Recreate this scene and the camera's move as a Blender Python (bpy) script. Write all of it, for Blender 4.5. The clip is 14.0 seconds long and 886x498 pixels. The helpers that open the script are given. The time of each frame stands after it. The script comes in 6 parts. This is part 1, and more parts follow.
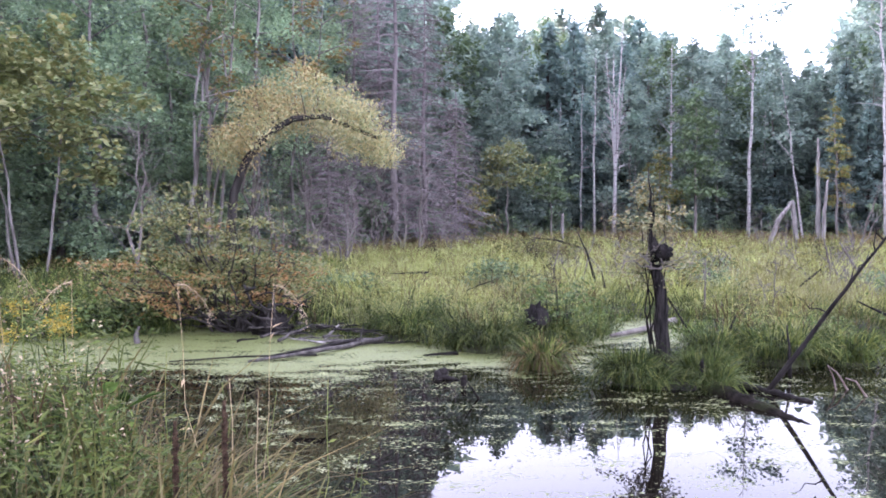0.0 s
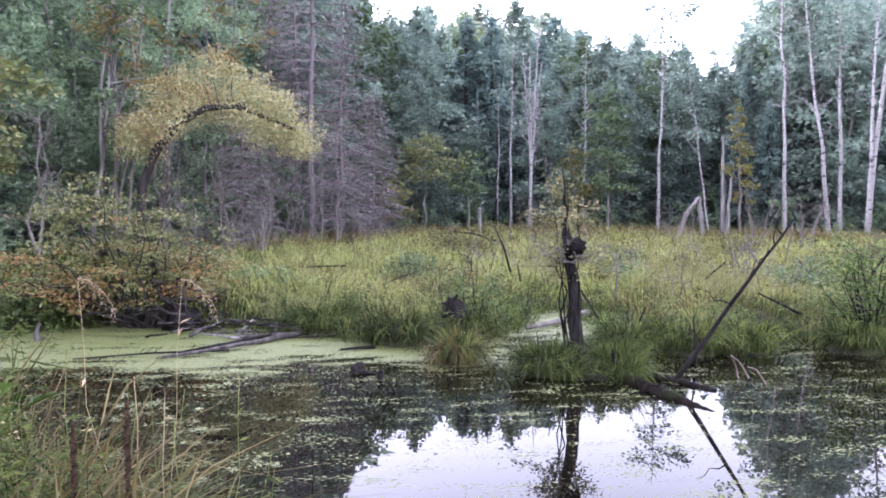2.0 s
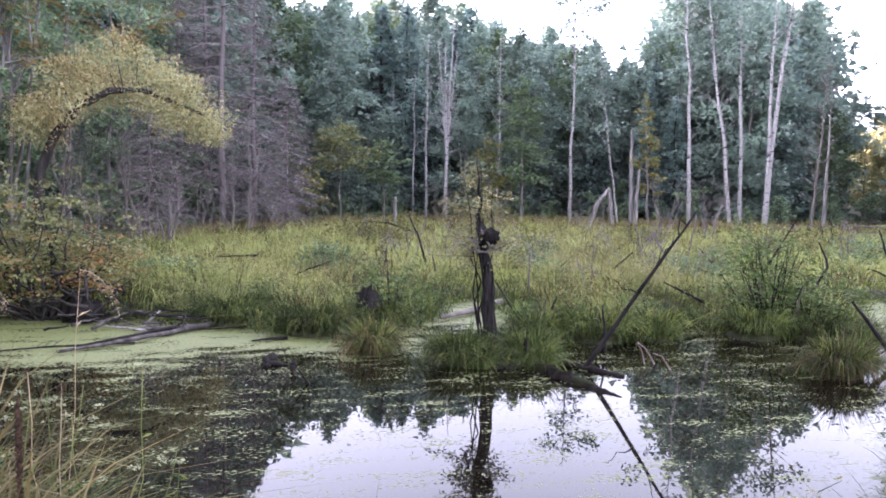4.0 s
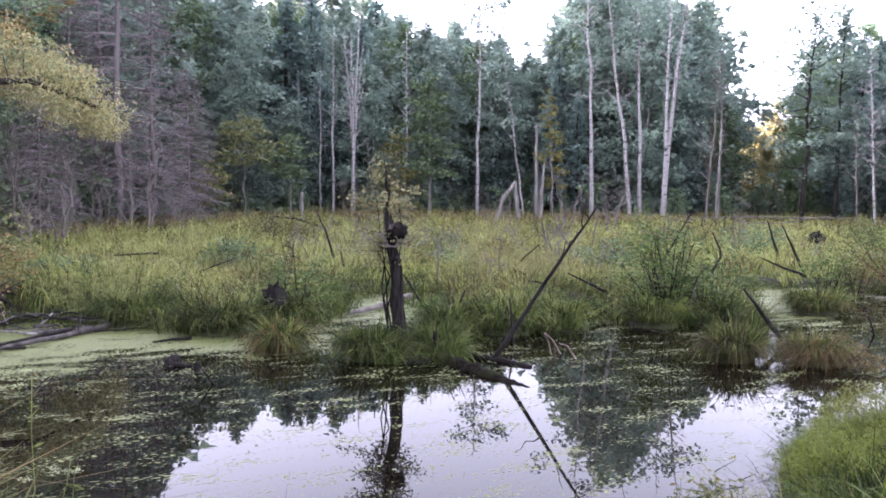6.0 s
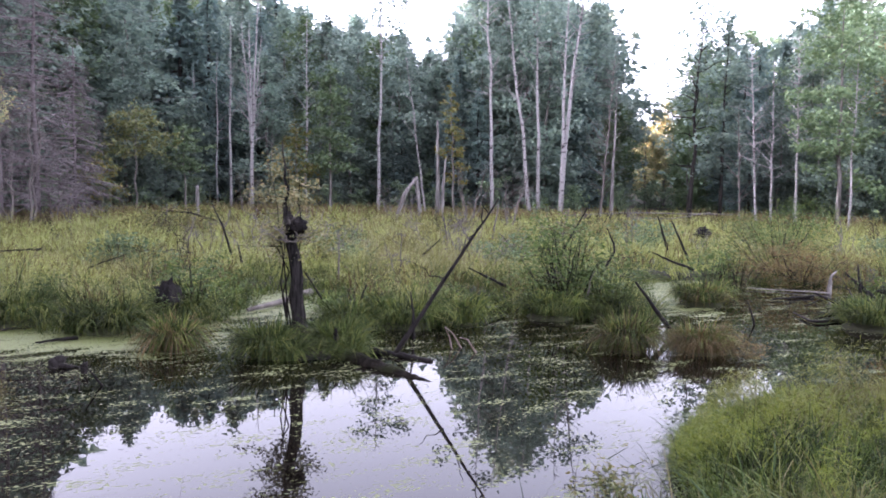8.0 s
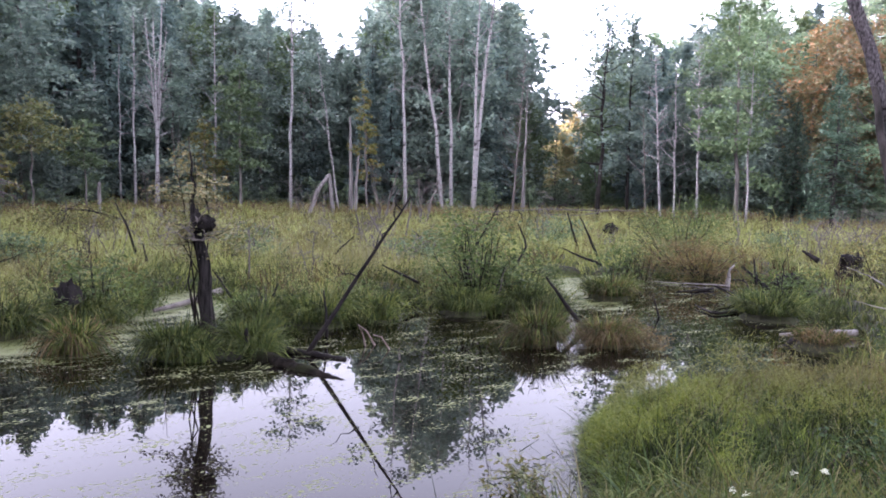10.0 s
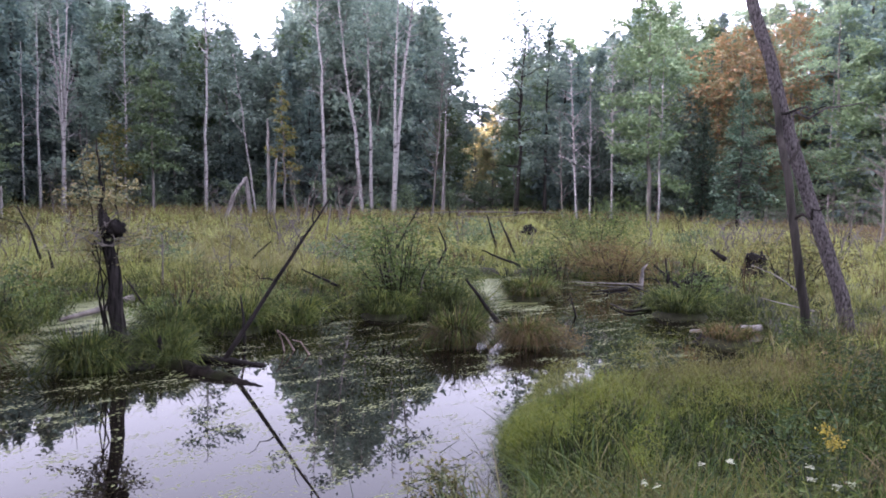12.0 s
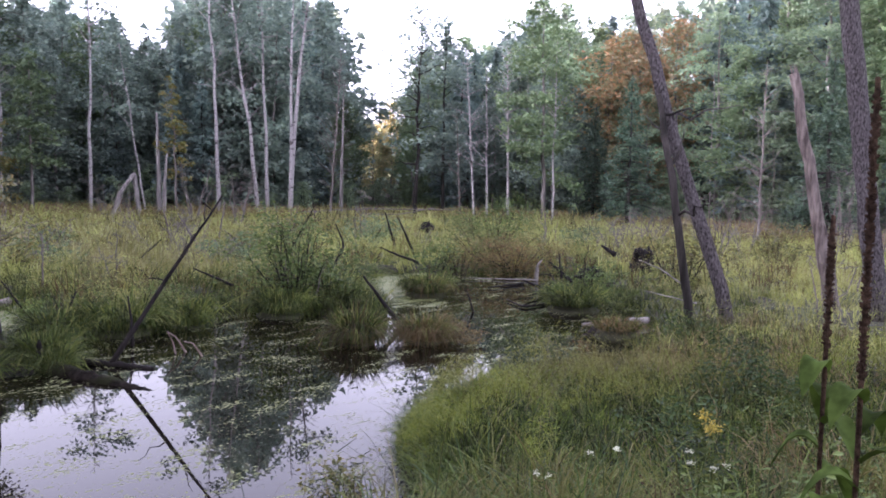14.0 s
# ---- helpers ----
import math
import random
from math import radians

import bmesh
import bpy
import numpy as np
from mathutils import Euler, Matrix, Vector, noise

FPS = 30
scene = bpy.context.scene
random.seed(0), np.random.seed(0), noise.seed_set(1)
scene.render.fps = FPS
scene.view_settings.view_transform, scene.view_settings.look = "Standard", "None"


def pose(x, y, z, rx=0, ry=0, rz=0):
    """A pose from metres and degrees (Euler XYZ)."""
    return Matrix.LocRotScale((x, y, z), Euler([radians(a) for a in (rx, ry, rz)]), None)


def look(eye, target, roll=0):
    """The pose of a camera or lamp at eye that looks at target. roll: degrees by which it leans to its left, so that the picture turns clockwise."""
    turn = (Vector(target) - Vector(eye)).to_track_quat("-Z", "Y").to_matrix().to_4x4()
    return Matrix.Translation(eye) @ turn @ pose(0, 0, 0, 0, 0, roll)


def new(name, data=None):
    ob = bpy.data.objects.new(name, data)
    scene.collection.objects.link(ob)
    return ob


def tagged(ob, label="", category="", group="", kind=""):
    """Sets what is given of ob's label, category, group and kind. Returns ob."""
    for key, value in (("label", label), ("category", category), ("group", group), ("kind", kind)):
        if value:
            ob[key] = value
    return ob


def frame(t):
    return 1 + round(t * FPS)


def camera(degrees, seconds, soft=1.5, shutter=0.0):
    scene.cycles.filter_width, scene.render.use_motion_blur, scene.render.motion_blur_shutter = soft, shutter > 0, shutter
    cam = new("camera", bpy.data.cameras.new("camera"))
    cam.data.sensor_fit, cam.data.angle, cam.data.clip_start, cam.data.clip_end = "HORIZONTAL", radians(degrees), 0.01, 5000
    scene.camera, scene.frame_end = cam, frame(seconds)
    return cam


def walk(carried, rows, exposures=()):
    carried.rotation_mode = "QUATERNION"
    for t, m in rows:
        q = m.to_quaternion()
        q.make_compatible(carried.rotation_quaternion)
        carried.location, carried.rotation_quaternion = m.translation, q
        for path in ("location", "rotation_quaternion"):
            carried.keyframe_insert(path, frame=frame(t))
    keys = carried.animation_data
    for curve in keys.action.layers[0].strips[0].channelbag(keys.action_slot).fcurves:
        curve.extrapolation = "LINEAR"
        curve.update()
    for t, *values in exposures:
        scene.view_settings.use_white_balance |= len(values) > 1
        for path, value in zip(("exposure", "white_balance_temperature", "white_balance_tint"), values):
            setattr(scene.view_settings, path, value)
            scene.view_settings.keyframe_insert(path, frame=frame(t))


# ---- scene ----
# Beaver pond in a clearing, seen by a camera that turns on the bank.
cam = camera(58.0, 14.0, 1.8)
EYE = 2.1
ROWS = [  # seconds, x, y, yaw, pitch, roll
    (0.0, 0.000, 0.000, -0.00, -3.08, 0.00),
    (0.5, 0.003, 0.007, -1.51, -3.30, -0.23),
    (1.0, 0.007, 0.013, -2.80, -3.41, -0.40),
    (1.5, 0.010, 0.020, -4.16, -3.45, -0.37),
    (2.0, 0.014, 0.026, -5.85, -3.54, -0.43),
    (2.5, 0.017, 0.032, -7.47, -3.76, -0.68),
    (5.0, 0.034, 0.056, -15.02, -4.39, -0.74),
    (5.5, 0.037, 0.059, -16.77, -4.36, -0.58),
    (6.0, 0.041, 0.062, -18.45, -4.52, -0.65),
    (6.5, 0.044, 0.064, -20.00, -4.57, -0.77),
    (7.0, 0.048, 0.065, -21.79, -4.50, -0.83),
    (7.5, 0.051, 0.066, -23.67, -4.62, -0.97),
    (8.0, 0.054, 0.066, -25.46, -4.77, -1.11),
    (10.5, 0.071, 0.058, -33.02, -4.80, -1.11),
    (11.0, 0.075, 0.055, -34.43, -4.73, -1.03),
    (11.5, 0.078, 0.051, -35.91, -4.66, -0.95),
    (12.0, 0.082, 0.047, -37.30, -4.56, -1.01),
    (12.5, 0.085, 0.043, -38.86, -4.40, -1.00),
    (13.0, 0.088, 0.039, -40.51, -4.45, -0.91),
    (13.5, 0.092, 0.035, -42.52, -4.56, -1.05),
    (14.0, 0.095, 0.030, -44.54, -4.62, -1.17),
]
EXPOSURES = [(0.0, 4.6, 5450, 36), (5.0, 4.25, 5600, 33), (10.0, 3.98, 5640, 35), (14.0, 3.73, 5640, 37)]
walk(cam, [(t, pose(x, y, EYE, 90 + pitch, roll, yaw)) for t, x, y, yaw, pitch, roll in ROWS], EXPOSURES)

# ---- light ----
SUN_ELEVATION, SUN_AZIMUTH = 5.5, -62.0  # degrees; azimuth clockwise from +y
world = bpy.data.worlds.new("sky")
scene.world = world
world.use_nodes = True
wn = world.node_tree.nodes
sky = wn.new("ShaderNodeTexSky")
sky.sky_type = "NISHITA"
sky.sun_disc = False
sky.sun_elevation = radians(SUN_ELEVATION)
sky.sun_rotation = radians(SUN_AZIMUTH)
sky.air_density, sky.dust_density, sky.ozone_density = 1.0, 3.5, 0.2
haze = wn.new("ShaderNodeHueSaturation")  # thin evening haze greys the blue
haze.inputs["Saturation"].default_value = 0.14
world.node_tree.links.new(sky.outputs[0], haze.inputs["Color"])
world.node_tree.links.new(haze.outputs[0], wn["Background"].inputs[0])
wn["Background"].inputs[1].default_value = 0.15
sun = new("sun", bpy.data.lights.new("sun", "SUN"))
sun.data.energy, sun.data.angle, sun.data.color = 2.2, radians(0.6), (1.0, 0.72, 0.45)
sa, se = radians(SUN_AZIMUTH), radians(SUN_ELEVATION)
sun_way = Vector((math.sin(sa) * math.cos(se), math.cos(sa) * math.cos(se), math.sin(se)))
sun.matrix_world = look(sun_way * 60, (0, 0, 0))


# ---- materials ----
def nodes_of(name):
    m = bpy.data.materials.new(name)
    m.use_nodes = True
    n = m.node_tree.nodes
    n.clear()
    return m, n, m.node_tree.links


def ramp(n, stops, interpolation="LINEAR"):
    r = n.new("ShaderNodeValToRGB")
    r.color_ramp.interpolation = interpolation
    while len(r.color_ramp.elements) < len(stops):
        r.color_ramp.elements.new(0.5)
    for e, (p, c) in zip(r.color_ramp.elements, stops):
        e.position, e.color = p, (*c, 1) if len(c) == 3 else c
    return r


def noise_at(n, l, scale, detail=3.0, stretch=(1, 1, 1), space="Object"):
    c, mp, t = n.new("ShaderNodeTexCoord"), n.new("ShaderNodeMapping"), n.new("ShaderNodeTexNoise")
    mp.inputs["Scale"].default_value = stretch
    t.inputs["Scale"].default_value, t.inputs["Detail"].default_value = scale, detail
    l.new(c.outputs[space], mp.inputs[0])
    l.new(mp.outputs[0], t.inputs["Vector"])
    return t


def mix(n, l, kind, fac, a, b):
    m = n.new("ShaderNodeMix")
    m.data_type, m.blend_type = "RGBA", kind
    for sock, value in ((m.inputs[0], fac), (m.inputs[6], a), (m.inputs[7], b)):
        if hasattr(value, "is_linked"):
            l.new(value, sock)
        else:
            sock.default_value = value if isinstance(value, (int, float)) else (*value, 1)
    return m.outputs[2]


def leaf_material(name, colours, clear=0.35, rough=0.55, patch=None, patch_scale=0.35, spread=0.35, mottle=0.0, through_tint=(1.2, 1.25, 0.75), gloss=0.3, thin=False, deep=0.62):
    """Leaves or blades: each one its own tone, in larger drifts; light comes through them."""
    m, n, l = nodes_of(name)
    geo, info = n.new("ShaderNodeNewGeometry"), n.new("ShaderNodeObjectInfo")
    k = len(colours) - 1
    r = ramp(n, [(i / k, c) for i, c in enumerate(colours)])
    l.new(geo.outputs["Random Per Island"], r.inputs[0])
    col = r.outputs[0]
    if patch:
        t = noise_at(n, l, patch_scale, 4.0)
        e = ramp(n, [(0.46, (0, 0, 0)), (0.62, (1, 1, 1))])
        l.new(t.outputs[0], e.inputs[0])
        col = mix(n, l, "MIX", e.outputs[0], col, patch)
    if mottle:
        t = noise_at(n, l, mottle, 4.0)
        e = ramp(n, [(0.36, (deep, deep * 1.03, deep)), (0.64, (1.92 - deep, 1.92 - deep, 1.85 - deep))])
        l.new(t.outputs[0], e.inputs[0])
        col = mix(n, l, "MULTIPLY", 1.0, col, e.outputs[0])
    hs = n.new("ShaderNodeHueSaturation")
    mr = n.new("ShaderNodeMapRange")
    mr.inputs[3].default_value, mr.inputs[4].default_value = 1 - spread, 1 + spread
    l.new(info.outputs["Random"], mr.inputs[0])
    l.new(mr.outputs[0], hs.inputs["Value"])
    l.new(col, hs.inputs["Color"])
    b, tr, mx, out = (n.new("ShaderNode" + s) for s in ("BsdfPrincipled", "BsdfTranslucent", "MixShader", "OutputMaterial"))
    b.inputs["Roughness"].default_value = rough
    b.inputs["Specular IOR Level"].default_value = gloss
    l.new(hs.outputs[0], b.inputs["Base Color"])
    l.new(mix(n, l, "MULTIPLY", 1.0, hs.outputs[0], through_tint), tr.inputs["Color"])
    mx.inputs[0].default_value = clear
    if thin:  # thin leaves pass as much light as they throw back
        mx = n.new("ShaderNodeAddShader")
    l.new(b.outputs[0], mx.inputs[0 if thin else 1])
    l.new(tr.outputs[0], mx.inputs[1 if thin else 2])
    l.new(mx.outputs[0], out.inputs[0])
    return m


def bark_material(name, dark, light, scale=6.0, stretch=(1, 1, 0.18), rough=0.85, bump=0.5, low=0.35, high=0.65, moss=None):
    m, n, l = nodes_of(name)
    t = noise_at(n, l, scale, 6.0, stretch)
    fine = noise_at(n, l, scale * 7, 4.0, stretch)
    r = ramp(n, [(low, dark), (high, light)])
    l.new(t.outputs[0], r.inputs[0])
    col = mix(n, l, "MULTIPLY", 0.5, r.outputs[0], fine.outputs[0])
    col = mix(n, l, "MIX", 0.35, col, r.outputs[0])
    if moss:
        mt = noise_at(n, l, 2.6, 4.0)
        e = ramp(n, [(0.5, (0, 0, 0)), (0.62, (1, 1, 1))])
        l.new(mt.outputs[0], e.inputs[0])
        col = mix(n, l, "MIX", e.outputs[0], col, moss)
    b, bm_, out = (n.new("ShaderNode" + s) for s in ("BsdfPrincipled", "Bump", "OutputMaterial"))
    b.inputs["Roughness"].default_value = rough
    b.inputs["Specular IOR Level"].default_value = 0.06
    bm_.inputs["Strength"].default_value, bm_.inputs["Distance"].default_value = bump, 0.03
    l.new(fine.outputs[0], bm_.inputs["Height"])
    l.new(bm_.outputs[0], b.inputs["Normal"])
    l.new(col, b.inputs["Base Color"])
    l.new(b.outputs[0], out.inputs[0])
    return m


# LEAF_DARK and LEAF_NEEDLE carry the wood's pale blue haze in their colours
LEAF_DARK = leaf_material("leaf_dark", [(0.082, 0.110, 0.092), (0.100, 0.130, 0.104), (0.118, 0.146, 0.112)], 0.35, 0.6, mottle=0.6, spread=0.22, through_tint=(0.88, 0.94, 1.0), gloss=0.15, thin=True)
LEAF_NEEDLE = leaf_material("needles", [(0.070, 0.100, 0.096), (0.086, 0.118, 0.108), (0.100, 0.132, 0.116)], 0.25, 0.6, mottle=0.6, spread=0.22, through_tint=(0.85, 0.95, 0.92), gloss=0.15, thin=True)
LEAF_GREEN = leaf_material("leaf_green", [(0.065, 0.10, 0.050), (0.085, 0.125, 0.058), (0.11, 0.145, 0.068)], 0.4, 0.6, spread=0.25, through_tint=(0.36, 0.38, 0.34), gloss=0.2, thin=True)
LEAF_YELLOW = leaf_material("leaf_yellow", [(0.150, 0.165, 0.080), (0.200, 0.200, 0.095), (0.265, 0.205, 0.090), (0.170, 0.175, 0.085)], 0.4, through_tint=(0.45, 0.5, 0.45), thin=True)
LEAF_LIME = leaf_material("leaf_lime", [(0.12, 0.145, 0.055), (0.15, 0.165, 0.062), (0.19, 0.175, 0.07)], 0.4, through_tint=(0.5, 0.55, 0.4), thin=True)
LEAF_MAPLE = leaf_material("leaf_maple", [(0.085, 0.118, 0.078), (0.105, 0.142, 0.088), (0.128, 0.160, 0.095)], 0.4, 0.6, mottle=0.8, spread=0.25, through_tint=(0.85, 0.92, 0.85), gloss=0.15, thin=True)
LEAF_OLIVE = leaf_material("leaf_olive", [(0.11, 0.125, 0.045), (0.14, 0.145, 0.05), (0.19, 0.15, 0.05), (0.10, 0.12, 0.045)], 0.35)
LEAF_RUST = leaf_material("leaf_rust", [(0.19, 0.115, 0.055), (0.17, 0.13, 0.055), (0.13, 0.13, 0.05), (0.22, 0.14, 0.06)], 0.35)
LEAF_ORANGE = leaf_material("leaf_orange", [(0.165, 0.10, 0.052), (0.095, 0.10, 0.05), (0.12, 0.105, 0.052), (0.20, 0.11, 0.052)], 0.4, through_tint=(0.9, 0.8, 0.6), thin=True)
TWIG_GREY = bark_material("twig_grey", (0.12, 0.106, 0.094), (0.23, 0.206, 0.184), 4.0)
TWIG_PURPLE = bark_material("twig_purple", (0.13, 0.112, 0.110), (0.24, 0.212, 0.208), 4.0)
BARK_DARK = bark_material("bark_dark", (0.02, 0.018, 0.016), (0.065, 0.058, 0.052), 7.0)
BARK_GREY = bark_material("bark_grey", (0.10, 0.09, 0.08), (0.26, 0.24, 0.22), 7.0)
BARK_BIRCH = bark_material("bark_birch", (0.05, 0.042, 0.042), (0.37, 0.35, 0.34), 3.2, (1.0, 1.0, 2.6), 0.7, 0.3, 0.33, 0.46)
WOOD_BLEACHED = bark_material("wood_bleached", (0.13, 0.12, 0.11), (0.36, 0.335, 0.315), 9.0, (1, 1, 0.12))
WOOD_GREY = bark_material("wood_grey", (0.045, 0.041, 0.038), (0.135, 0.122, 0.112), 9.0, (1, 1, 0.15))
WOOD_WET = bark_material("wood_wet", (0.008, 0.007, 0.0065), (0.030, 0.026, 0.024), 9.0, (1, 1, 0.15), 0.6)
WOOD_ROTTEN = bark_material("wood_rotten", (0.008, 0.0075, 0.007), (0.062, 0.055, 0.052), 26.0, (1, 1, 0.1), 0.9, 1.0)
WOOD_ROOT = bark_material("root_wood", (0.12, 0.085, 0.07), (0.38, 0.32, 0.28), 9.0, (1, 1, 0.3))
GRASS_MEADOW = leaf_material("meadow_grass", [(0.20, 0.225, 0.068), (0.265, 0.29, 0.088), (0.32, 0.34, 0.11), (0.38, 0.38, 0.145)], 0.3, 0.6, (0.20, 0.18, 0.075), 0.18, mottle=1.1)
# near-black blades and dark drifts stand in for shade inside the sedge clumps
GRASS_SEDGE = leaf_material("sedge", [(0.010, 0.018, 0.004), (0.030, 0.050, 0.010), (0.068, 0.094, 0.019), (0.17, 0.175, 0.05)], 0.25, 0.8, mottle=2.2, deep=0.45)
SEDGE_LIGHT = leaf_material("light_sedge", [(0.020, 0.036, 0.008), (0.055, 0.085, 0.018), (0.11, 0.145, 0.032), (0.19, 0.20, 0.06)], 0.25, 0.8, mottle=2.5)
GRASS_BANK = leaf_material("bank_grass", [(0.020, 0.038, 0.010), (0.052, 0.085, 0.020), (0.105, 0.145, 0.036), (0.23, 0.22, 0.085)], 0.3, 0.8, (0.20, 0.155, 0.07), 0.6, mottle=2.6, deep=0.45)
# darkest tones and deep mottle put the shade of gaps into the turf blades
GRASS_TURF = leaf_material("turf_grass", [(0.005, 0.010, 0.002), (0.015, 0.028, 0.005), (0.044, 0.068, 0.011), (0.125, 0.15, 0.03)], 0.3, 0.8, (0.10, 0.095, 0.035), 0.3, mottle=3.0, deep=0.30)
STRAW = leaf_material("dry_straw", [(0.24, 0.18, 0.11), (0.34, 0.26, 0.16), (0.42, 0.33, 0.22)], 0.25, 0.7)
STRAW_BROWN = leaf_material("dry_brown", [(0.04, 0.027, 0.012), (0.10, 0.063, 0.028), (0.085, 0.068, 0.022), (0.17, 0.112, 0.054)], 0.25, 0.7)


def ground_material():
    m, n, l = nodes_of("soil_and_moss")
    big, fine = noise_at(n, l, 0.5, 5.0), noise_at(n, l, 9.0, 5.0)
    r = ramp(n, [(0.35, (0.018, 0.015, 0.010)), (0.5, (0.028, 0.029, 0.013)), (0.68, (0.045, 0.050, 0.018))])
    l.new(big.outputs[0], r.inputs[0])
    col = mix(n, l, "OVERLAY", 0.7, r.outputs[0], fine.outputs[0])
    b, bp, out = (n.new("ShaderNode" + s) for s in ("BsdfPrincipled", "Bump", "OutputMaterial"))
    b.inputs["Roughness"].default_value = 0.95
    bp.inputs["Strength"].default_value, bp.inputs["Distance"].default_value = 0.8, 0.06
    l.new(fine.outputs[0], bp.inputs["Height"])
    l.new(bp.outputs[0], b.inputs["Normal"])
    l.new(col, b.inputs["Base Color"])
    l.new(b.outputs[0], out.inputs[0])
    return m


def water_material():
    """Still dark pond water, with a skin of duckweed that is closed along the far shore and breaks up towards the bank."""
    m, n, l = nodes_of("pond_water")
    pos = n.new("ShaderNodeTexCoord")
    sep = n.new("ShaderNodeSeparateXYZ")
    l.new(pos.outputs["Object"], sep.inputs[0])

    def maths(op, a, b, clamp=False):
        x = n.new("ShaderNodeMath")
        x.operation, x.use_clamp = op, clamp
        for sock, value in zip(x.inputs, (a, b)):
            if isinstance(value, (int, float)):
                sock.default_value = value
            else:
                l.new(value, sock)
        return x.outputs[0]

    # how thick the weed lies: full past y = 11.3 on the west side, thin towards the bank and the east
    north = maths("MULTIPLY_ADD", sep.outputs[1], 0.21)
    n_last = north.node
    n_last.inputs[2].default_value = -1.92
    east = maths("MULTIPLY", maths("MAXIMUM", maths("SUBTRACT", sep.outputs[0], 0.6), 0.0), 0.15)
    amount = maths("SUBTRACT", north, east)
    wob = noise_at(n, l, 0.55, 3.0)
    amount = maths("ADD", amount, maths("MULTIPLY", maths("SUBTRACT", wob.outputs[0], 0.5), 1.1))
    inlet = maths("MULTIPLY", maths("MULTIPLY", maths("SUBTRACT", sep.outputs[0], 6.8), 0.4, True), maths("MULTIPLY", maths("SUBTRACT", sep.outputs[1], 6.6), 0.4, True))
    amount = maths("ADD", amount, maths("MULTIPLY", inlet, 1.15))
    amount = maths("MINIMUM", maths("MAXIMUM", amount, -0.025), 0.36)
    patches = noise_at(n, l, 2.3, 6.0, (0.7, 1.8, 1))
    specks = noise_at(n, l, 27.0, 3.0, (0.8, 1.4, 1))
    field = maths("ADD", maths("MULTIPLY", patches.outputs[0], 0.44), maths("MULTIPLY", specks.outputs[0], 0.56))
    cover = maths("ADD", field, maths("MULTIPLY", amount, 0.42))
    edge = ramp(n, [(0.555, (0, 0, 0)), (0.585, (1, 1, 1))])
    l.new(cover, edge.inputs[0])
    weed_tone = noise_at(n, l, 42.0, 2.0)
    wr = ramp(n, [(0.3, (0.058, 0.070, 0.019)), (0.5, (0.115, 0.136, 0.036)), (0.72, (0.195, 0.215, 0.072))])
    l.new(weed_tone.outputs[0], wr.inputs[0])
    weed, water, mx, out = (n.new("ShaderNode" + s) for s in ("BsdfPrincipled", "BsdfPrincipled", "MixShader", "OutputMaterial"))
    l.new(wr.outputs[0], weed.inputs["Base Color"])
    weed.inputs["Roughness"].default_value = 0.6
    wb = n.new("ShaderNodeBump")
    wb.inputs["Strength"].default_value, wb.inputs["Distance"].default_value = 0.5, 0.01
    l.new(weed_tone.outputs[0], wb.inputs["Height"])
    l.new(wb.outputs[0], weed.inputs["Normal"])
    water.inputs["Base Color"].default_value = (0.006, 0.0048, 0.0034, 1)
    water.inputs["Roughness"].default_value = 0.004
    water.inputs["IOR"].default_value = 1.333
    rip = noise_at(n, l, 2.2, 2.0, (0.6, 1.5, 1))
    rb = n.new("ShaderNodeBump")
    rb.inputs["Strength"].default_value, rb.inputs["Distance"].default_value = 0.03, 0.01
    l.new(rip.outputs[0], rb.inputs["Height"])
    l.new(rb.outputs[0], water.inputs["Normal"])
    l.new(edge.outputs[0], mx.inputs[0])
    l.new(water.outputs[0], mx.inputs[1])
    l.new(weed.outputs[0], mx.inputs[2])
    l.new(mx.outputs[0], out.inputs[0])
    return m


SOIL, WATER = ground_material(), water_material()


# ---- mesh helpers ----
class Geo:
    """Gathers vertices and faces for one mesh."""

    def __init__(self):
        self.v, self.f, self.n = [], [], 0

    def add(self, v, *faces):
        for f in faces:
            if len(f):
                self.f.append(np.asarray(f, np.int64) + self.n)
        self.v.append(np.asarray(v, float).reshape(-1, 3))
        self.n += len(self.v[-1])
        return self

    def mesh(self, name, material, smooth=False):
        me = bpy.data.meshes.new(name)
        v = np.concatenate(self.v).astype(np.float32)
        loops = np.concatenate([f.ravel() for f in self.f])
        sizes = np.concatenate([np.full(len(f), f.shape[1]) for f in self.f])
        me.vertices.add(len(v))
        me.vertices.foreach_set("co", v.ravel())
        me.loops.add(len(loops))
        me.loops.foreach_set("vertex_index", loops.astype(np.int32))
        me.polygons.add(len(sizes))
        me.polygons.foreach_set("loop_start", np.concatenate([[0], np.cumsum(sizes)[:-1]]).astype(np.int32))
        me.polygons.foreach_set("use_smooth", np.full(len(sizes), smooth))
        me.materials.append(material)
        me.update(calc_edges=True)
        me.validate()
        return me


def part(name, geo, material, parent=None, label="", smooth=True):
    ob = new(name, geo.mesh(name, material, smooth))
    ob.parent = parent
    return tagged(ob, label) if label else ob


def root_at(name, x, y, z, label, category, group="", turn=0.0, size=1.0):
    ob = new(name)
    ob.empty_display_size = 0.1
    ob.matrix_basis = pose(x, y, z, 0, 0, turn) @ Matrix.Scale(size, 4)
    return tagged(ob, label, category, group)


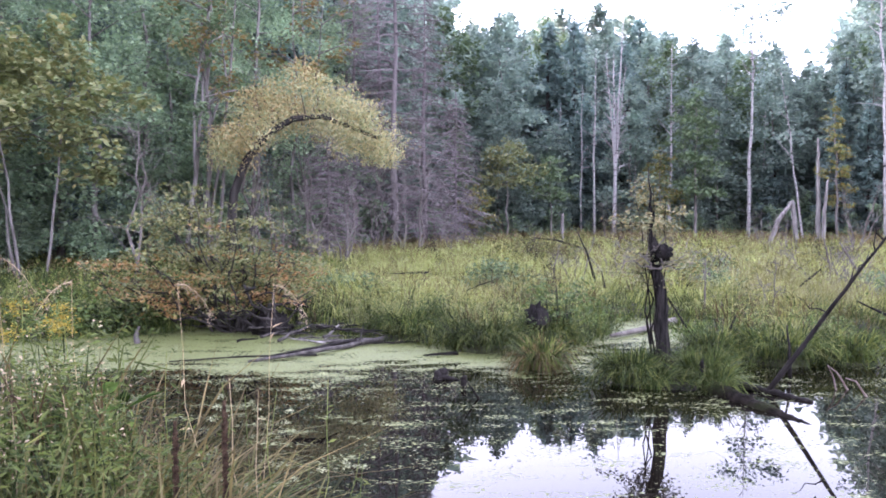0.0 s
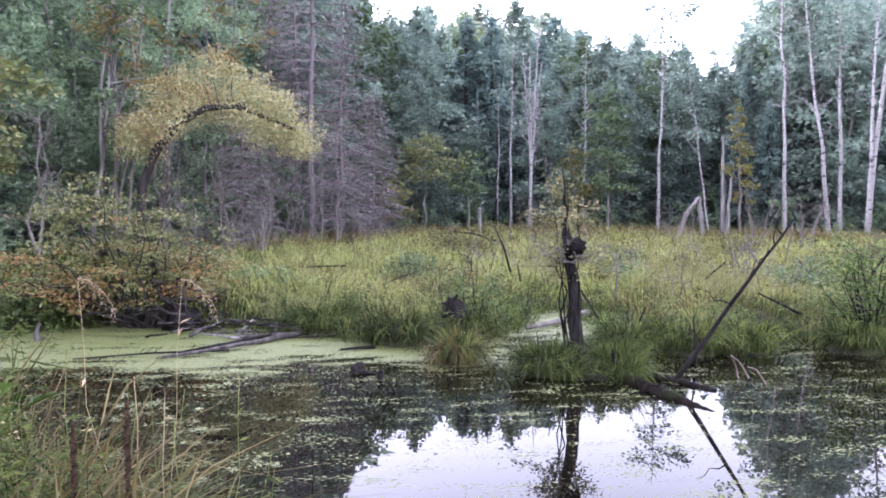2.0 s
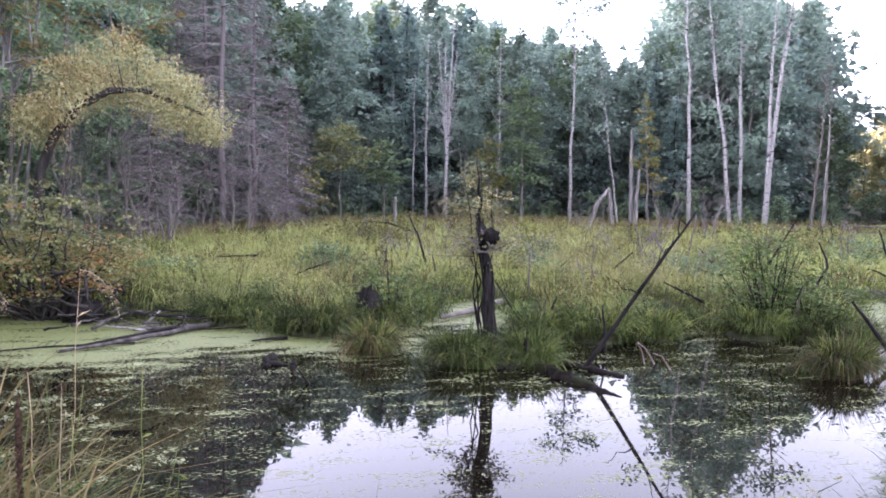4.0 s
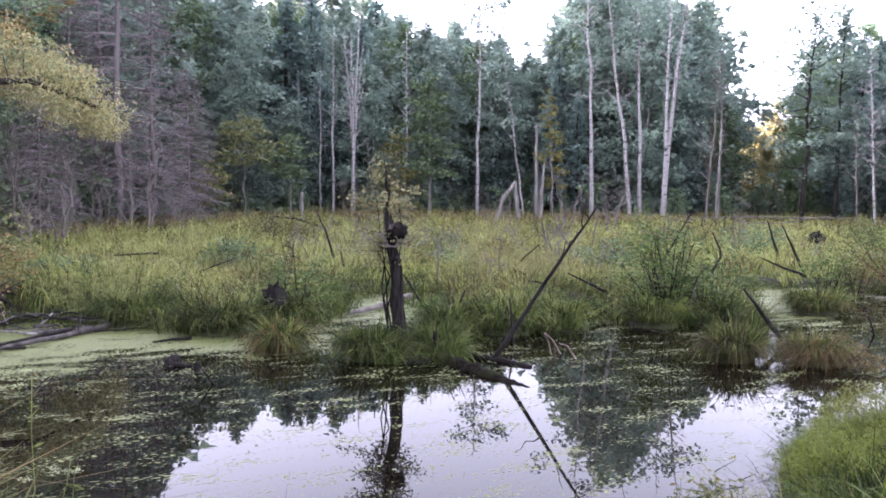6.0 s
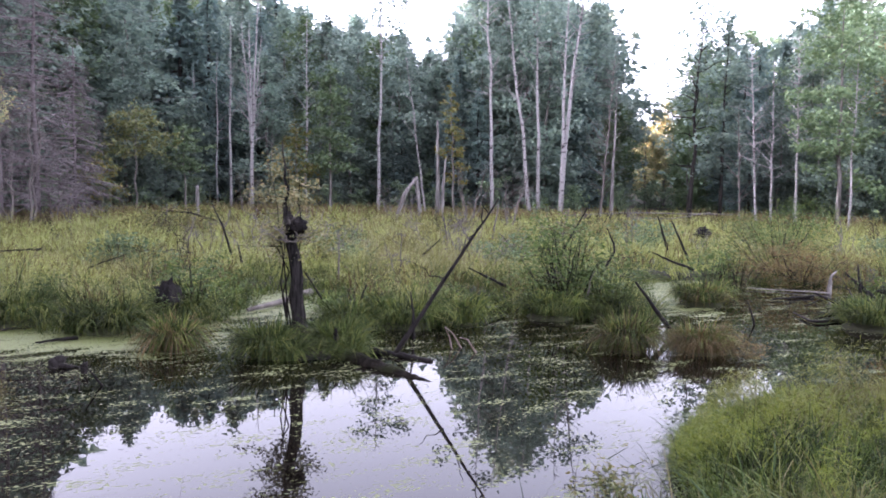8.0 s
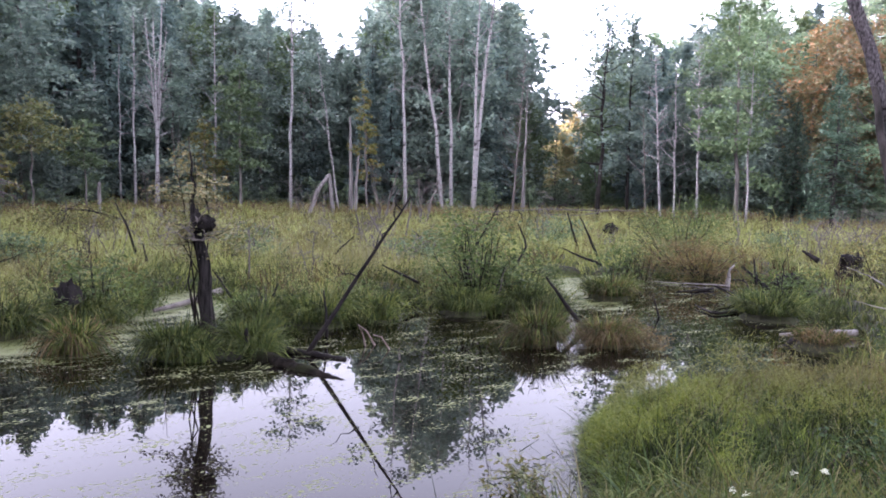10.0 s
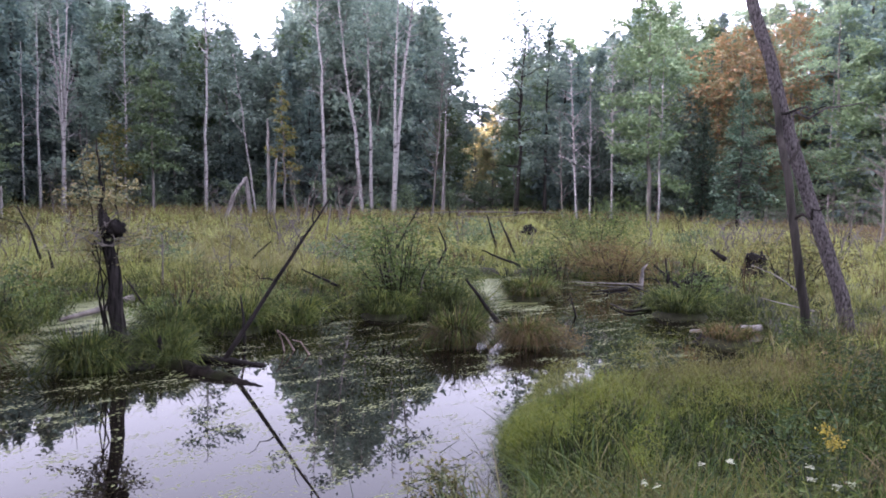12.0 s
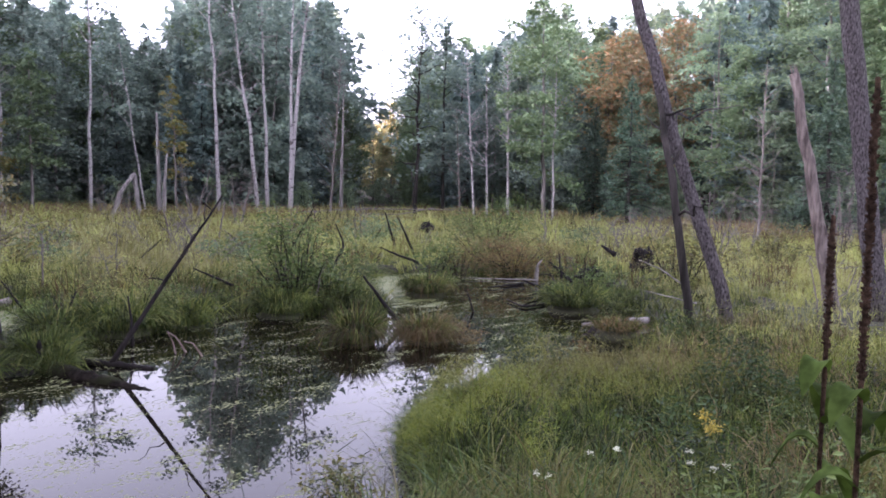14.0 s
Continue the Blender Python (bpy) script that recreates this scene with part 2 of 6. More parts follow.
def tube(geo, points, radii, sides=6, rng=None, rough=0.0, cap=True, flute=0.0):
    """A limb along points, with a radius at each."""
    p, r = np.asarray(points, float), np.asarray(radii, float)
    d = np.gradient(p, axis=0)
    d /= np.linalg.norm(d, axis=1)[:, None] + 1e-9
    ref = np.where(np.abs(d[:, 2:3]) > 0.9, [[1.0, 0, 0]], [[0, 0, 1.0]])
    a = np.cross(d, ref)
    a /= np.linalg.norm(a, axis=1)[:, None]
    for i in range(1, len(a)):  # carry the frame along
        c = a[i - 1] - d[i] * (a[i - 1] @ d[i])
        a[i] = c / (np.linalg.norm(c) + 1e-9)
    b = np.cross(d, a)
    th = np.arange(sides) * 2 * np.pi / sides
    rr = r[:, None] * np.ones(sides)
    if rng is not None and rough:
        rr = rr * (1 + rough * rng.uniform(-1, 1, rr.shape))
    if rng is not None and flute:  # ridges that run along the limb
        rr = rr * (1 + flute * rng.uniform(-1, 1, sides)[None, :])
    v = p[:, None, :] + rr[..., None] * (np.cos(th)[None, :, None] * a[:, None, :] + np.sin(th)[None, :, None] * b[:, None, :])
    n, k = len(p), sides
    i, j = np.meshgrid(np.arange(n - 1), np.arange(k), indexing="ij")
    q = np.stack([i * k + j, i * k + (j + 1) % k, (i + 1) * k + (j + 1) % k, (i + 1) * k + j], -1).reshape(-1, 4)
    v = v.reshape(-1, 3)
    if cap:
        v = np.concatenate([v, p[:1], p[-1:]])
        jj = np.arange(k)
        bot = np.stack([np.full(k, n * k), (jj + 1) % k, jj], -1)
        top = np.stack([np.full(k, n * k + 1), (n - 1) * k + jj, (n - 1) * k + (jj + 1) % k], -1)
        geo.add(v, q, np.concatenate([bot, top]))
    else:
        geo.add(v, q)


def bent(rng, start, end, n=6, wobble=0.05, sag=0.0):
    """A crooked line from start to end; wobble and sag as shares of its length."""
    s, e = np.asarray(start, float), np.asarray(end, float)
    t = np.linspace(0, 1, n)[:, None]
    length = np.linalg.norm(e - s)
    w = rng.normal(0, wobble * length, (n, 3)) * np.sin(np.pi * t)
    p = s + (e - s) * t + w
    p[:, 2] -= sag * length * (4 * t * (1 - t))[:, 0]
    return p


def leaves(geo, centres, size, rng, flat=0.5, droop=0.25, narrow=0.5, fold=0.25):
    """Folded lozenge leaves: flat near 1 lets them lie level, droop tips them down."""
    c = np.asarray(centres, float)
    n = len(c)
    s = np.broadcast_to(size, n) * rng.uniform(0.6, 1.3, n)
    az = rng.uniform(0, 2 * np.pi, n)
    d = np.stack([np.cos(az), np.sin(az), rng.normal(-droop, 0.35, n)], -1)
    d /= np.linalg.norm(d, axis=1)[:, None]
    up = rng.normal(0, 1 - flat + 0.05, (n, 3)) + [0, 0, 1]
    side = np.cross(d, up)
    side /= np.linalg.norm(side, axis=1)[:, None] + 1e-9
    nor = np.cross(side, d)
    s = s[:, None]
    mid = c + d * s * 0.45
    v = np.stack([c, mid + side * s * narrow * 0.5 + nor * s * fold * 0.4, c + d * s, mid - side * s * narrow * 0.5 + nor * s * fold * 0.4], 1)
    k = np.arange(n)[:, None] * 4
    geo.add(v.reshape(-1, 3), np.concatenate([k + [0, 1, 2], k + [0, 2, 3]]))


def sprays(geo, centres, size, rng, droop=0.3, narrow=0.34, tilt=0.55):
    """Leaf sprays of far crowns, one three-cornered face each."""
    c = np.asarray(centres, float)
    n = len(c)
    s = (np.broadcast_to(size, n) * rng.uniform(0.6, 1.35, n))[:, None]
    d = rng.normal(0, 1, (n, 3)) * [1, 1, 0.45] - [0, 0, droop]
    d /= np.linalg.norm(d, axis=1)[:, None]
    side = np.cross(d, rng.normal(0, tilt, (n, 3)) + [0, 0, 1])
    side /= np.linalg.norm(side, axis=1)[:, None] + 1e-9
    v = np.stack([c - side * s * narrow, c + side * s * narrow, c + d * s], 1)
    geo.add(v.reshape(-1, 3), np.arange(3 * n).reshape(-1, 3))


def blades(geo, base, height, width, rng, lean=0.35, way=None, curl=0.5):
    """Grass blades that rise from base and bend over."""
    b = np.asarray(base, float)
    n = len(b)
    h, w = np.broadcast_to(height, n), np.broadcast_to(width, n)
    az = rng.uniform(0, 2 * np.pi, n) if way is None else way + rng.normal(0, 0.6, n)
    le = np.abs(rng.normal(lean, lean * 0.5, n))
    d = np.stack([np.cos(az), np.sin(az), np.zeros(n)], -1)
    fa = rng.uniform(0, 2 * np.pi, n)
    side = np.stack([np.cos(fa), np.sin(fa), np.zeros(n)], -1) * (w * 0.5)[:, None]
    up = np.array([0, 0, 1.0])
    m = b + d * (h * le * 0.35)[:, None] + up * (h * 0.55)[:, None]
    t = b + d * (h * le * (1 + curl))[:, None] + up * (h * (1 - 0.35 * le * curl))[:, None]
    v = np.stack([b - side, b + side, m + side * 0.8, m - side * 0.8, t], 1)
    k = np.arange(n)[:, None] * 5
    geo.add(v.reshape(-1, 3), k + [0, 1, 2, 3], k + [3, 2, 4])


def arcs(geo, base, length, width, rng, way, lean=0.5, fall=0.6):
    """Long blades that rise and then hang over."""
    b = np.asarray(base, float)
    n = len(b)
    ln, w = np.broadcast_to(length, n)[:, None], np.broadcast_to(width, n)[:, None]
    az = way + rng.normal(0, 0.5, n)
    d = np.stack([np.cos(az), np.sin(az), np.zeros(n)], -1)
    le, fl = np.abs(rng.normal(lean, 0.3, n))[:, None], np.abs(rng.normal(fall, 0.3, n))[:, None]
    fa = rng.uniform(0, 2 * np.pi, n)
    side = np.stack([np.cos(fa), np.sin(fa), np.zeros(n)], -1) * w * 0.5
    up = np.array([0, 0, 1.0])
    p = [b + d * ln * le * s * (0.4 + 0.6 * s) + up * ln * (s - fl * s * s * s) * (1 - 0.2 * le) for s in (0.0, 0.4, 0.75, 1.0)]
    v = np.stack([p[0] - side, p[0] + side, p[1] + side, p[1] - side, p[2] + side * 0.7, p[2] - side * 0.7, p[3]], 1)
    k = np.arange(n)[:, None] * 7
    geo.add(v.reshape(-1, 3), np.concatenate([k + [0, 1, 2, 3], k + [3, 2, 4, 5]]), k + [5, 4, 6])


def polar(azimuth, distance):
    a = radians(azimuth)
    return distance * math.sin(a), distance * math.cos(a)


# ---- ground, water ----
POND = np.array([(-7.2, 11.6), (-6.0, 8.6), (-3.4, 5.6), (-1.4, 4.1), (0.6, 3.6), (2.4, 3.2), (3.3, 3.4), (3.9, 4.3), (4.4, 4.95), (5.1, 5.45),
                 (5.9, 5.75), (6.8, 5.85), (7.7, 5.75), (8.7, 5.7), (9.7, 6.0), (11.2, 6.9), (13.6, 9.0), (15.4, 11.6), (13.5, 13.0), (11.7, 13.9), (10.2, 12.2), (9.0, 10.3),
                 (8.2, 9.7), (7.6, 10.1), (6.9, 11.0), (6.8, 12.6), (6.2, 12.6), (6.1, 11.0), (5.5, 10.5), (4.4, 10.4), (3.9, 10.8), (3.9, 12.6), (4.0, 14.6), (3.3, 14.6), (2.6, 12.7),
                 (1.8, 11.7), (0.9, 11.2), (0.3, 11.5), (-0.5, 12.3), (-1.2, 12.5), (-2.1, 12.8), (-3.5, 13.7), (-4.4, 13.3), (-5.6, 12.7)])


def pond_distance(x, y):
    """Metres to the shoreline; negative on the water."""
    p = np.stack([x, y], -1)
    best = np.full(x.shape, 1e9)
    inside = np.zeros(x.shape, bool)
    for a, b in zip(POND, np.roll(POND, -1, axis=0)):
        ab = b - a
        t = np.clip(((p - a) @ ab) / (ab @ ab), 0, 1)
        best = np.minimum(best, np.linalg.norm(p - a - t[..., None] * ab, axis=-1))
        cross = (a[1] > y) != (b[1] > y)
        with np.errstate(divide="ignore", invalid="ignore"):
            xi = (b[0] - a[0]) * (y - a[1]) / (b[1] - a[1]) + a[0]
        inside ^= cross & (x < xi)
    return np.where(inside, -best, best)


EDGE = np.array([(-180, 30), (-60, 22), (-30, 25), (-20, 27), (-12, 31), (-6, 36), (0, 42), (8, 50), (20, 50), (34, 48), (38, 60), (41, 62), (46, 54), (56, 50), (64, 42), (72, 37), (85, 32), (120, 28), (180, 30)])


def forest_edge(az):
    return np.interp(az, EDGE[:, 0], EDGE[:, 1])


def waves(x, y):
    return np.sin(x * 0.9 + 1.3 * np.sin(y * 0.5)) * np.sin(y * 0.8 + 0.7) * 0.5 + np.sin(x * 2.3 + y * 1.1) * np.sin(y * 2.7 - x * 0.6) * 0.25


def ground_z(x, y):
    x, y = np.asarray(x, float), np.asarray(y, float)
    d = pond_distance(x, y)
    r = np.hypot(x, y)
    az = np.degrees(np.arctan2(x, y))
    bank = np.clip(1 - np.hypot(x, y + 0.5) / 6.5, 0, 1)
    land = 0.16 + 0.05 * waves(x, y) + 0.55 * bank * bank * (3 - 2 * bank)
    rim = np.clip((d + 0.15) / 0.8, 0, 1)
    z = -0.4 + (land + 0.4) * rim * rim * (3 - 2 * rim)
    past = np.maximum(r - forest_edge(az) - 6, 0)
    gap = np.exp(-((az - 39.6) / 2.6) ** 2)
    slope = np.interp(az, [-180, -40, -10, 5, 30, 50, 70, 180], [0.3, 0.32, 0.22, 0.10, 0.10, 0.14, 0.24, 0.3])
    hill = slope * past * (1 - 0.94 * gap)
    hill = 26 * (1 - np.exp(-hill / 26)) + gap * np.clip((r - 110) * 0.14, 0, 12)
    return z + hill * (1 + 0.15 * waves(x * 0.1, y * 0.1))


def spread(fine_lo, fine_hi, step, far):
    mid = np.arange(fine_lo, fine_hi + step / 2, step)
    out, s = [], step
    e = 0.0
    while e < far:
        s *= 1.13
        e += s
        out.append(e)
    out = np.array(out)
    return np.concatenate([fine_lo - out[::-1], mid, fine_hi + out])


gx, gy = spread(-9, 17, 0.22, 900), spread(-2, 17, 0.22, 900)
GX, GY = np.meshgrid(gx, gy, indexing="ij")
GZ = ground_z(GX, GY)
ii, jj = np.meshgrid(np.arange(len(gx) - 1), np.arange(len(gy) - 1), indexing="ij")
W = len(gy)
quads = np.stack([ii * W + jj, (ii + 1) * W + jj, (ii + 1) * W + jj + 1, ii * W + jj + 1], -1).reshape(-1, 4)
tagged(part("ground", Geo().add(np.stack([GX, GY, GZ], -1), quads), SOIL), "damp dark soil and moss of the meadow and forest floor", "ground", kind="structure")

wx, wy = np.linspace(-9, 17, 27), np.linspace(2, 16, 15)
WX, WY = np.meshgrid(wx, wy, indexing="ij")
ii, jj = np.meshgrid(np.arange(26), np.arange(14), indexing="ij")
quads = np.stack([ii * 15 + jj, (ii + 1) * 15 + jj, (ii + 1) * 15 + jj + 1, ii * 15 + jj + 1], -1).reshape(-1, 4)
tagged(part("water", Geo().add(np.stack([WX, WY, WX * 0], -1), quads), WATER), "still dark pond water with a green skin of duckweed", "water", kind="structure")


def on_ground(x, y):
    return float(ground_z(np.array([x]), np.array([y]))[0])


# ---- trees ----
def conifer(rng, height, spread_, leaf_n=5200, size=0.31):
    """Trunk and crown of a spruce or hemlock: whorls of drooping boughs."""
    trunk, crown = Geo(), Geo()
    tube(trunk, bent(rng, (0, 0, -0.4), (0, 0, height), 8, 0.004), np.linspace(0.017 * height, 0.02, 8), 7)
    pts, sizes = [], []
    z = height * 0.12
    while z < height * 0.985:
        f = 1 - z / height
        for a in rng.uniform(0, 2 * np.pi, rng.integers(4, 7)):
            ln = spread_ * (f ** 0.75) * rng.uniform(0.65, 1.12)
            end = np.array([np.cos(a) * ln, np.sin(a) * ln, z - ln * rng.uniform(0.05, 0.38)])
            b = bent(rng, (0, 0, z), end, 5, 0.03, -0.06)
            if ln > 1.0:
                tube(trunk, b[[0, 2, 4]], (0.03, 0.02, 0.008), 3, cap=False)
            k = max(6, int(48 * ln / spread_ + 6))
            t = rng.uniform(0.15, 1.03, k) ** 0.8
            q = np.stack([np.interp(t, np.linspace(0, 1, 5), b[:, i]) for i in range(3)], -1)
            side = np.array([-np.sin(a), np.cos(a), 0])
            q += side * (rng.normal(0, 0.22, k) * ln * (1.05 - t))[:, None] + rng.normal(0, 0.07, (k, 3))
            q[:, 2] -= rng.uniform(0, 0.22, k)
            pts.append(q)
        z += height * rng.uniform(0.018, 0.032)
    pts = np.concatenate(pts)
    if len(pts) > leaf_n:
        pts = pts[rng.choice(len(pts), leaf_n, False)]
    sprays(crown, pts, size, rng, 0.45, 0.26)
    return trunk, crown


def broadleaf(rng, height, spread_, leaf_n=3400, clear=0.3, stems=1, leaf=0.26, limbs=16, lean=0.0, flat=0.45, far=False, gap=1.0, level=False):
    """Trunk with limbs and a loose crown of leaf clumps with gaps between them."""
    trunk, crown = Geo(), Geo()
    pts = []
    for s in range(stems):
        a0 = rng.uniform(0, 2 * np.pi)
        off = 0.0 if stems == 1 else 0.28
        foot = np.array([np.cos(a0) * off, np.sin(a0) * off, -0.4])
        top = np.array([np.cos(a0) * off * 4 + lean * height, np.sin(a0) * off * 4, height * rng.uniform(0.9, 0.97)])
        st = bent(rng, foot, top, 9, 0.010)
        rad = np.linspace(0.0115 * height, 0.02, 9) / (stems ** 0.35)
        tube(trunk, st, rad, 7)
        n = max(4, limbs // stems)
        for i in range(n):
            t = clear + (1.0 - clear) * (i + rng.uniform(0, 1)) / n
            t = min(t, 0.985)
            b0 = np.array([np.interp(t, np.linspace(0, 1, 9), st[:, j]) for j in range(3)])
            a = rng.uniform(0, 2 * np.pi)
            u = (t - clear) / (1 - clear)
            shape = np.interp(u, [0, 0.25, 0.55, 0.85, 1.0], [0.65, 0.95, 0.95, 0.72, 0.34])
            ln = spread_ * shape * rng.uniform(0.55, 1.15)
            e = b0 + [np.cos(a) * ln, np.sin(a) * ln, ln * rng.uniform(0.0, 0.6)]
            b = bent(rng, b0, e, 6, 0.05, -0.05)
            tube(trunk, b[[0, 2, 3, 5]], np.linspace(0.0032 * height, 0.008, 4), 4, cap=False)
            for v in (0.4, 0.62, 0.82, 1.0):
                c = b0 + (e - b0) * v + rng.normal(0, 0.10 * spread_, 3) * gap
                k = int(leaf_n / (limbs * 4) * rng.uniform(0.5, 1.5))
                r = spread_ * rng.uniform(0.13, 0.27)
                g = rng.normal(0, 1, (k, 3))
                g *= (rng.uniform(0, 1, (k, 1)) ** 0.45) / (np.linalg.norm(g, axis=1)[:, None] + 1e-9)
                pts.append(c + g * ([r * 1.35, r * 1.35, r * 0.32] if level else [r, r, r * 0.75]))
    pts = np.concatenate(pts)
    if far:
        sprays(crown, pts, leaf, rng)
    else:
        leaves(crown, pts, leaf, rng, flat, 0.25, 0.62)
    return trunk, crown


def layered(rng, height, spread_, leaf_n=6500, clear=0.1, boughs=60, leaf=0.22, rise=0.15, shape=(0.75, 1.0, 0.95, 0.7, 0.22), thin=0.09):
    """Trunk with many boughs, each a loose fan of leaf sprays, so that the crown falls into ragged layers."""
    trunk, crown = Geo(), Geo()
    st = bent(rng, (0, 0, -0.4), (rng.normal(0, 0.02) * height, rng.normal(0, 0.02) * height, height * 0.97), 9, 0.008)
    tube(trunk, st, np.linspace(0.0115 * height, 0.015, 9), 7)
    pts = []
    reach = np.array([np.interp((i + 0.5) / boughs, (0, 0.2, 0.5, 0.8, 1.0), shape) for i in range(boughs)])
    share = reach / reach.sum() * leaf_n
    for i in range(boughs):
        t = min(clear + (1 - clear) * (i + rng.uniform(0, 1)) / boughs, 0.985)
        b0 = np.array([np.interp(t, np.linspace(0, 1, 9), st[:, j]) for j in range(3)])
        a = i * 2.4 + rng.normal(0, 0.5)
        ln = spread_ * reach[i] * rng.uniform(0.55, 1.2)
        e = b0 + [np.cos(a) * ln, np.sin(a) * ln, ln * rng.normal(rise, 0.22)]
        b = bent(rng, b0, e, 5, 0.05, -0.06)
        if i % 2:
            tube(trunk, b[[0, 2, 4]], (0.0028 * height, 0.0018 * height, 0.006), 3, cap=False)
        k = int(share[i] * rng.uniform(0.6, 1.4)) + 4
        u = rng.uniform(0.12, 1.05, k) ** 0.75
        q = np.stack([np.interp(u, np.linspace(0, 1, 5), b[:, j]) for j in range(3)], -1)
        side = np.array([-np.sin(a), np.cos(a), 0.0])
        w = rng.normal(0, 0.25, k) * ln * (0.35 + 0.65 * u)
        q += side * w[:, None] + rng.normal(0, 1, (k, 3)) * [0.06 * ln, 0.06 * ln, thin * spread_]
        q[:, 2] -= np.abs(w) * 0.25
        pts.append(q)
    top = rng.normal(0, 1, (leaf_n // 40, 3)) * [0.13, 0.13, 0.32] + st[-1]
    sprays(crown, np.concatenate(pts + [top]), leaf, rng, 0.25, 0.36, 0.95)
    return trunk, crown


def bare(rng, height, stems=1, limbs=26, spread_=1.0, radius=0.011, fork=0.0, twigs=3, low=0.25, lean=(0, 0)):
    """A bare standing tree: stem or stems with fine upright limbs."""
    g = Geo()
    for s in range(stems):
        a0 = s * 2 * np.pi / stems + rng.uniform(0, 0.8)
        foot = np.array([0, 0, -0.4])
        top = np.array([lean[0] * height, lean[1] * height, height * (1 if s == 0 else rng.uniform(0.75, 0.98))])
        if stems > 1:
            top[:2] += np.array([np.cos(a0), np.sin(a0)]) * height * 0.055
        st = bent(rng, foot, top, 10, 0.0035)
        if stems > 1:  # one foot that parts into stems at the fork
            zz = np.clip((st[:, 2] / height - fork) / (1 - fork), 0, 1)
            st[:, :2] = st[:, :2] * (zz ** 0.6)[:, None]
        r = np.linspace(radius * height, 0.012, 10)
        tube(g, st, r if s == 0 else r * 0.8, 8)
        for _ in range(limbs // stems):
            t = rng.uniform(low, 0.98)
            b0 = np.array([np.interp(t, np.linspace(0, 1, 10), st[:, i]) for i in range(3)])
            a, ln = rng.uniform(0, 2 * np.pi), spread_ * rng.uniform(0.3, 1.0) * (1.15 - t)
            e = b0 + [np.cos(a) * ln, np.sin(a) * ln, ln * rng.uniform(0.1, 1.3)]
            b = bent(rng, b0, e, 5, 0.05)
            tube(g, b[[0, 2, 4]], (0.028, 0.016, 0.006), 4, cap=False)
            for _ in range(twigs):
                u = rng.uniform(0.3, 1)
                c = np.array([np.interp(u, np.linspace(0, 1, 5), b[:, i]) for i in range(3)])
                d = (e - b0) * rng.uniform(0.2, 0.5) + rng.normal(0, 0.16 * ln, 3)
                tube(g, np.array([c, c + d]), (0.011, 0.004), 3, cap=False)
    return g


def tree(name, label, category, geos, mats, x, y, turn=0.0, size=1.0, group="", lift=0.0):
    ob = root_at(name, x, y, on_ground(x, y) + lift, label, category, group, turn, size)
    for nm, g, m in zip(("trunk", "crown"), geos, mats):
        part(nm, g, m, ob, smooth=nm == "trunk")
    return ob


# silhouette of the wood against the sky: azimuth, tangent of the elevation
SKYLINE = np.array([(-180, 0.36), (-12, 0.36), (-4, 0.32), (-1, 0.27), (0.5, 0.225), (4.6, 0.229), (8.6, 0.235), (12.3, 0.24), (15.4, 0.205), (18, 0.19), (20.8, 0.205), (23.3, 0.163), (25.3, 0.15), (26.6, 0.19), (28.8, 0.25),
                    (30, 0.295), (32, 0.285), (33.5, 0.265), (36, 0.22), (37.4, 0.13), (38.3, 0.06), (41, 0.06), (42, 0.12), (43.5, 0.17), (46, 0.18), (48, 0.17), (51, 0.21), (55, 0.21), (58, 0.20), (61, 0.225), (65, 0.26), (80, 0.30), (180, 0.36)])


def skyline(az):
    return float(np.interp(az, SKYLINE[:, 0], SKYLINE[:, 1]))


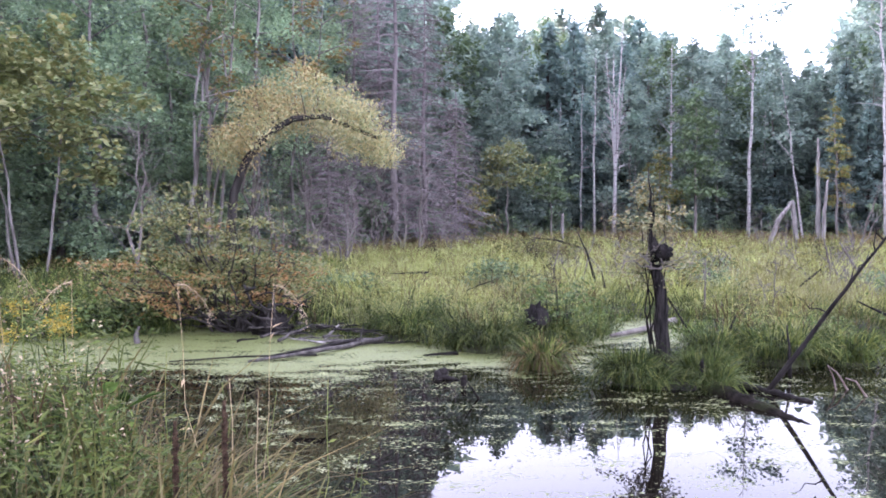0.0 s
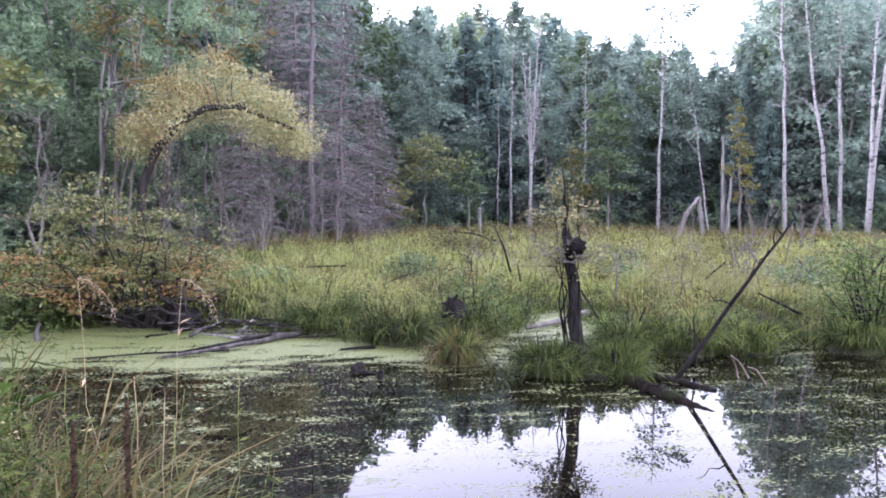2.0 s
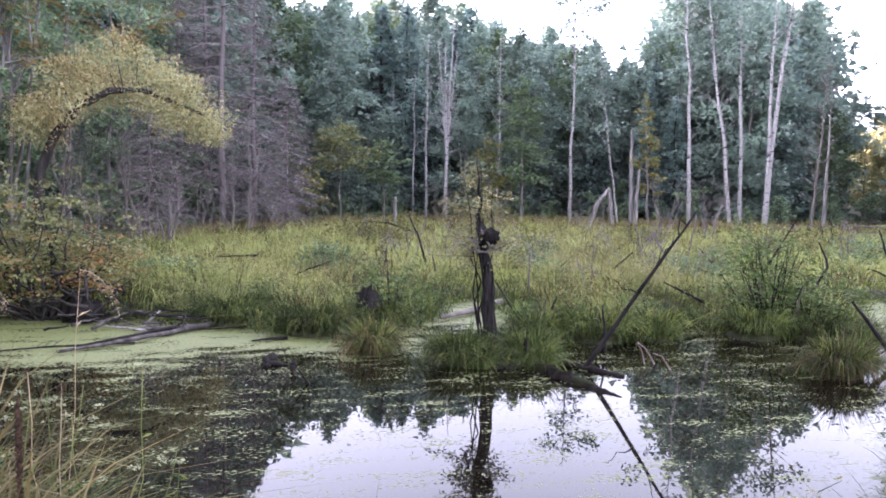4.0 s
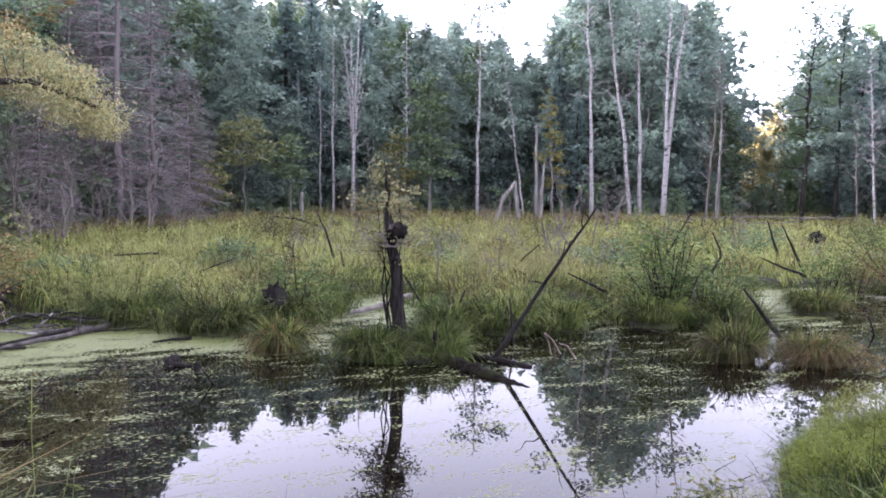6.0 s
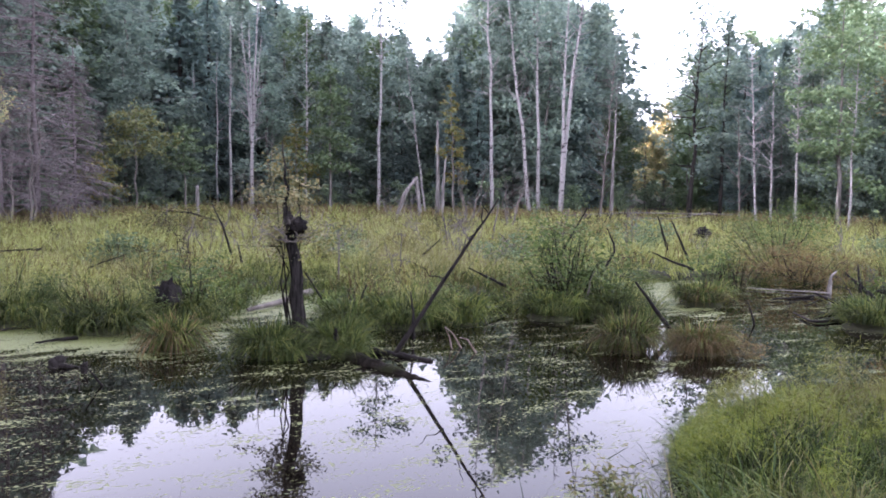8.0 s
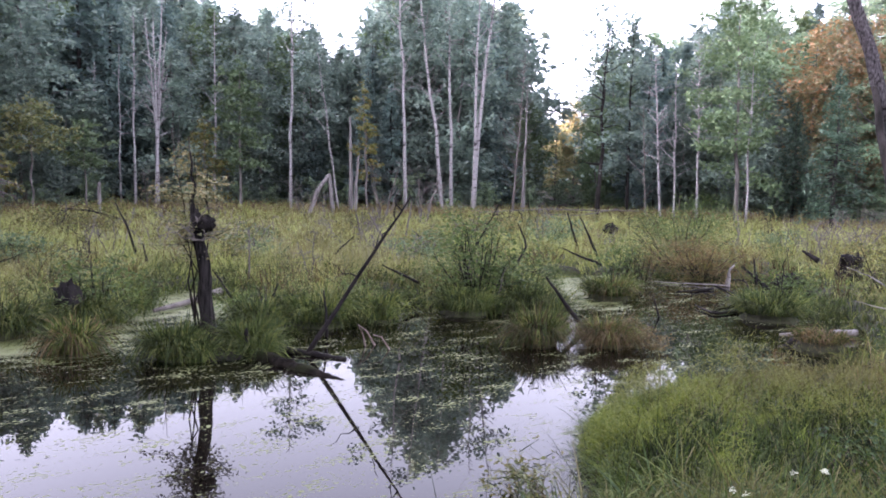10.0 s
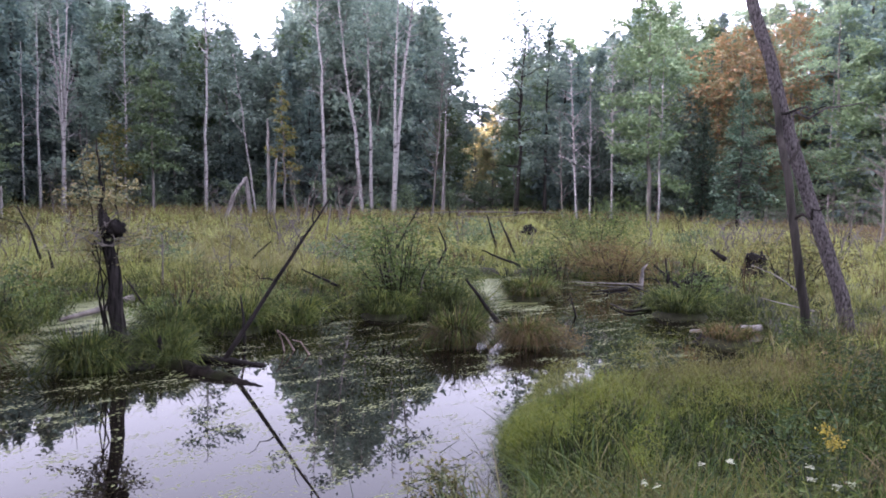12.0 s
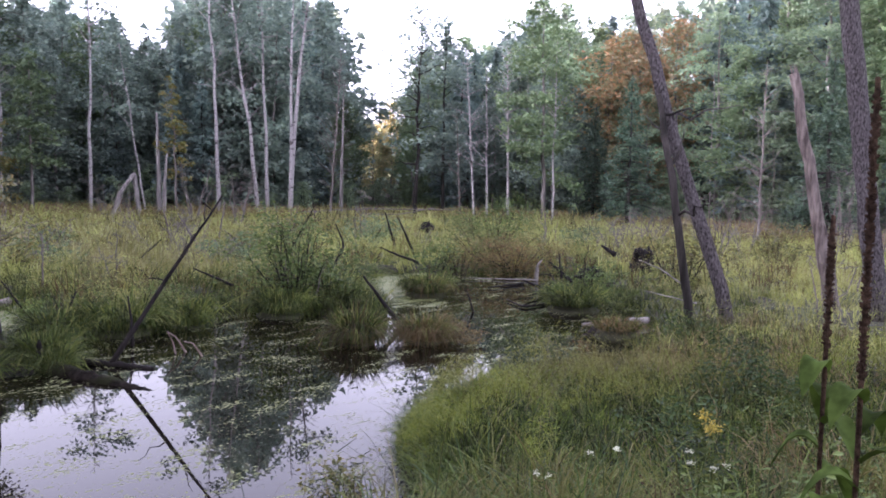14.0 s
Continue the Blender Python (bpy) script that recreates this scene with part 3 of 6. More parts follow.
rng = np.random.default_rng(11)
FAR = -400.0  # models stand aside while they are copied
models = {}
for kind, n, maker, mats, label, category in (
        ("spruce", 3, lambda: conifer(rng, 10, 2.4, 5600, 0.29), (BARK_DARK, LEAF_NEEDLE), "tall dark green conifer at the forest edge", "conifer"),
        ("broadleaf_tree", 4, lambda: layered(rng, 10, 2.3, 6400, 0.06, 64, 0.23), (BARK_GREY, LEAF_DARK), "tall dark green broadleaf tree in the forest", "tree"),
        ("poplar", 3, lambda: layered(rng, 10, 1.8, 5800, 0.10, 58, 0.20, 0.4, (0.7, 1.0, 1.0, 0.8, 0.3), 0.13), (BARK_GREY, LEAF_GREEN), "green broadleaf tree at the forest edge", "tree"),
        ("sun_yellow_tree", 2, lambda: broadleaf(rng, 10, 2.6, 4000, clear=0.15, limbs=26, leaf=0.3, far=True), (BARK_GREY, LEAF_YELLOW), "tree on the far hill, leaves coloured yellow-green for its sunlight", "tree"),
        ("maple_tree", 4, lambda: layered(rng, 10, 2.6, 6400, 0.04, 46, 0.22, 0.05, (0.8, 1.0, 1.0, 0.8, 0.35), 0.05), (BARK_GREY, LEAF_MAPLE), "green broadleaf tree with level sprays of leaves", "tree"),
        ("layered_maple", 3, lambda: layered(rng, 10, 2.7, 9500, 0.03, 40, 0.15, 0.02, (0.85, 1.0, 1.0, 0.85, 0.4), 0.035), (BARK_GREY, LEAF_MAPLE), "green maple with level layers of leaves", "tree"),
        ("forest_tree", 2, lambda: layered(rng, 10, 3.0, 1400, 0.06, 30, 0.55), (BARK_GREY, LEAF_DARK), "tall dark tree that fills the wood's depth and its unseen sun-blocking side", "tree"),
        ("understory_shrub", 4, lambda: broadleaf(rng, 10, 4.6, 1300, clear=0.04, stems=3, leaf=0.68, limbs=20, far=True), (BARK_DARK, LEAF_MAPLE), "dark leafy shrub under the forest trees", "shrub"),
        ("maple", 2, lambda: layered(rng, 10, 2.7, 5600, 0.1, 50, 0.22, 0.15, (0.7, 1.0, 1.0, 0.85, 0.4)), (BARK_GREY, LEAF_ORANGE), "maple in the forest with leaves coloured orange for low sun on its crown", "tree")):
    models[kind] = []
    for i in range(n):
        tk, cr = maker()
        models[kind].append((tk.mesh("trunk", mats[0], True), cr.mesh("crown", mats[1]), label, category))


def plant_model(kind, x, y, height, turn, wide=1.0, group="forest trees"):
    tm, cm, label, category = models[kind][rng.integers(len(models[kind]))]
    ob = root_at(kind, x, y, on_ground(x, y), label, category, group, turn, 1.0)
    ob.matrix_basis = pose(x, y, on_ground(x, y), 0, 0, turn) @ Matrix.Diagonal((wide * height / 10, wide * height / 10, height / 10, 1))
    for nm, me in (("trunk", tm), ("crown", cm)):
        p = new(nm, me)
        p.parent = ob
    return ob


# the wood round the clearing: rows one behind the other; behind the camera it stays open
for row, (depth, step) in enumerate(((2.0, 2.8), (6.0, 2.7), (11.0, 2.9), (17.0, 3.2))):
    az = -112.0 + row * 0.9
    while az < 92:
        seen = -43 < az < 84
        a = az + rng.uniform(-0.9, 0.9)
        d = float(forest_edge(a)) + depth + rng.uniform(-1.5, 2.0)
        az += math.degrees(step * (1.0 if seen else 1.25) / d)
        if not seen and row == 3 and a > -43:
            continue
        if 37.7 < a < 41.4:
            continue
        x, y = polar(a, d)
        z = on_ground(x, y)
        top = EYE + d * skyline(a) * rng.uniform(*((0.76, 0.94), (0.84, 1.0), (0.88, 1.0), (0.98, 1.05))[row]) - z
        top = max(min(top, 24.0), 5.0)
        u = rng.uniform()
        if a < -6:
            kind = "broadleaf_tree" if u < 0.15 else "spruce" if u < 0.27 else "layered_maple"
        elif a < 37:
            kind = "spruce" if u < (0.40 if row < 2 else 0.08) else "broadleaf_tree" if u < 0.88 else "poplar"
        elif a < 56:
            kind = "poplar" if u < 0.3 else "broadleaf_tree" if u < 0.55 else "maple_tree" if u < 0.8 else "spruce"
        else:
            kind = "spruce" if u < 0.2 else "layered_maple" if u < 0.8 else "poplar"
        if row < 3 and 55.4 < a < 61.4:
            top *= 0.66
        if row == 0:
            top *= rng.uniform(0.50, 0.88)
        # unseen trees to the west are added this tall to block the low sun
        if not seen:
            kind, top = "forest_tree", (rng.uniform(16, 19) if a < 0 else top)
        plant_model(kind, x, y, top, rng.uniform(0, 360), rng.uniform(0.9, 1.2))

# the depth of the wood, closed below its skyline
for depth, step in ((24.0, 3.4), (33.0, 3.8)):
    az = -34.0
    while az < 80:
        a = az + rng.uniform(-0.6, 0.6)
        d = float(forest_edge(a)) + depth + rng.uniform(-2, 2)
        az += math.degrees(step / d)
        if 37.2 < a < 42.0:
            continue
        x, y = polar(a, d)
        top = EYE + d * skyline(a) * rng.uniform(0.84, 1.02) - on_ground(x, y)
        plant_model("forest_tree", x, y, max(min(top, 22.0), 5.0), rng.uniform(0, 360), rng.uniform(0.9, 1.15))

# undergrowth at the foot of the wood
for row, depth in enumerate((0.2, 3.6, 8.5)):
    az = -36.0 + row
    while az < 80:
        d = float(forest_edge(az)) + depth + rng.uniform(-1.2, 1.2)
        az += math.degrees(rng.uniform(1.7, 3.4) / d)
        x, y = polar(az, d)
        plant_model("understory_shrub", x, y, rng.uniform(1.3, 3.2) * (1.0 if row else 0.75), rng.uniform(0, 360), rng.uniform(0.9, 1.3), "forest undergrowth")

# trees on the far hill, in the gap of the wood; yellow leaf colour paints their sunlight
for a, d, h in ((37.9, 118, 10), (38.7, 100, 9), (39.5, 112, 10), (40.4, 98, 8), (41.2, 108, 11), (38.2, 135, 8), (39.1, 140, 8), (40.0, 138, 8), (41.0, 136, 8), (39.6, 84, 7.5), (40.9, 80, 6)):
    x, y = polar(a, d)
    plant_model("sun_yellow_tree", x, y, h, rng.uniform(0, 360), 1.2, "trees on the far hill")

# ---- grass of the meadow ----
rng = np.random.default_rng(23)
def scatter(rng, n, x0, x1, y0, y1):
    return rng.uniform(x0, x1, n), rng.uniform(y0, y1, n)


def field(rng, n, r0, r1, a0, a1):
    r = np.exp(rng.uniform(np.log(r0), np.log(r1), n))
    a = np.radians(rng.uniform(a0, a1, n))
    return r * np.sin(a), r * np.cos(a)


def hummocks(x, y, step, salt=0.0):
    """Mounds spread unevenly over the ground: the way from the nearest one's middle, the share of its radius, and a chance number of its own."""
    best, away, pick = np.full(np.shape(x), 1e9), np.zeros(np.shape(x)), np.zeros(np.shape(x))
    for i in (-1, 0, 1):
        for j in (-1, 0, 1):
            u, v = np.floor(x / step) + i, np.floor(y / step) + j
            h = [np.modf(np.abs(np.sin(u * p + v * q + salt)) * 4375.85)[0] for p, q in ((12.71, 31.17), (26.95, 18.33), (7.13, 41.9))]
            dx, dy = x - (u + 0.1 + 0.8 * h[0]) * step, y - (v + 0.1 + 0.8 * h[1]) * step
            d = np.hypot(dx, dy)
            near = d < best
            best, away, pick = np.where(near, d, best), np.where(near, np.arctan2(dy, dx), away), np.where(near, h[2], pick)
    return away, np.clip(best / (0.62 * step), 0, 1), pick


def tufts(geo, rng, x, y, z, per, radius, height, width, lean=0.5, curl=0.6, away=None):
    """Tussocks of blades that fan out from each place."""
    n = len(x)
    a = rng.uniform(0, 2 * np.pi, (n, per))
    q = np.sqrt(rng.uniform(0, 1, (n, per))) * np.broadcast_to(radius, n)[:, None]
    bx, by = x[:, None] + np.cos(a) * q, y[:, None] + np.sin(a) * q
    bz = np.broadcast_to(np.asarray(z)[:, None], bx.shape)
    h = np.broadcast_to(height, n)[:, None] * rng.uniform(0.55, 1.12, bx.shape)
    w = np.broadcast_to(np.broadcast_to(width, n)[:, None], bx.shape)
    blades(geo, np.stack([bx, by, bz], -1).reshape(-1, 3), h.ravel(), w.ravel(), rng, lean, (a if away is None else a * 0 + away[:, None]).ravel(), curl)


g = Geo()
x, y = field(rng, 19000, 10.0, 58, -31, 77)
d, r = pond_distance(x, y), np.hypot(x, y)
az = np.degrees(np.arctan2(x, y))
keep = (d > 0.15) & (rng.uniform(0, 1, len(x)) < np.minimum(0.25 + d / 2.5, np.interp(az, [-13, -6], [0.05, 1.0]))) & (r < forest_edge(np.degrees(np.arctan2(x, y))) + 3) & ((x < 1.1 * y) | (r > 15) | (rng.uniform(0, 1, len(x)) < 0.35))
x, y, r = x[keep], y[keep], r[keep]
h = rng.uniform(0.30, 0.62, len(x)) * (1 + 0.5 * waves(x * 0.8, y * 0.8)) * np.where(rng.uniform(0, 1, len(x)) < 0.08, 1.5, 1) * np.where((x > 1.1 * y) & (r < 18), 0.62, 1.0)
away, rel, pick = hummocks(x, y, 1.1)
h = h * (1.35 - 0.85 * rel * rel) * (0.75 + 0.5 * pick)
tufts(g, rng, x, y, ground_z(x, y) - 0.04, 9, 0.006 * r + 0.04, h, 0.0009 * r, 0.75, 1.1, away)
tagged(part("meadow_grass", g, GRASS_MEADOW, smooth=False), "tall yellow-green wet meadow grass past the pond", "grass", kind="stuff")

g = Geo()
x, y = field(rng, 3600, 10.0, 56, -33, 80)
d, r = pond_distance(x, y), np.hypot(x, y)
keep = (d > 0.3) & (r < forest_edge(np.degrees(np.arctan2(x, y))) + 2) & (waves(x * 0.5 + 3, y * 0.5) > -0.05 - 0.010 * (r - 20)) & ((x < 1.1 * y) | (r > 16))
x, y, r = x[keep], y[keep], r[keep]
tufts(g, rng, x, y, ground_z(x, y) - 0.04, 7, 0.006 * r + 0.03, rng.uniform(0.35, 0.8, len(x)), 0.0009 * r + 0.002, 0.4)
tagged(part("dry_grass", g, STRAW_BROWN, smooth=False), "rust-brown dry stems among the meadow grass", "grass", kind="stuff")

g = Geo()  # grass between pond and wood on the west side, coloured dark for the wood's shade
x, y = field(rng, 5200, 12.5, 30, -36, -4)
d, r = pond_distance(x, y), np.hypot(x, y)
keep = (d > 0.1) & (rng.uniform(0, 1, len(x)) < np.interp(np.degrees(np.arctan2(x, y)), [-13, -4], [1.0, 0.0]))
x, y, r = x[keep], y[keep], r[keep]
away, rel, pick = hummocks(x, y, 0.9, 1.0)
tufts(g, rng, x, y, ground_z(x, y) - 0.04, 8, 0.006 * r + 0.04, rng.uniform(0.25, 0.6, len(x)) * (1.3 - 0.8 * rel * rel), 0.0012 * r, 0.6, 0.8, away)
tagged(part("woodland_grass", g, GRASS_SEDGE, smooth=False), "grass coloured dark green to stand in for the wood's shade", "grass", kind="stuff")

g = Geo()  # rusty band of ferns and dry grass along the foot of the wood
x, y = field(rng, 6000, 26, 56, -8, 77)
r = np.hypot(x, y)
keep = np.abs(r - forest_edge(np.degrees(np.arctan2(x, y))) + 2.5) < 4.5
x, y, r = x[keep], y[keep], r[keep]
tufts(g, rng, x, y, ground_z(x, y) - 0.03, 7, 0.3, rng.uniform(0.4, 0.85, len(x)), 0.0016 * r, 0.6)
tagged(part("rusty_ferns", g, leaf_material("rusty_fern", [(0.12, 0.085, 0.055), (0.17, 0.115, 0.07), (0.18, 0.155, 0.075)], 0.3, 0.7), smooth=False), "rust-brown ferns and dry grass along the forest's foot", "ferns", kind="stuff")

g = Geo()  # pale seed heads that hang over the meadow
x, y = field(rng, 95000, 11.0, 56, -31, 77)
d, r = pond_distance(x, y), np.hypot(x, y)
keep = (d > 0.4) & (r < forest_edge(np.degrees(np.arctan2(x, y)))) & (waves(x * 0.7, y * 0.7 + 2) > -0.18)
x, y, r = x[keep], y[keep], r[keep]
away, rel, pick = hummocks(x, y, 1.1)
sprays(g, np.stack([x, y, ground_z(x, y) + rng.uniform(0.3, 0.6, len(x)) * (1 + 0.45 * waves(x * 0.8, y * 0.8)) * (1.3 - 0.7 * rel * rel) * (0.75 + 0.5 * pick)], -1), 0.0024 * r + 0.010, rng, 0.5, 0.07)
tagged(part("seed_heads", g, leaf_material("meadow_seed", [(0.22, 0.26, 0.08), (0.30, 0.335, 0.115), (0.37, 0.38, 0.155)], 0.35, 0.7, mottle=0.8), smooth=False), "pale feathery seed heads over the meadow grass", "grass", kind="stuff")

g = Geo()
x, y = scatter(rng, 15500, -8, 17, 5, 17)
d = pond_distance(x, y)
keep = (d > -0.10) & (d < 2.2) & (np.hypot(x, y) > 7.5) & (rng.uniform(0, 1, len(x)) < np.where(d < 0.5, 1.0, 0.45)) & ~((x > 3.5) & (x < 12) & (y < 6.7))
x, y = x[keep], y[keep]
per = 11
a = rng.uniform(0, 2 * np.pi, (len(x), per))
q = 0.12 * np.sqrt(rng.uniform(0, 1, a.shape))
base = np.stack([x[:, None] + np.cos(a) * q, y[:, None] + np.sin(a) * q, np.broadcast_to((np.maximum(ground_z(x, y), -0.04) - 0.02)[:, None], a.shape)], -1)
ln = rng.uniform(0.35, 0.85, len(x))[:, None] * rng.uniform(0.6, 1.1, a.shape) * (1 + 0.35 * waves(x * 1.6, y * 1.6))[:, None]
far = 1 + 0.9 / np.hypot(x, y)
ln = ln * np.where(pond_distance(x * far, y * far) < 0, 0.4, 1.0)[:, None]  # low where the water lies behind it
ln = ln * np.where(x > 9.5, 0.6, 0.85)[:, None]
away, rel, pick = hummocks(x, y, 0.75, 2.0)
ln = ln * ((1.45 - 0.9 * rel * rel) * (0.7 + 0.6 * pick))[:, None]
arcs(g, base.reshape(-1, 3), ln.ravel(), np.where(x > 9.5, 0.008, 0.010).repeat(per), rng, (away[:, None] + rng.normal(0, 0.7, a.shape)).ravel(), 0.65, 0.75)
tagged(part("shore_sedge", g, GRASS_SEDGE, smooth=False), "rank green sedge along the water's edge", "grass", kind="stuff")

g = Geo()
x, y = scatter(rng, 70000, -7, 12, 0.6, 9)
d, r = pond_distance(x, y), np.hypot(x, y)
keep = (d > 0.0) & (r > 1.5) & (y < 9) & (y - x * 0.25 < 8) & (rng.uniform(0, 1, len(x)) < 2.5 / r)
x, y, r = x[keep], y[keep], r[keep]
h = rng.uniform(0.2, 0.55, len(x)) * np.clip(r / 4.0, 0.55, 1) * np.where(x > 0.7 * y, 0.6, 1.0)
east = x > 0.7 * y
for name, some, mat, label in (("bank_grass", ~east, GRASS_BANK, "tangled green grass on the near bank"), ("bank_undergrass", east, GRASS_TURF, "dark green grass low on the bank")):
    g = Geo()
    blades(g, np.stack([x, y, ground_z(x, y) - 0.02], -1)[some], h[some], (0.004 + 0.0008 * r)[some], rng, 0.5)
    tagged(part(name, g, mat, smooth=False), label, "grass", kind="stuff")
# ---- trees that stand out at the forest edge ----
def birch(az, d, height, label="white-barked birch at the forest edge, bare below", lean=(0, 0), stems=1, fork=0.0, limbs=22, spread_=1.6, radius=0.0085, top_leaves=0, leaf=LEAF_DARK, low=0.45, bark=None):
    x, y = polar(az, d)
    ob = root_at("birch_tree", x, y, on_ground(x, y), label, "birch tree", "birches at the forest edge")
    part("trunk", bare(rng, height, stems, limbs, spread_, radius, fork, 2, low, lean), bark or BARK_BIRCH, ob)
    if top_leaves:
        c = Geo()
        pts = []
        for _ in range(14):
            t = rng.uniform(0.62, 1.0)
            k = top_leaves // 14
            centre = np.array([lean[0] * height * t, lean[1] * height * t, height * t]) + rng.normal(0, 1, 3) * [1.0, 1.0, 0.3]
            pts.append(centre + rng.normal(0, 1, (k, 3)) * [0.36, 0.36, 0.22])
        leaves(c, np.concatenate(pts), 0.24, rng, 0.4, 0.2, 0.62)
        part("crown", c, leaf, ob, smooth=False)
    return ob


birch(8.3, 52, 8.5, limbs=10, radius=0.007)
birch(9.8, 51, 9.5, limbs=12, radius=0.007)
birch(10.7, 50, 11.5, limbs=16, top_leaves=300)
birch(12.1, 48, 13.0, "pale bare birch with many upright stems from one foot", stems=5, fork=0.30, limbs=90, spread_=1.9, radius=0.0105, low=0.4)
birch(15.8, 51, 11.8, limbs=18, top_leaves=420)
birch(18.9, 54, 9.0, limbs=10, radius=0.007)
birch(20.9, 48, 14.4, "tall birch with a tuft of leaves at its top", limbs=34, spread_=2.4, top_leaves=900, low=0.6)
birch(21.8, 54, 8.5, limbs=10, radius=0.007)
birch(24.35, 47, 9.0, "leaning bare birch trunk", lean=(-0.15, 0.02), limbs=7, spread_=1.8, top_leaves=260)
birch(29.05, 46, 15.5, lean=(-0.035, 0.02), limbs=34, spread_=2.0, top_leaves=500)
birch(31.75, 46, 15.5, "birch leaning over, with pale bark and crooked limbs", lean=(-0.105, 0.06), limbs=34, spread_=2.2, top_leaves=600, low=0.35)
birch(32.35, 46.5, 15.0, lean=(-0.03, 0.02), limbs=26, spread_=2.0, top_leaves=700)
birch(33.85, 45, 15.5, "stout pair of birch stems grown together", lean=(0.04, -0.02), stems=2, fork=0.05, limbs=40, spread_=1.8, radius=0.0105, top_leaves=900)
birch(36.6, 47, 9.5, "grey dead tree hung with fine twigs", lean=(0.05, -0.03), limbs=60, spread_=2.0, bark=TWIG_GREY, low=0.15)
birch(37.35, 49, 8.0, "pale dead trunk without limbs", lean=(0.02, 0), limbs=5, radius=0.017, bark=WOOD_BLEACHED)
birch(45.9, 47, 6.5, limbs=20, lean=(-0.04, 0.04), bark=TWIG_GREY, low=0.2)
birch(46.9, 46, 9.6, limbs=40, lean=(-0.05, 0.05), spread_=2.2, low=0.3)
birch(47.8, 47, 8.8, limbs=24, lean=(-0.02, 0.02), low=0.3)
birch(49.3, 46, 10.0, "bare birch with a fork of pale limbs", limbs=46, spread_=2.2, lean=(-0.02, 0.02), low=0.45)
birch(52.4, 43, 9.5, limbs=14, radius=0.007)
birch(66.2, 31, 6.5, "thin dead grey tree before the wood", limbs=40, bark=TWIG_GREY, low=0.15, spread_=1.4)
for a in (6.3, 13.4, 14.4, 17.2, 22.6, 26.9, 28.0, 30.4, 35.2, 50.5, 54.2, 56.0, 63.0):
    birch(a, float(forest_edge(a)) + rng.uniform(1.0, 6), rng.uniform(6, 10.5), "slim grey trunk among the forest trees", lean=(rng.normal(0, 0.02), 0), limbs=10, radius=0.0065, bark=TWIG_GREY if rng.uniform() < 0.6 else BARK_BIRCH)


def dead_conifer(az, d, height, spread_):
    """A dead spruce: bare level boughs that droop in fine grey-brown twigs."""
    x, y = polar(az, d)
    ob = root_at("dead_spruce", x, y, on_ground(x, y), "dead grey-brown spruce with bare drooping boughs", "dead conifer", "dead spruces", rng.uniform(0, 360))
    t, w = Geo(), Geo()
    tube(t, bent(rng, (0, 0, -0.4), (0, 0, height), 8, 0.005), np.linspace(0.012 * height, 0.02, 8), 7)
    z = height * 0.06
    while z < height * 0.97:
        for a in rng.uniform(0, 2 * np.pi, rng.integers(4, 7)):
            ln = spread_ * (1 - z / height) ** 0.55 * rng.uniform(0.55, 1.1)
            e = np.array([np.cos(a) * ln, np.sin(a) * ln, z - ln * rng.uniform(0.02, 0.30)])
            b = bent(rng, (0, 0, z), e, 5, 0.02, -0.04)
            tube(w, b, np.linspace(0.032, 0.008, 5), 3, cap=False)
            side = np.array([-np.sin(a), np.cos(a), 0.0])
            for u in rng.uniform(0.2, 1.0, 6):
                c = np.array([np.interp(u, np.linspace(0, 1, 5), b[:, i]) for i in range(3)])
                l2 = ln * 0.34 * (1.15 - u) * rng.choice([-1, 1])
                e2 = c + side * l2 + (b[-1] - b[0]) / ln * abs(l2) * 0.7 + [0, 0, -abs(l2) * rng.uniform(0.1, 0.5)]
                tube(w, np.array([c, (c + e2) / 2 + [0, 0, 0.03], e2]), (0.013, 0.010, 0.005), 3, cap=False)
                e3 = e2 + rng.normal(0, 0.12, 3) + [0, 0, -0.15]
                tube(w, np.array([(c + e2) / 2, e3]), (0.009, 0.005), 3, cap=False)
        z += height * rng.uniform(0.02, 0.036)
    part("trunk", t, TWIG_PURPLE, ob)
    part("branchwork", w, TWIG_PURPLE, ob, smooth=False)
    return ob


dead_conifer(-3.5, 34, 15.0, 3.4)
dead_conifer(-1.3, 36, 11.5, 3.0)
dead_conifer(-6.3, 35, 12.0, 3.0)
dead_conifer(-4.6, 38, 14.0, 3.0)
dead_conifer(0.9, 39, 7.5, 2.4)
dead_conifer(-8.2, 29, 5.5, 2.0)


def small_tree(name, label, az, d, height, spread_, leaf_mat, bark=BARK_GREY, **more):
    x, y = polar(az, d)
    if more.get("stems", 1) == 1 and not more.get("gap"):
        geos = layered(rng, height, spread_, int(more["leaf_n"] * 1.2), more["clear"], more["limbs"] + 14, more["leaf"], 0.12, (0.8, 1.0, 1.0, 0.8, 0.4), 0.06)
    else:
        geos = broadleaf(rng, height, spread_, **more)
    return tree(name, label, "tree", geos, (bark, leaf_mat), x, y, rng.uniform(0, 360))


small_tree("maple_clump", "grey-stemmed tree clump with yellow-green leaves beside the wood", -27.4, 23, 6.0, 2.3, LEAF_LIME, leaf_n=6800, clear=0.48, stems=3, leaf=0.19, limbs=24)
small_tree("maple_clump", "slender tree with rust and olive leaves high up", -16.6, 25, 9.8, 1.7, LEAF_RUST, leaf_n=1100, clear=0.55, stems=4, leaf=0.16, limbs=24)
small_tree("forest_tree", "grey trunk with thin green leaves", -18.6, 24, 9.0, 1.8, LEAF_GREEN, leaf_n=1300, clear=0.45, stems=2, leaf=0.18, limbs=18)
small_tree("forest_tree", "slender tree with thinning rusty leaves", -10.5, 30, 9.5, 1.9, LEAF_RUST, leaf_n=1100, clear=0.5, stems=2, leaf=0.18, limbs=20)
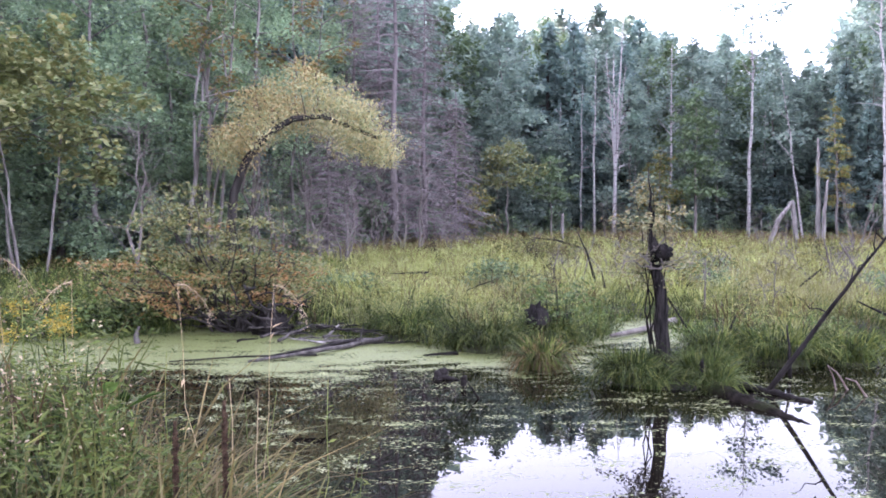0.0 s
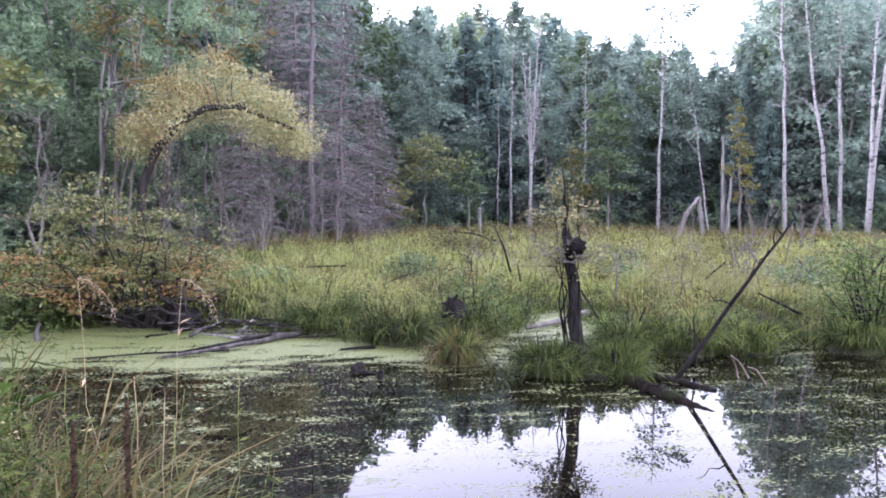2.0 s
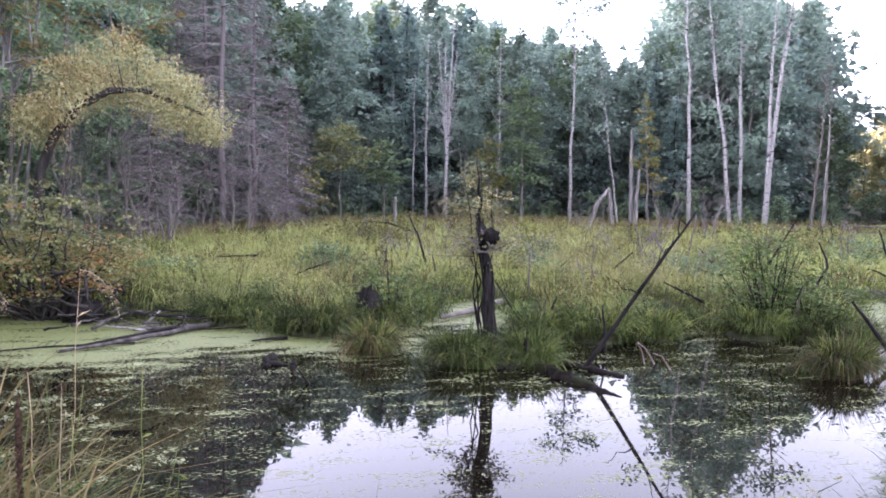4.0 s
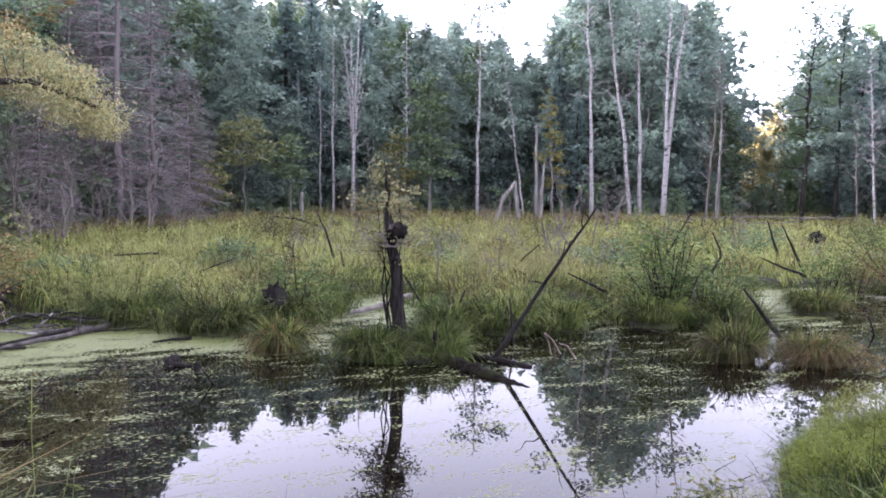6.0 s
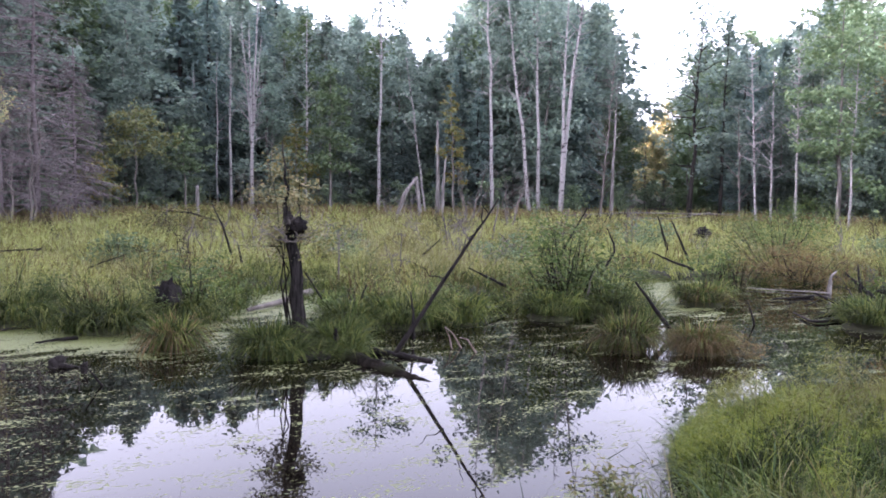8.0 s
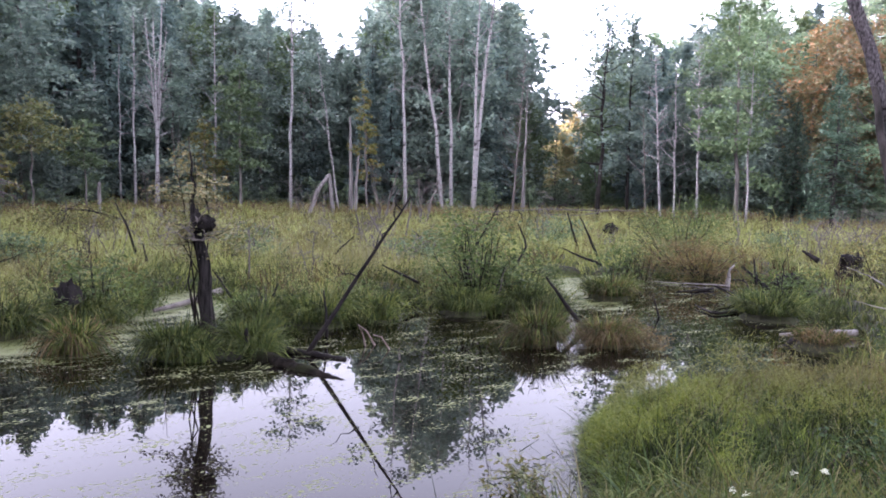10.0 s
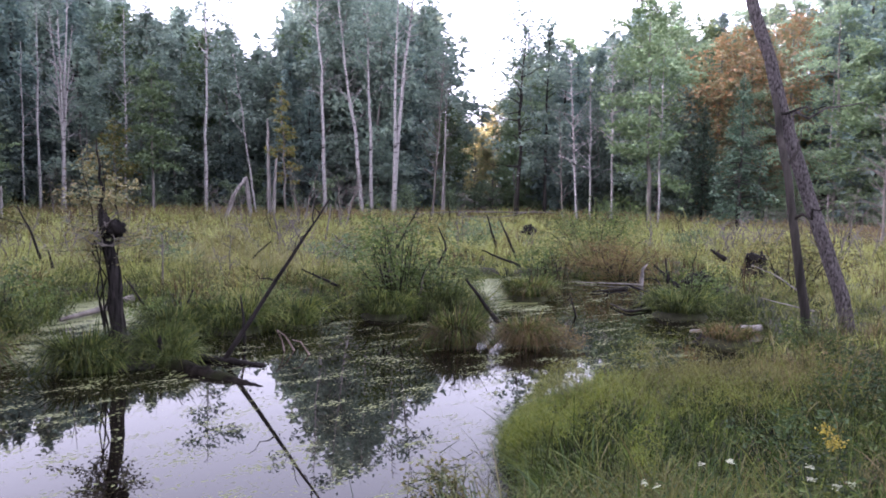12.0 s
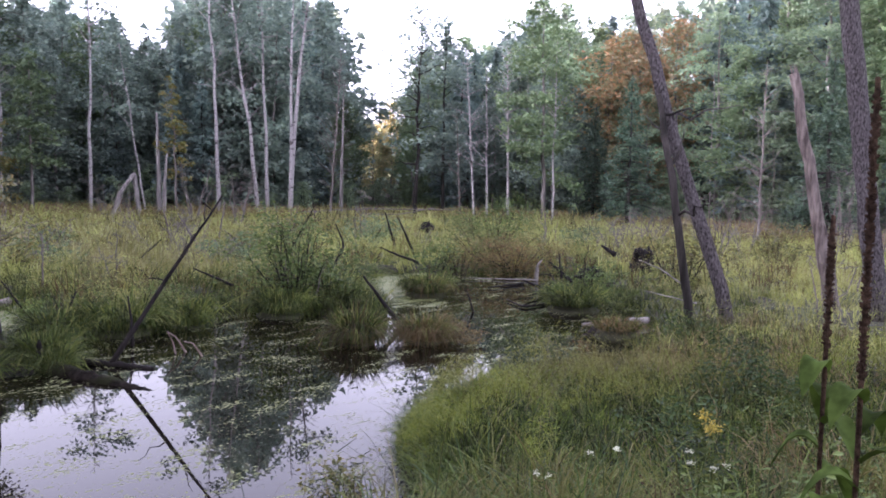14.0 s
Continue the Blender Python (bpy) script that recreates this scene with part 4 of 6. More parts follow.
for a, d, h, w in ((-23.6, 26, 10.5, 2.7), (-20.2, 28, 12.0, 3.0), (-25.5, 29, 12.5, 3.0), (-13.2, 30, 12.5, 2.8), (-16.8, 30, 13.0, 2.8), (-29.5, 28, 12.0, 2.8), (-9.6, 34, 13.5, 2.6)):
    small_tree("forest_tree", "tall maple with level dark green leaf sprays", a, d, h, w, LEAF_MAPLE, leaf_n=9500, clear=0.06, leaf=0.13, limbs=30)
small_tree("sapling", "small yellow-green tree at the meadow's edge", 4.55, 43, 5.4, 1.7, LEAF_LIME, leaf_n=1500, clear=0.58, leaf=0.17, limbs=16)
small_tree("sapling", "small green tree at the meadow's edge", 7.75, 44, 4.6, 1.4, LEAF_GREEN, leaf_n=1100, clear=0.5, leaf=0.17, limbs=14)
small_tree("sapling", "low sapling with yellowish leaves", 2.4, 41, 2.8, 1.3, LEAF_OLIVE, leaf_n=700, clear=0.4, leaf=0.15, limbs=12)
small_tree("poplar_tree", "light green young poplar before the dark wood", 17.5, 46, 8.2, 1.7, LEAF_GREEN, leaf_n=2600, clear=0.3, leaf=0.2, limbs=22)
small_tree("poplar_tree", "light green young tree before the dark wood", 15.2, 46, 5.0, 1.4, LEAF_OLIVE, leaf_n=1000, clear=0.2, leaf=0.18, limbs=16)
small_tree("sapling", "narrow sapling with rusty brown leaves", 26.3, 45, 7.2, 0.85, LEAF_OLIVE, leaf_n=900, clear=0.3, leaf=0.17, limbs=16)
small_tree("poplar_tree", "dark loose-crowned poplar against the sky", 42.6, 50, 13.5, 2.7, LEAF_DARK, leaf_n=1300, clear=0.25, leaf=0.3, limbs=26, lean=0.04, gap=2.5, bark=BARK_DARK)
small_tree("poplar_tree", "dark loose-crowned poplar against the sky", 44.6, 52, 12.0, 2.4, LEAF_DARK, leaf_n=1900, clear=0.2, leaf=0.3, limbs=24, bark=BARK_DARK)
small_tree("poplar_tree", "tall pale green poplar at the forest edge", 51.8, 44, 12.0, 2.4, LEAF_GREEN, leaf_n=4200, clear=0.22, leaf=0.22, limbs=30)
for a, d, h in ((57.6, 41, 7.6), (55.2, 45, 6.5), (70.2, 34, 7.0)):
    x, y = polar(a, d)
    tk, cr = conifer(rng, h, h * 0.26, 9000, 0.17)
    tree("spruce", "dark blue-green spruce with level boughs", "conifer", (tk, cr), (BARK_DARK, leaf_material("spruce_needles", [(0.042, 0.075, 0.052), (0.056, 0.094, 0.06), (0.07, 0.11, 0.068)], 0.2)), x, y)
# the low sun's warmth on these crowns is put into orange leaf colour
for a, d, h in ((55.9, 54, 11.6), (58.2, 55, 11.8), (60.4, 54, 12.0)):
    x, y = polar(a, d)
    plant_model("maple", x, y, h, rng.uniform(0, 360), 1.0, "orange maples")


def bare_shrub(az, d, height, stems, spread_, label="grey leafless shrub at the meadow's edge", mat=TWIG_GREY, limbs=30):
    x, y = polar(az, d)
    ob = root_at("bare_shrub", x, y, on_ground(x, y), label, "shrub", "bare grey shrubs")
    g = Geo()
    for s in range(stems):
        a = rng.uniform(0, 2 * np.pi)
        e = np.array([np.cos(a) * spread_ * rng.uniform(0.2, 1), np.sin(a) * spread_ * rng.uniform(0.2, 1), height * rng.uniform(0.6, 1)])
        st = bent(rng, (np.cos(a) * 0.1, np.sin(a) * 0.1, -0.2), e, 7, 0.03)
        tube(g, st, np.linspace(0.011 * height + 0.004, 0.006, 7), 5)
        for _ in range(limbs // stems):
            t = rng.uniform(0.25, 1)
            c = np.array([np.interp(t, np.linspace(0, 1, 7), st[:, i]) for i in range(3)])
            l2 = height * rng.uniform(0.12, 0.35)
            d2 = rng.normal(0, 1, 3) * [1, 1, 0.5] + [0, 0, 0.6]
            e2 = c + d2 / np.linalg.norm(d2) * l2
            tube(g, bent(rng, c, e2, 4, 0.06), np.linspace(0.003 + 0.002 * height, 0.004, 4), 3, cap=False)
            for _ in range(3):
                c3 = c + (e2 - c) * rng.uniform(0.4, 1)
                tube(g, np.array([c3, c3 + rng.normal(0, 0.4, 3) * l2]), (0.007, 0.004), 3, cap=False)
    part("stem_clump", g, mat, ob, smooth=False)
    return ob


for a, d, h, s, w in ((-11.5, 24, 3.8, 3, 0.7), (-9.0, 26, 4.2, 5, 1.4), (-6.8, 26, 3.6, 5, 1.4), (-4.4, 33, 4.4, 4, 0.9), (-1.9, 33, 5.2, 2, 0.7), (-2.9, 32, 4.0, 3, 0.9), (-0.5, 36, 4.2, 2, 0.8), (-21.4, 22, 4.4, 2, 0.5), (1.6, 40, 3.6, 2, 0.9), (11.6, 46, 2.4, 4, 1.0), (27.4, 40, 3.2, 6, 1.2), (30.2, 36, 3.0, 6, 1.4), (22.0, 38, 2.0, 6, 1.2), (63.6, 24, 2.2, 8, 1.3), (65.4, 26, 1.8, 6, 1.2), (71.0, 28, 3.0, 5, 1.0), (-13.3, 26, 6.0, 3, 0.8)):
    bare_shrub(a, d, h, s, w)


def arched_willow():
    """Dark trunk that bends over in an arch under a dome of hanging yellow leaves."""
    x, y = polar(-14.9, 23)
    ob = root_at("arched_tree", x, y, on_ground(x, y), "bent-over tree with a dark arching trunk and hanging yellow-green leaves", "tree", turn=14.9)
    t, c = Geo(), Geo()
    arch = np.array([(-0.1, 0, -0.3), (0.0, 0, 1.2), (0.1, 0, 2.3), (0.45, 0, 3.2), (1.0, -0.3, 3.9), (1.7, -0.5, 4.35), (2.5, -0.4, 4.45), (3.4, 0.0, 4.2), (4.2, 0.0, 3.9)])
    tube(t, arch, np.linspace(0.15, 0.05, 9), 8, rng, 0.08)
    green, turned = [], []
    for _ in range(190):
        u = rng.uniform(-0.3, 4.6)
        top = np.interp(u, [-0.3, 0.3, 1.3, 2.2, 3.2, 4.5], [4.3, 4.9, 5.45, 5.85, 5.3, 4.3]) + 0.25 * math.sin(u * 7.0) * math.sin(u * 3.1 + 1)
        low = np.interp(u, [-0.3, 0.5, 1.2, 2.0, 3.0, 4.5], [3.2, 3.3, 4.3, 4.4, 3.9, 3.5]) - 0.3 * abs(math.sin(u * 5.0))
        z0 = top - (top - low) * rng.uniform(0, 0.8) ** 1.1 + rng.normal(0, 0.2)
        e = np.array([u, rng.normal(0.25, 0.7) * (0.5 + 0.5 * (top - z0)), z0])
        b0 = np.array([np.interp(np.clip(u * 0.8 + 0.6, 0.5, 4.2), arch[3:, 0], arch[3:, i]) for i in range(3)])
        if rng.uniform() < 0.22:
            tube(t, bent(rng, b0, e, 5, 0.06), np.linspace(0.02, 0.004, 5), 3, cap=False)
        k = int(rng.integers(40, 190))
        s = rng.uniform(0, 1, k) * min(max(z0 - low + 0.25, 0.15), rng.uniform(0.35, 1.15))
        w = rng.normal(0, 0.2, 2)
        pts = e + np.stack([rng.normal(0, 0.2, k) + w[0] * s, rng.normal(0, 0.2, k) + w[1] * s, -s + 0.08], -1)
        (turned if rng.uniform() < np.interp(u, [-0.3, 0.6, 2.0, 2.8], [0.3, 0.6, 0.55, 0.05]) else green).append(pts)
    sprays(c, np.concatenate(green), 0.085, rng, 0.7, 0.22, 0.9)
    part("trunk", t, BARK_DARK, ob)
    part("crown", c, LEAF_YELLOW, ob, smooth=False)
    c = Geo()
    sprays(c, np.concatenate(turned), 0.085, rng, 0.7, 0.22, 0.9)
    part("turned_crown", c, leaf_material("leaf_amber", [(0.185, 0.155, 0.066), (0.205, 0.15, 0.066), (0.165, 0.155, 0.068)], 0.4, through_tint=(0.4, 0.4, 0.35), thin=True), ob, "orange-yellow turning leaves", smooth=False)


arched_willow()


def broken_snag(pts, r0, r1, label, mat=WOOD_BLEACHED, name="dead_snag", jag=5, rough=0.12, **more):
    """A standing dead trunk with a splintered top."""
    p = np.array(pts, float)
    ob = root_at(name, *p[0], label, "dead tree", **more)
    g, q = Geo(), p - p[0]
    n = 14
    t = np.linspace(0, 1, n)
    line = np.stack([np.interp(t, np.linspace(0, 1, len(q)), q[:, i]) for i in range(3)], -1) + rng.normal(0, r0 * 0.10, (n, 3))
    line[0] = q[0] - [0, 0, 0.3]
    tube(g, line, np.linspace(r0, r1, n), 20, rng, rough * 0.5, flute=0.14)
    up = (q[-1] - q[-2]) / np.linalg.norm(q[-1] - q[-2])
    for k in range(jag):
        a = k * 2 * np.pi / jag
        c = line[-1] + np.array([np.cos(a), np.sin(a), 0]) * r1 * 0.55 - up * r1
        tube(g, np.array([c, c + up * (0.4 * r1 + min(r1, 0.09) * rng.uniform(0.8, 2.6))]), (r1 * 0.42, r1 * 0.06), 5)
    part("trunk", g, mat, ob)
    return ob, line


def at_polar(az, d, z=None):
    x, y = polar(az, d)
    return np.array([x, y, on_ground(x, y) if z is None else z])


broken_snag([at_polar(25.15, 45), at_polar(25.1, 45, 3.0), at_polar(25.0, 45, 5.5)], 0.14, 0.05, "broken bleached snag at the meadow's far edge")
broken_snag([at_polar(25.45, 44.6), at_polar(25.5, 44.6, 2.0), at_polar(25.65, 44.6, 3.4)], 0.12, 0.05, "short broken bleached snag leaning on another")
broken_snag([at_polar(22.2, 42), at_polar(22.8, 42.2, 1.5), at_polar(23.6, 42.5, 2.3)], 0.11, 0.09, "snapped pale trunk propped at a slant")
broken_snag([at_polar(23.9, 43), at_polar(23.75, 43, 1.4), at_polar(23.55, 43, 2.3)], 0.12, 0.10, "broken pale stub of a trunk")
broken_snag([at_polar(8.5, 40), at_polar(8.5, 40, 1.7)], 0.09, 0.07, "short pale stump in the meadow")

for k in range(44):
    a, d = rng.uniform(-6, 72), rng.uniform(13, 36)
    if pond_distance(*(np.array([v]) for v in polar(a, d)))[0] < 0.5:
        continue
    bare_shrub(a, d, rng.uniform(0.8, 1.5), int(rng.integers(2, 5)), rng.uniform(0.3, 0.8), "leafless dead twigs standing in the meadow grass", TWIG_GREY if k % 3 else WOOD_WET, 10)

for a, d, h, n, w in ((57.5, 24, 1.5, 6, 1.3), (59.0, 25, 1.8, 7, 1.2), (56.4, 27, 1.2, 5, 1.0), (26.9, 20.5, 1.0, 6, 1.2), (25.3, 23.5, 1.2, 6, 1.3), (28.1, 17.5, 0.9, 4, 0.9), (17.0, 19.0, 1.0, 5, 1.0), (12.0, 22.0, 1.1, 5, 1.1)):
    bare_shrub(a, d, h, n, w, "tangle of grey dead brush in the meadow", TWIG_GREY, 34)
# ---- standing and fallen dead wood ----
def branch(points, radius, mat=TWIG_GREY, twigs=0):
    """One dead branch or pole, tapered and crooked, with side twigs."""
    p = np.array(points, float)
    names = {"wood_wet": ("dark wet dead branch standing out of the sedge", "dead branch"), "wood_bleached": ("pale bleached dead branch", "dead branch"),
             "twig_grey": ("grey weathered fallen branch", "dead branch"), "wood_grey": ("grey weathered log in the duckweed", "dead branch"), "root_wood": ("pale reddish stripped root above the water", "root")}
    label, category = names[mat.name]
    level = np.ptp(p[:, 2]) < 0.08
    if level and mat.name == "wood_wet":
        label = "dark wet log lying in the weed"
    ob = root_at("dead_branch" if category != "root" else "bare_root", *p[0], label, category, "dead branches round the pond")
    q = p - p[0]
    n = 9
    s = np.concatenate([[0], np.cumsum(np.linalg.norm(np.diff(q, axis=0), axis=1))])
    length = s[-1]
    t = np.linspace(0, length, n)
    line = np.stack([np.interp(t, s, q[:, i]) for i in range(3)], -1)
    w = rng.normal(0, 0.0022 * length if length > 1.5 else 0.005 * length, (n, 3))
    w[0] = w[-1] = 0
    line += w
    if not level:
        line[0] -= (line[1] - line[0]) * 0.4
    g = Geo()
    tube(g, line, np.linspace(radius, radius * 0.35, n) if not level else np.linspace(radius * 0.4, radius, n), 8, rng, 0.08, flute=0.1)
    stem = part("stem", g, mat, ob)
    if twigs:
        for _ in range(twigs):
            tg = Geo()
            u = rng.uniform(0.35, 0.95)
            c = np.array([np.interp(u * length, t, line[:, i]) for i in range(3)])
            d = (line[-1] - line[0]) / length * 0.7 + rng.normal(0, 0.6, 3)
            l2 = length * rng.uniform(0.08, 0.22)
            e = c + d / np.linalg.norm(d) * l2
            if level:
                e[2] = abs(e[2]) * 0.5 + 0.02
            tube(tg, bent(rng, c, e, 5, 0.06), np.linspace(radius * 0.30, radius * 0.08, 5), 5)
            part("twig", tg, mat, stem)
    return ob


branch([(3.64, 8.89, 0.00), (4.24, 8.69, 0.97), (4.78, 8.43, 1.92)], 0.034, WOOD_WET, 5)
branch([(4.30, 9.80, 0.00), (4.31, 9.87, 0.33), (4.29, 9.90, 0.62)], 0.026, WOOD_WET)
branch([(4.05, 11.41, 0.15), (4.21, 11.42, 0.53)], 0.030, WOOD_WET)
branch([(3.91, 10.92, 0.15), (4.02, 10.95, 0.35)], 0.025, WOOD_WET)
branch([(8.28, 12.53, 0.15), (8.39, 12.53, 0.70), (8.82, 12.26, 1.68)], 0.030, WOOD_WET, 3)
branch([(9.09, 12.39, 0.15), (9.46, 12.19, 0.90), (9.33, 12.32, 1.31)], 0.033, WOOD_WET, 2)
branch([(7.12, 12.29, 0.30), (6.59, 12.65, 0.59)], 0.030, WOOD_WET, 1)
branch([(7.76, 8.71, 0.10), (7.61, 8.93, 0.42), (7.43, 9.10, 0.74)], 0.041, WOOD_WET)
branch([(13.52, 14.58, 0.30), (13.20, 14.95, 1.29)], 0.042, WOOD_WET)
branch([(14.95, 17.03, 0.40), (14.77, 17.27, 1.29)], 0.040, WOOD_WET)
branch([(12.17, 13.08, 0.35), (11.59, 13.69, 0.67)], 0.032, WOOD_WET)
branch([(7.43, 16.66, 0.40), (7.89, 16.52, 0.83)], 0.032, WOOD_WET, 2)
branch([(10.03, 16.74, 0.40), (9.71, 17.00, 0.86)], 0.030, WOOD_WET)
branch([(3.44, 17.99, 0.40), (3.27, 18.08, 1.02), (3.05, 18.14, 1.52)], 0.032, WOOD_WET, 2)
branch([(5.25, 30.27, 0.50), (4.30, 30.48, 0.81), (3.41, 30.61, 0.89)], 0.054, WOOD_WET)
branch([(3.37, 16.57, 0.40), (3.31, 16.65, 0.74)], 0.030, WOOD_WET)
branch([(0.41, 15.87, 0.40), (1.07, 15.90, 0.65)], 0.020, WOOD_WET, 2)
branch([(-1.26, 18.86, 0.50), (-0.34, 18.95, 0.53)], 0.027, WOOD_WET, 2)
branch([(3.75, 12.11, 0.20), (3.46, 12.26, 0.69)], 0.022, WOOD_WET)
branch([(10.11, 19.28, 0.40), (9.72, 19.55, 1.21)], 0.031, TWIG_GREY, 4)
branch([(11.18, 20.11, 0.40), (11.36, 20.08, 1.51)], 0.033, TWIG_GREY, 4)
branch([(10.31, 21.22, 0.40), (10.17, 21.36, 1.30)], 0.033, TWIG_GREY, 4)
branch([(4.65, 14.13, 0.30), (4.67, 14.18, 1.14)], 0.019, TWIG_GREY, 1)
branch([(11.37, 6.10, 0.60), (11.26, 6.48, 0.85), (11.10, 6.79, 0.98)], 0.015, WOOD_BLEACHED, 1)
branch([(10.23, 5.35, 0.55), (10.00, 5.96, 0.66)], 0.013, WOOD_BLEACHED)
branch([(12.50, 9.60, 0.05), (12.25, 10.07, 0.25)], 0.050, WOOD_WET)
branch([(13.83, 10.05, 0.10), (13.61, 10.49, 0.51)], 0.048, WOOD_WET, 3)
branch([(13.63, 10.18, 0.20), (13.66, 10.28, 0.70)], 0.030, WOOD_WET, 2)
branch([(14.37, 11.47, 0.00), (14.45, 11.51, 0.20), (14.52, 11.46, 0.36)], 0.035, TWIG_GREY)
branch([(14.00, 11.14, 0.0), (14.02, 11.13, 0.22), (13.97, 11.12, 0.36), (14.08, 11.06, 0.47)], 0.042, WOOD_BLEACHED)
branch([(15.52, 10.12, 0.60), (15.43, 10.43, 0.79)], 0.066, WOOD_WET)
branch([(9.68, 9.00, 0.00), (9.68, 9.14, 0.35)], 0.019, WOOD_WET)
branch([(20.30, 51.96, 0.50), (22.24, 51.24, 1.49)], 0.070, TWIG_GREY)
branch([(12.83, 12.29, 0.03), (13.4, 11.75, 0.03), (13.96, 11.09, 0.03)], 0.016, WOOD_BLEACHED)
branch([(12.09, 10.84, 0.03), (13.28, 10.92, 0.03)], 0.029, WOOD_WET)
branch([(11.13, 9.52, 0.03), (10.64, 8.73, 0.03), (11.34, 8.69, 0.03)], 0.031, WOOD_WET)
branch([(9.79, 6.89, 0.08), (10.36, 6.67, 0.08), (10.96, 6.50, 0.08)], 0.051, WOOD_BLEACHED)
branch([(2.65, 12.51, 0.06), (3.32, 13.13, 0.06), (4.12, 14.11, 0.06)], 0.072, TWIG_GREY)
branch([(22.19, 27.43, 0.75), (22.84, 26.10, 0.75), (31.40, 32.54, 0.75)], 0.035, TWIG_GREY)
branch([(20.01, 29.38, 0.75), (26.49, 32.61, 0.75), (30.98, 30.52, 0.75)], 0.035, TWIG_GREY)
branch([(31.30, 30.76, 0.80), (51.01, 42.82, 0.80)], 0.035, TWIG_GREY)
branch([(-2.57, 10.46, 0.05), (-1.79, 11.20, 0.05), (-0.83, 12.42, 0.05)], 0.046, WOOD_GREY, 2)
branch([(-2.41, 10.78, 0.05), (-1.26, 12.26, 0.05)], 0.031, WOOD_WET, 2)
branch([(-1.92, 12.06, 0.04), (-1.08, 12.21, 0.04)], 0.043, WOOD_GREY)
branch([(-2.46, 12.36, 0.05), (-1.77, 11.90, 0.05)], 0.022, WOOD_BLEACHED)
branch([(-3.65, 10.56, 0.03), (-2.75, 10.88, 0.03), (-1.76, 11.05, 0.03)], 0.020, WOOD_WET, 3)
branch([(-1.75, 13.38, 0.15), (-1.42, 13.86, 0.15), (-0.85, 14.22, 0.15)], 0.033, WOOD_BLEACHED)
branch([(-3.24, 13.21, 0.08), (-2.51, 13.34, 0.08), (-1.78, 13.59, 0.08)], 0.038, WOOD_WET)
branch([(-3.23, 13.59, 0.10), (-2.09, 13.08, 0.10)], 0.040, WOOD_GREY)
branch([(-1.05, 11.91, 0.04), (-0.29, 12.11, 0.04)], 0.025, WOOD_WET)
branch([(-0.27, 11.01, 0.03), (0.21, 11.18, 0.03)], 0.031, WOOD_WET)
branch([(-1.85, 12.44, 0.02), (-1.63, 12.47, 0.24)], 0.027, WOOD_BLEACHED)
branch([(0.39, 8.62, 0.00), (0.23, 8.63, 0.24)], 0.013, WOOD_WET)
branch([(1.82, 9.42, 0.00), (2.03, 9.44, 0.08)], 0.014, WOOD_WET)
branch([(-4.68, 12.14, 0.00), (-4.70, 12.13, 0.11), (-4.66, 12.17, 0.26)], 0.055, WOOD_GREY)
branch([(4.63, 9.05, 0.00), (4.53, 9.10, 0.19), (4.45, 9.16, 0.26)], 0.015, WOOD_ROOT, 1)
branch([(4.50, 9.05, 0.00), (4.47, 9.07, 0.16), (4.42, 9.11, 0.27)], 0.012, WOOD_ROOT)
branch([(4.67, 8.72, 0.00), (4.58, 8.77, 0.16), (4.50, 8.84, 0.18)], 0.014, WOOD_ROOT, 1)


pile = root_at("driftwood_pile", -2.0, 12.55, 0.03, "heap of grey drift sticks on the far shore", "driftwood")
for k in range(22):
    g = Geo()
    c = rng.normal(0, 1, 3) * [0.55, 0.28, 0.0] + [0, 0, abs(rng.normal(0.05, 0.06))]
    a, l2 = rng.normal(0.15, 0.5), rng.uniform(0.3, 0.8)
    e = np.array([np.cos(a) * l2, np.sin(a) * l2, rng.normal(0.02, 0.08)])
    tube(g, bent(rng, c - e / 2, c + e / 2, 6, 0.03), np.linspace(rng.uniform(0.012, 0.03), 0.008, 6), 6, rng, 0.1)
    part("stick", g, WOOD_GREY if k % 3 else WOOD_WET, pile)

# ---- the snag on its tussock ----
ISLAND = (2.62, 9.25)
snag, line = broken_snag([(2.68, 9.62, 0.0), (2.66, 9.6, 0.5), (2.58, 9.52, 1.15), (2.48, 9.45, 1.66)], 0.097, 0.062, "dark rotting tree stump with a knotty top on a tussock", WOOD_ROTTEN, "rotten_snag", 6, 0.22)
for k in range(9):  # root flare
    g = Geo()
    a = k * 0.7 + 0.2
    tube(g, bent(rng, (np.cos(a) * 0.05, np.sin(a) * 0.05, 0.36), (np.cos(a) * 0.16, np.sin(a) * 0.16, -0.1), 5, 0.04, 0.10), np.linspace(0.022, 0.042, 5), 6, rng, 0.1)
    part("root", g, WOOD_ROTTEN, snag)
g = Geo()  # thin dead leader above the break
tube(g, bent(rng, (-0.19, -0.17, 1.5), (-0.25, -0.13, 2.55), 8, 0.02), np.linspace(0.028, 0.007, 8), 6)
part("leader", g, WOOD_ROTTEN, snag)


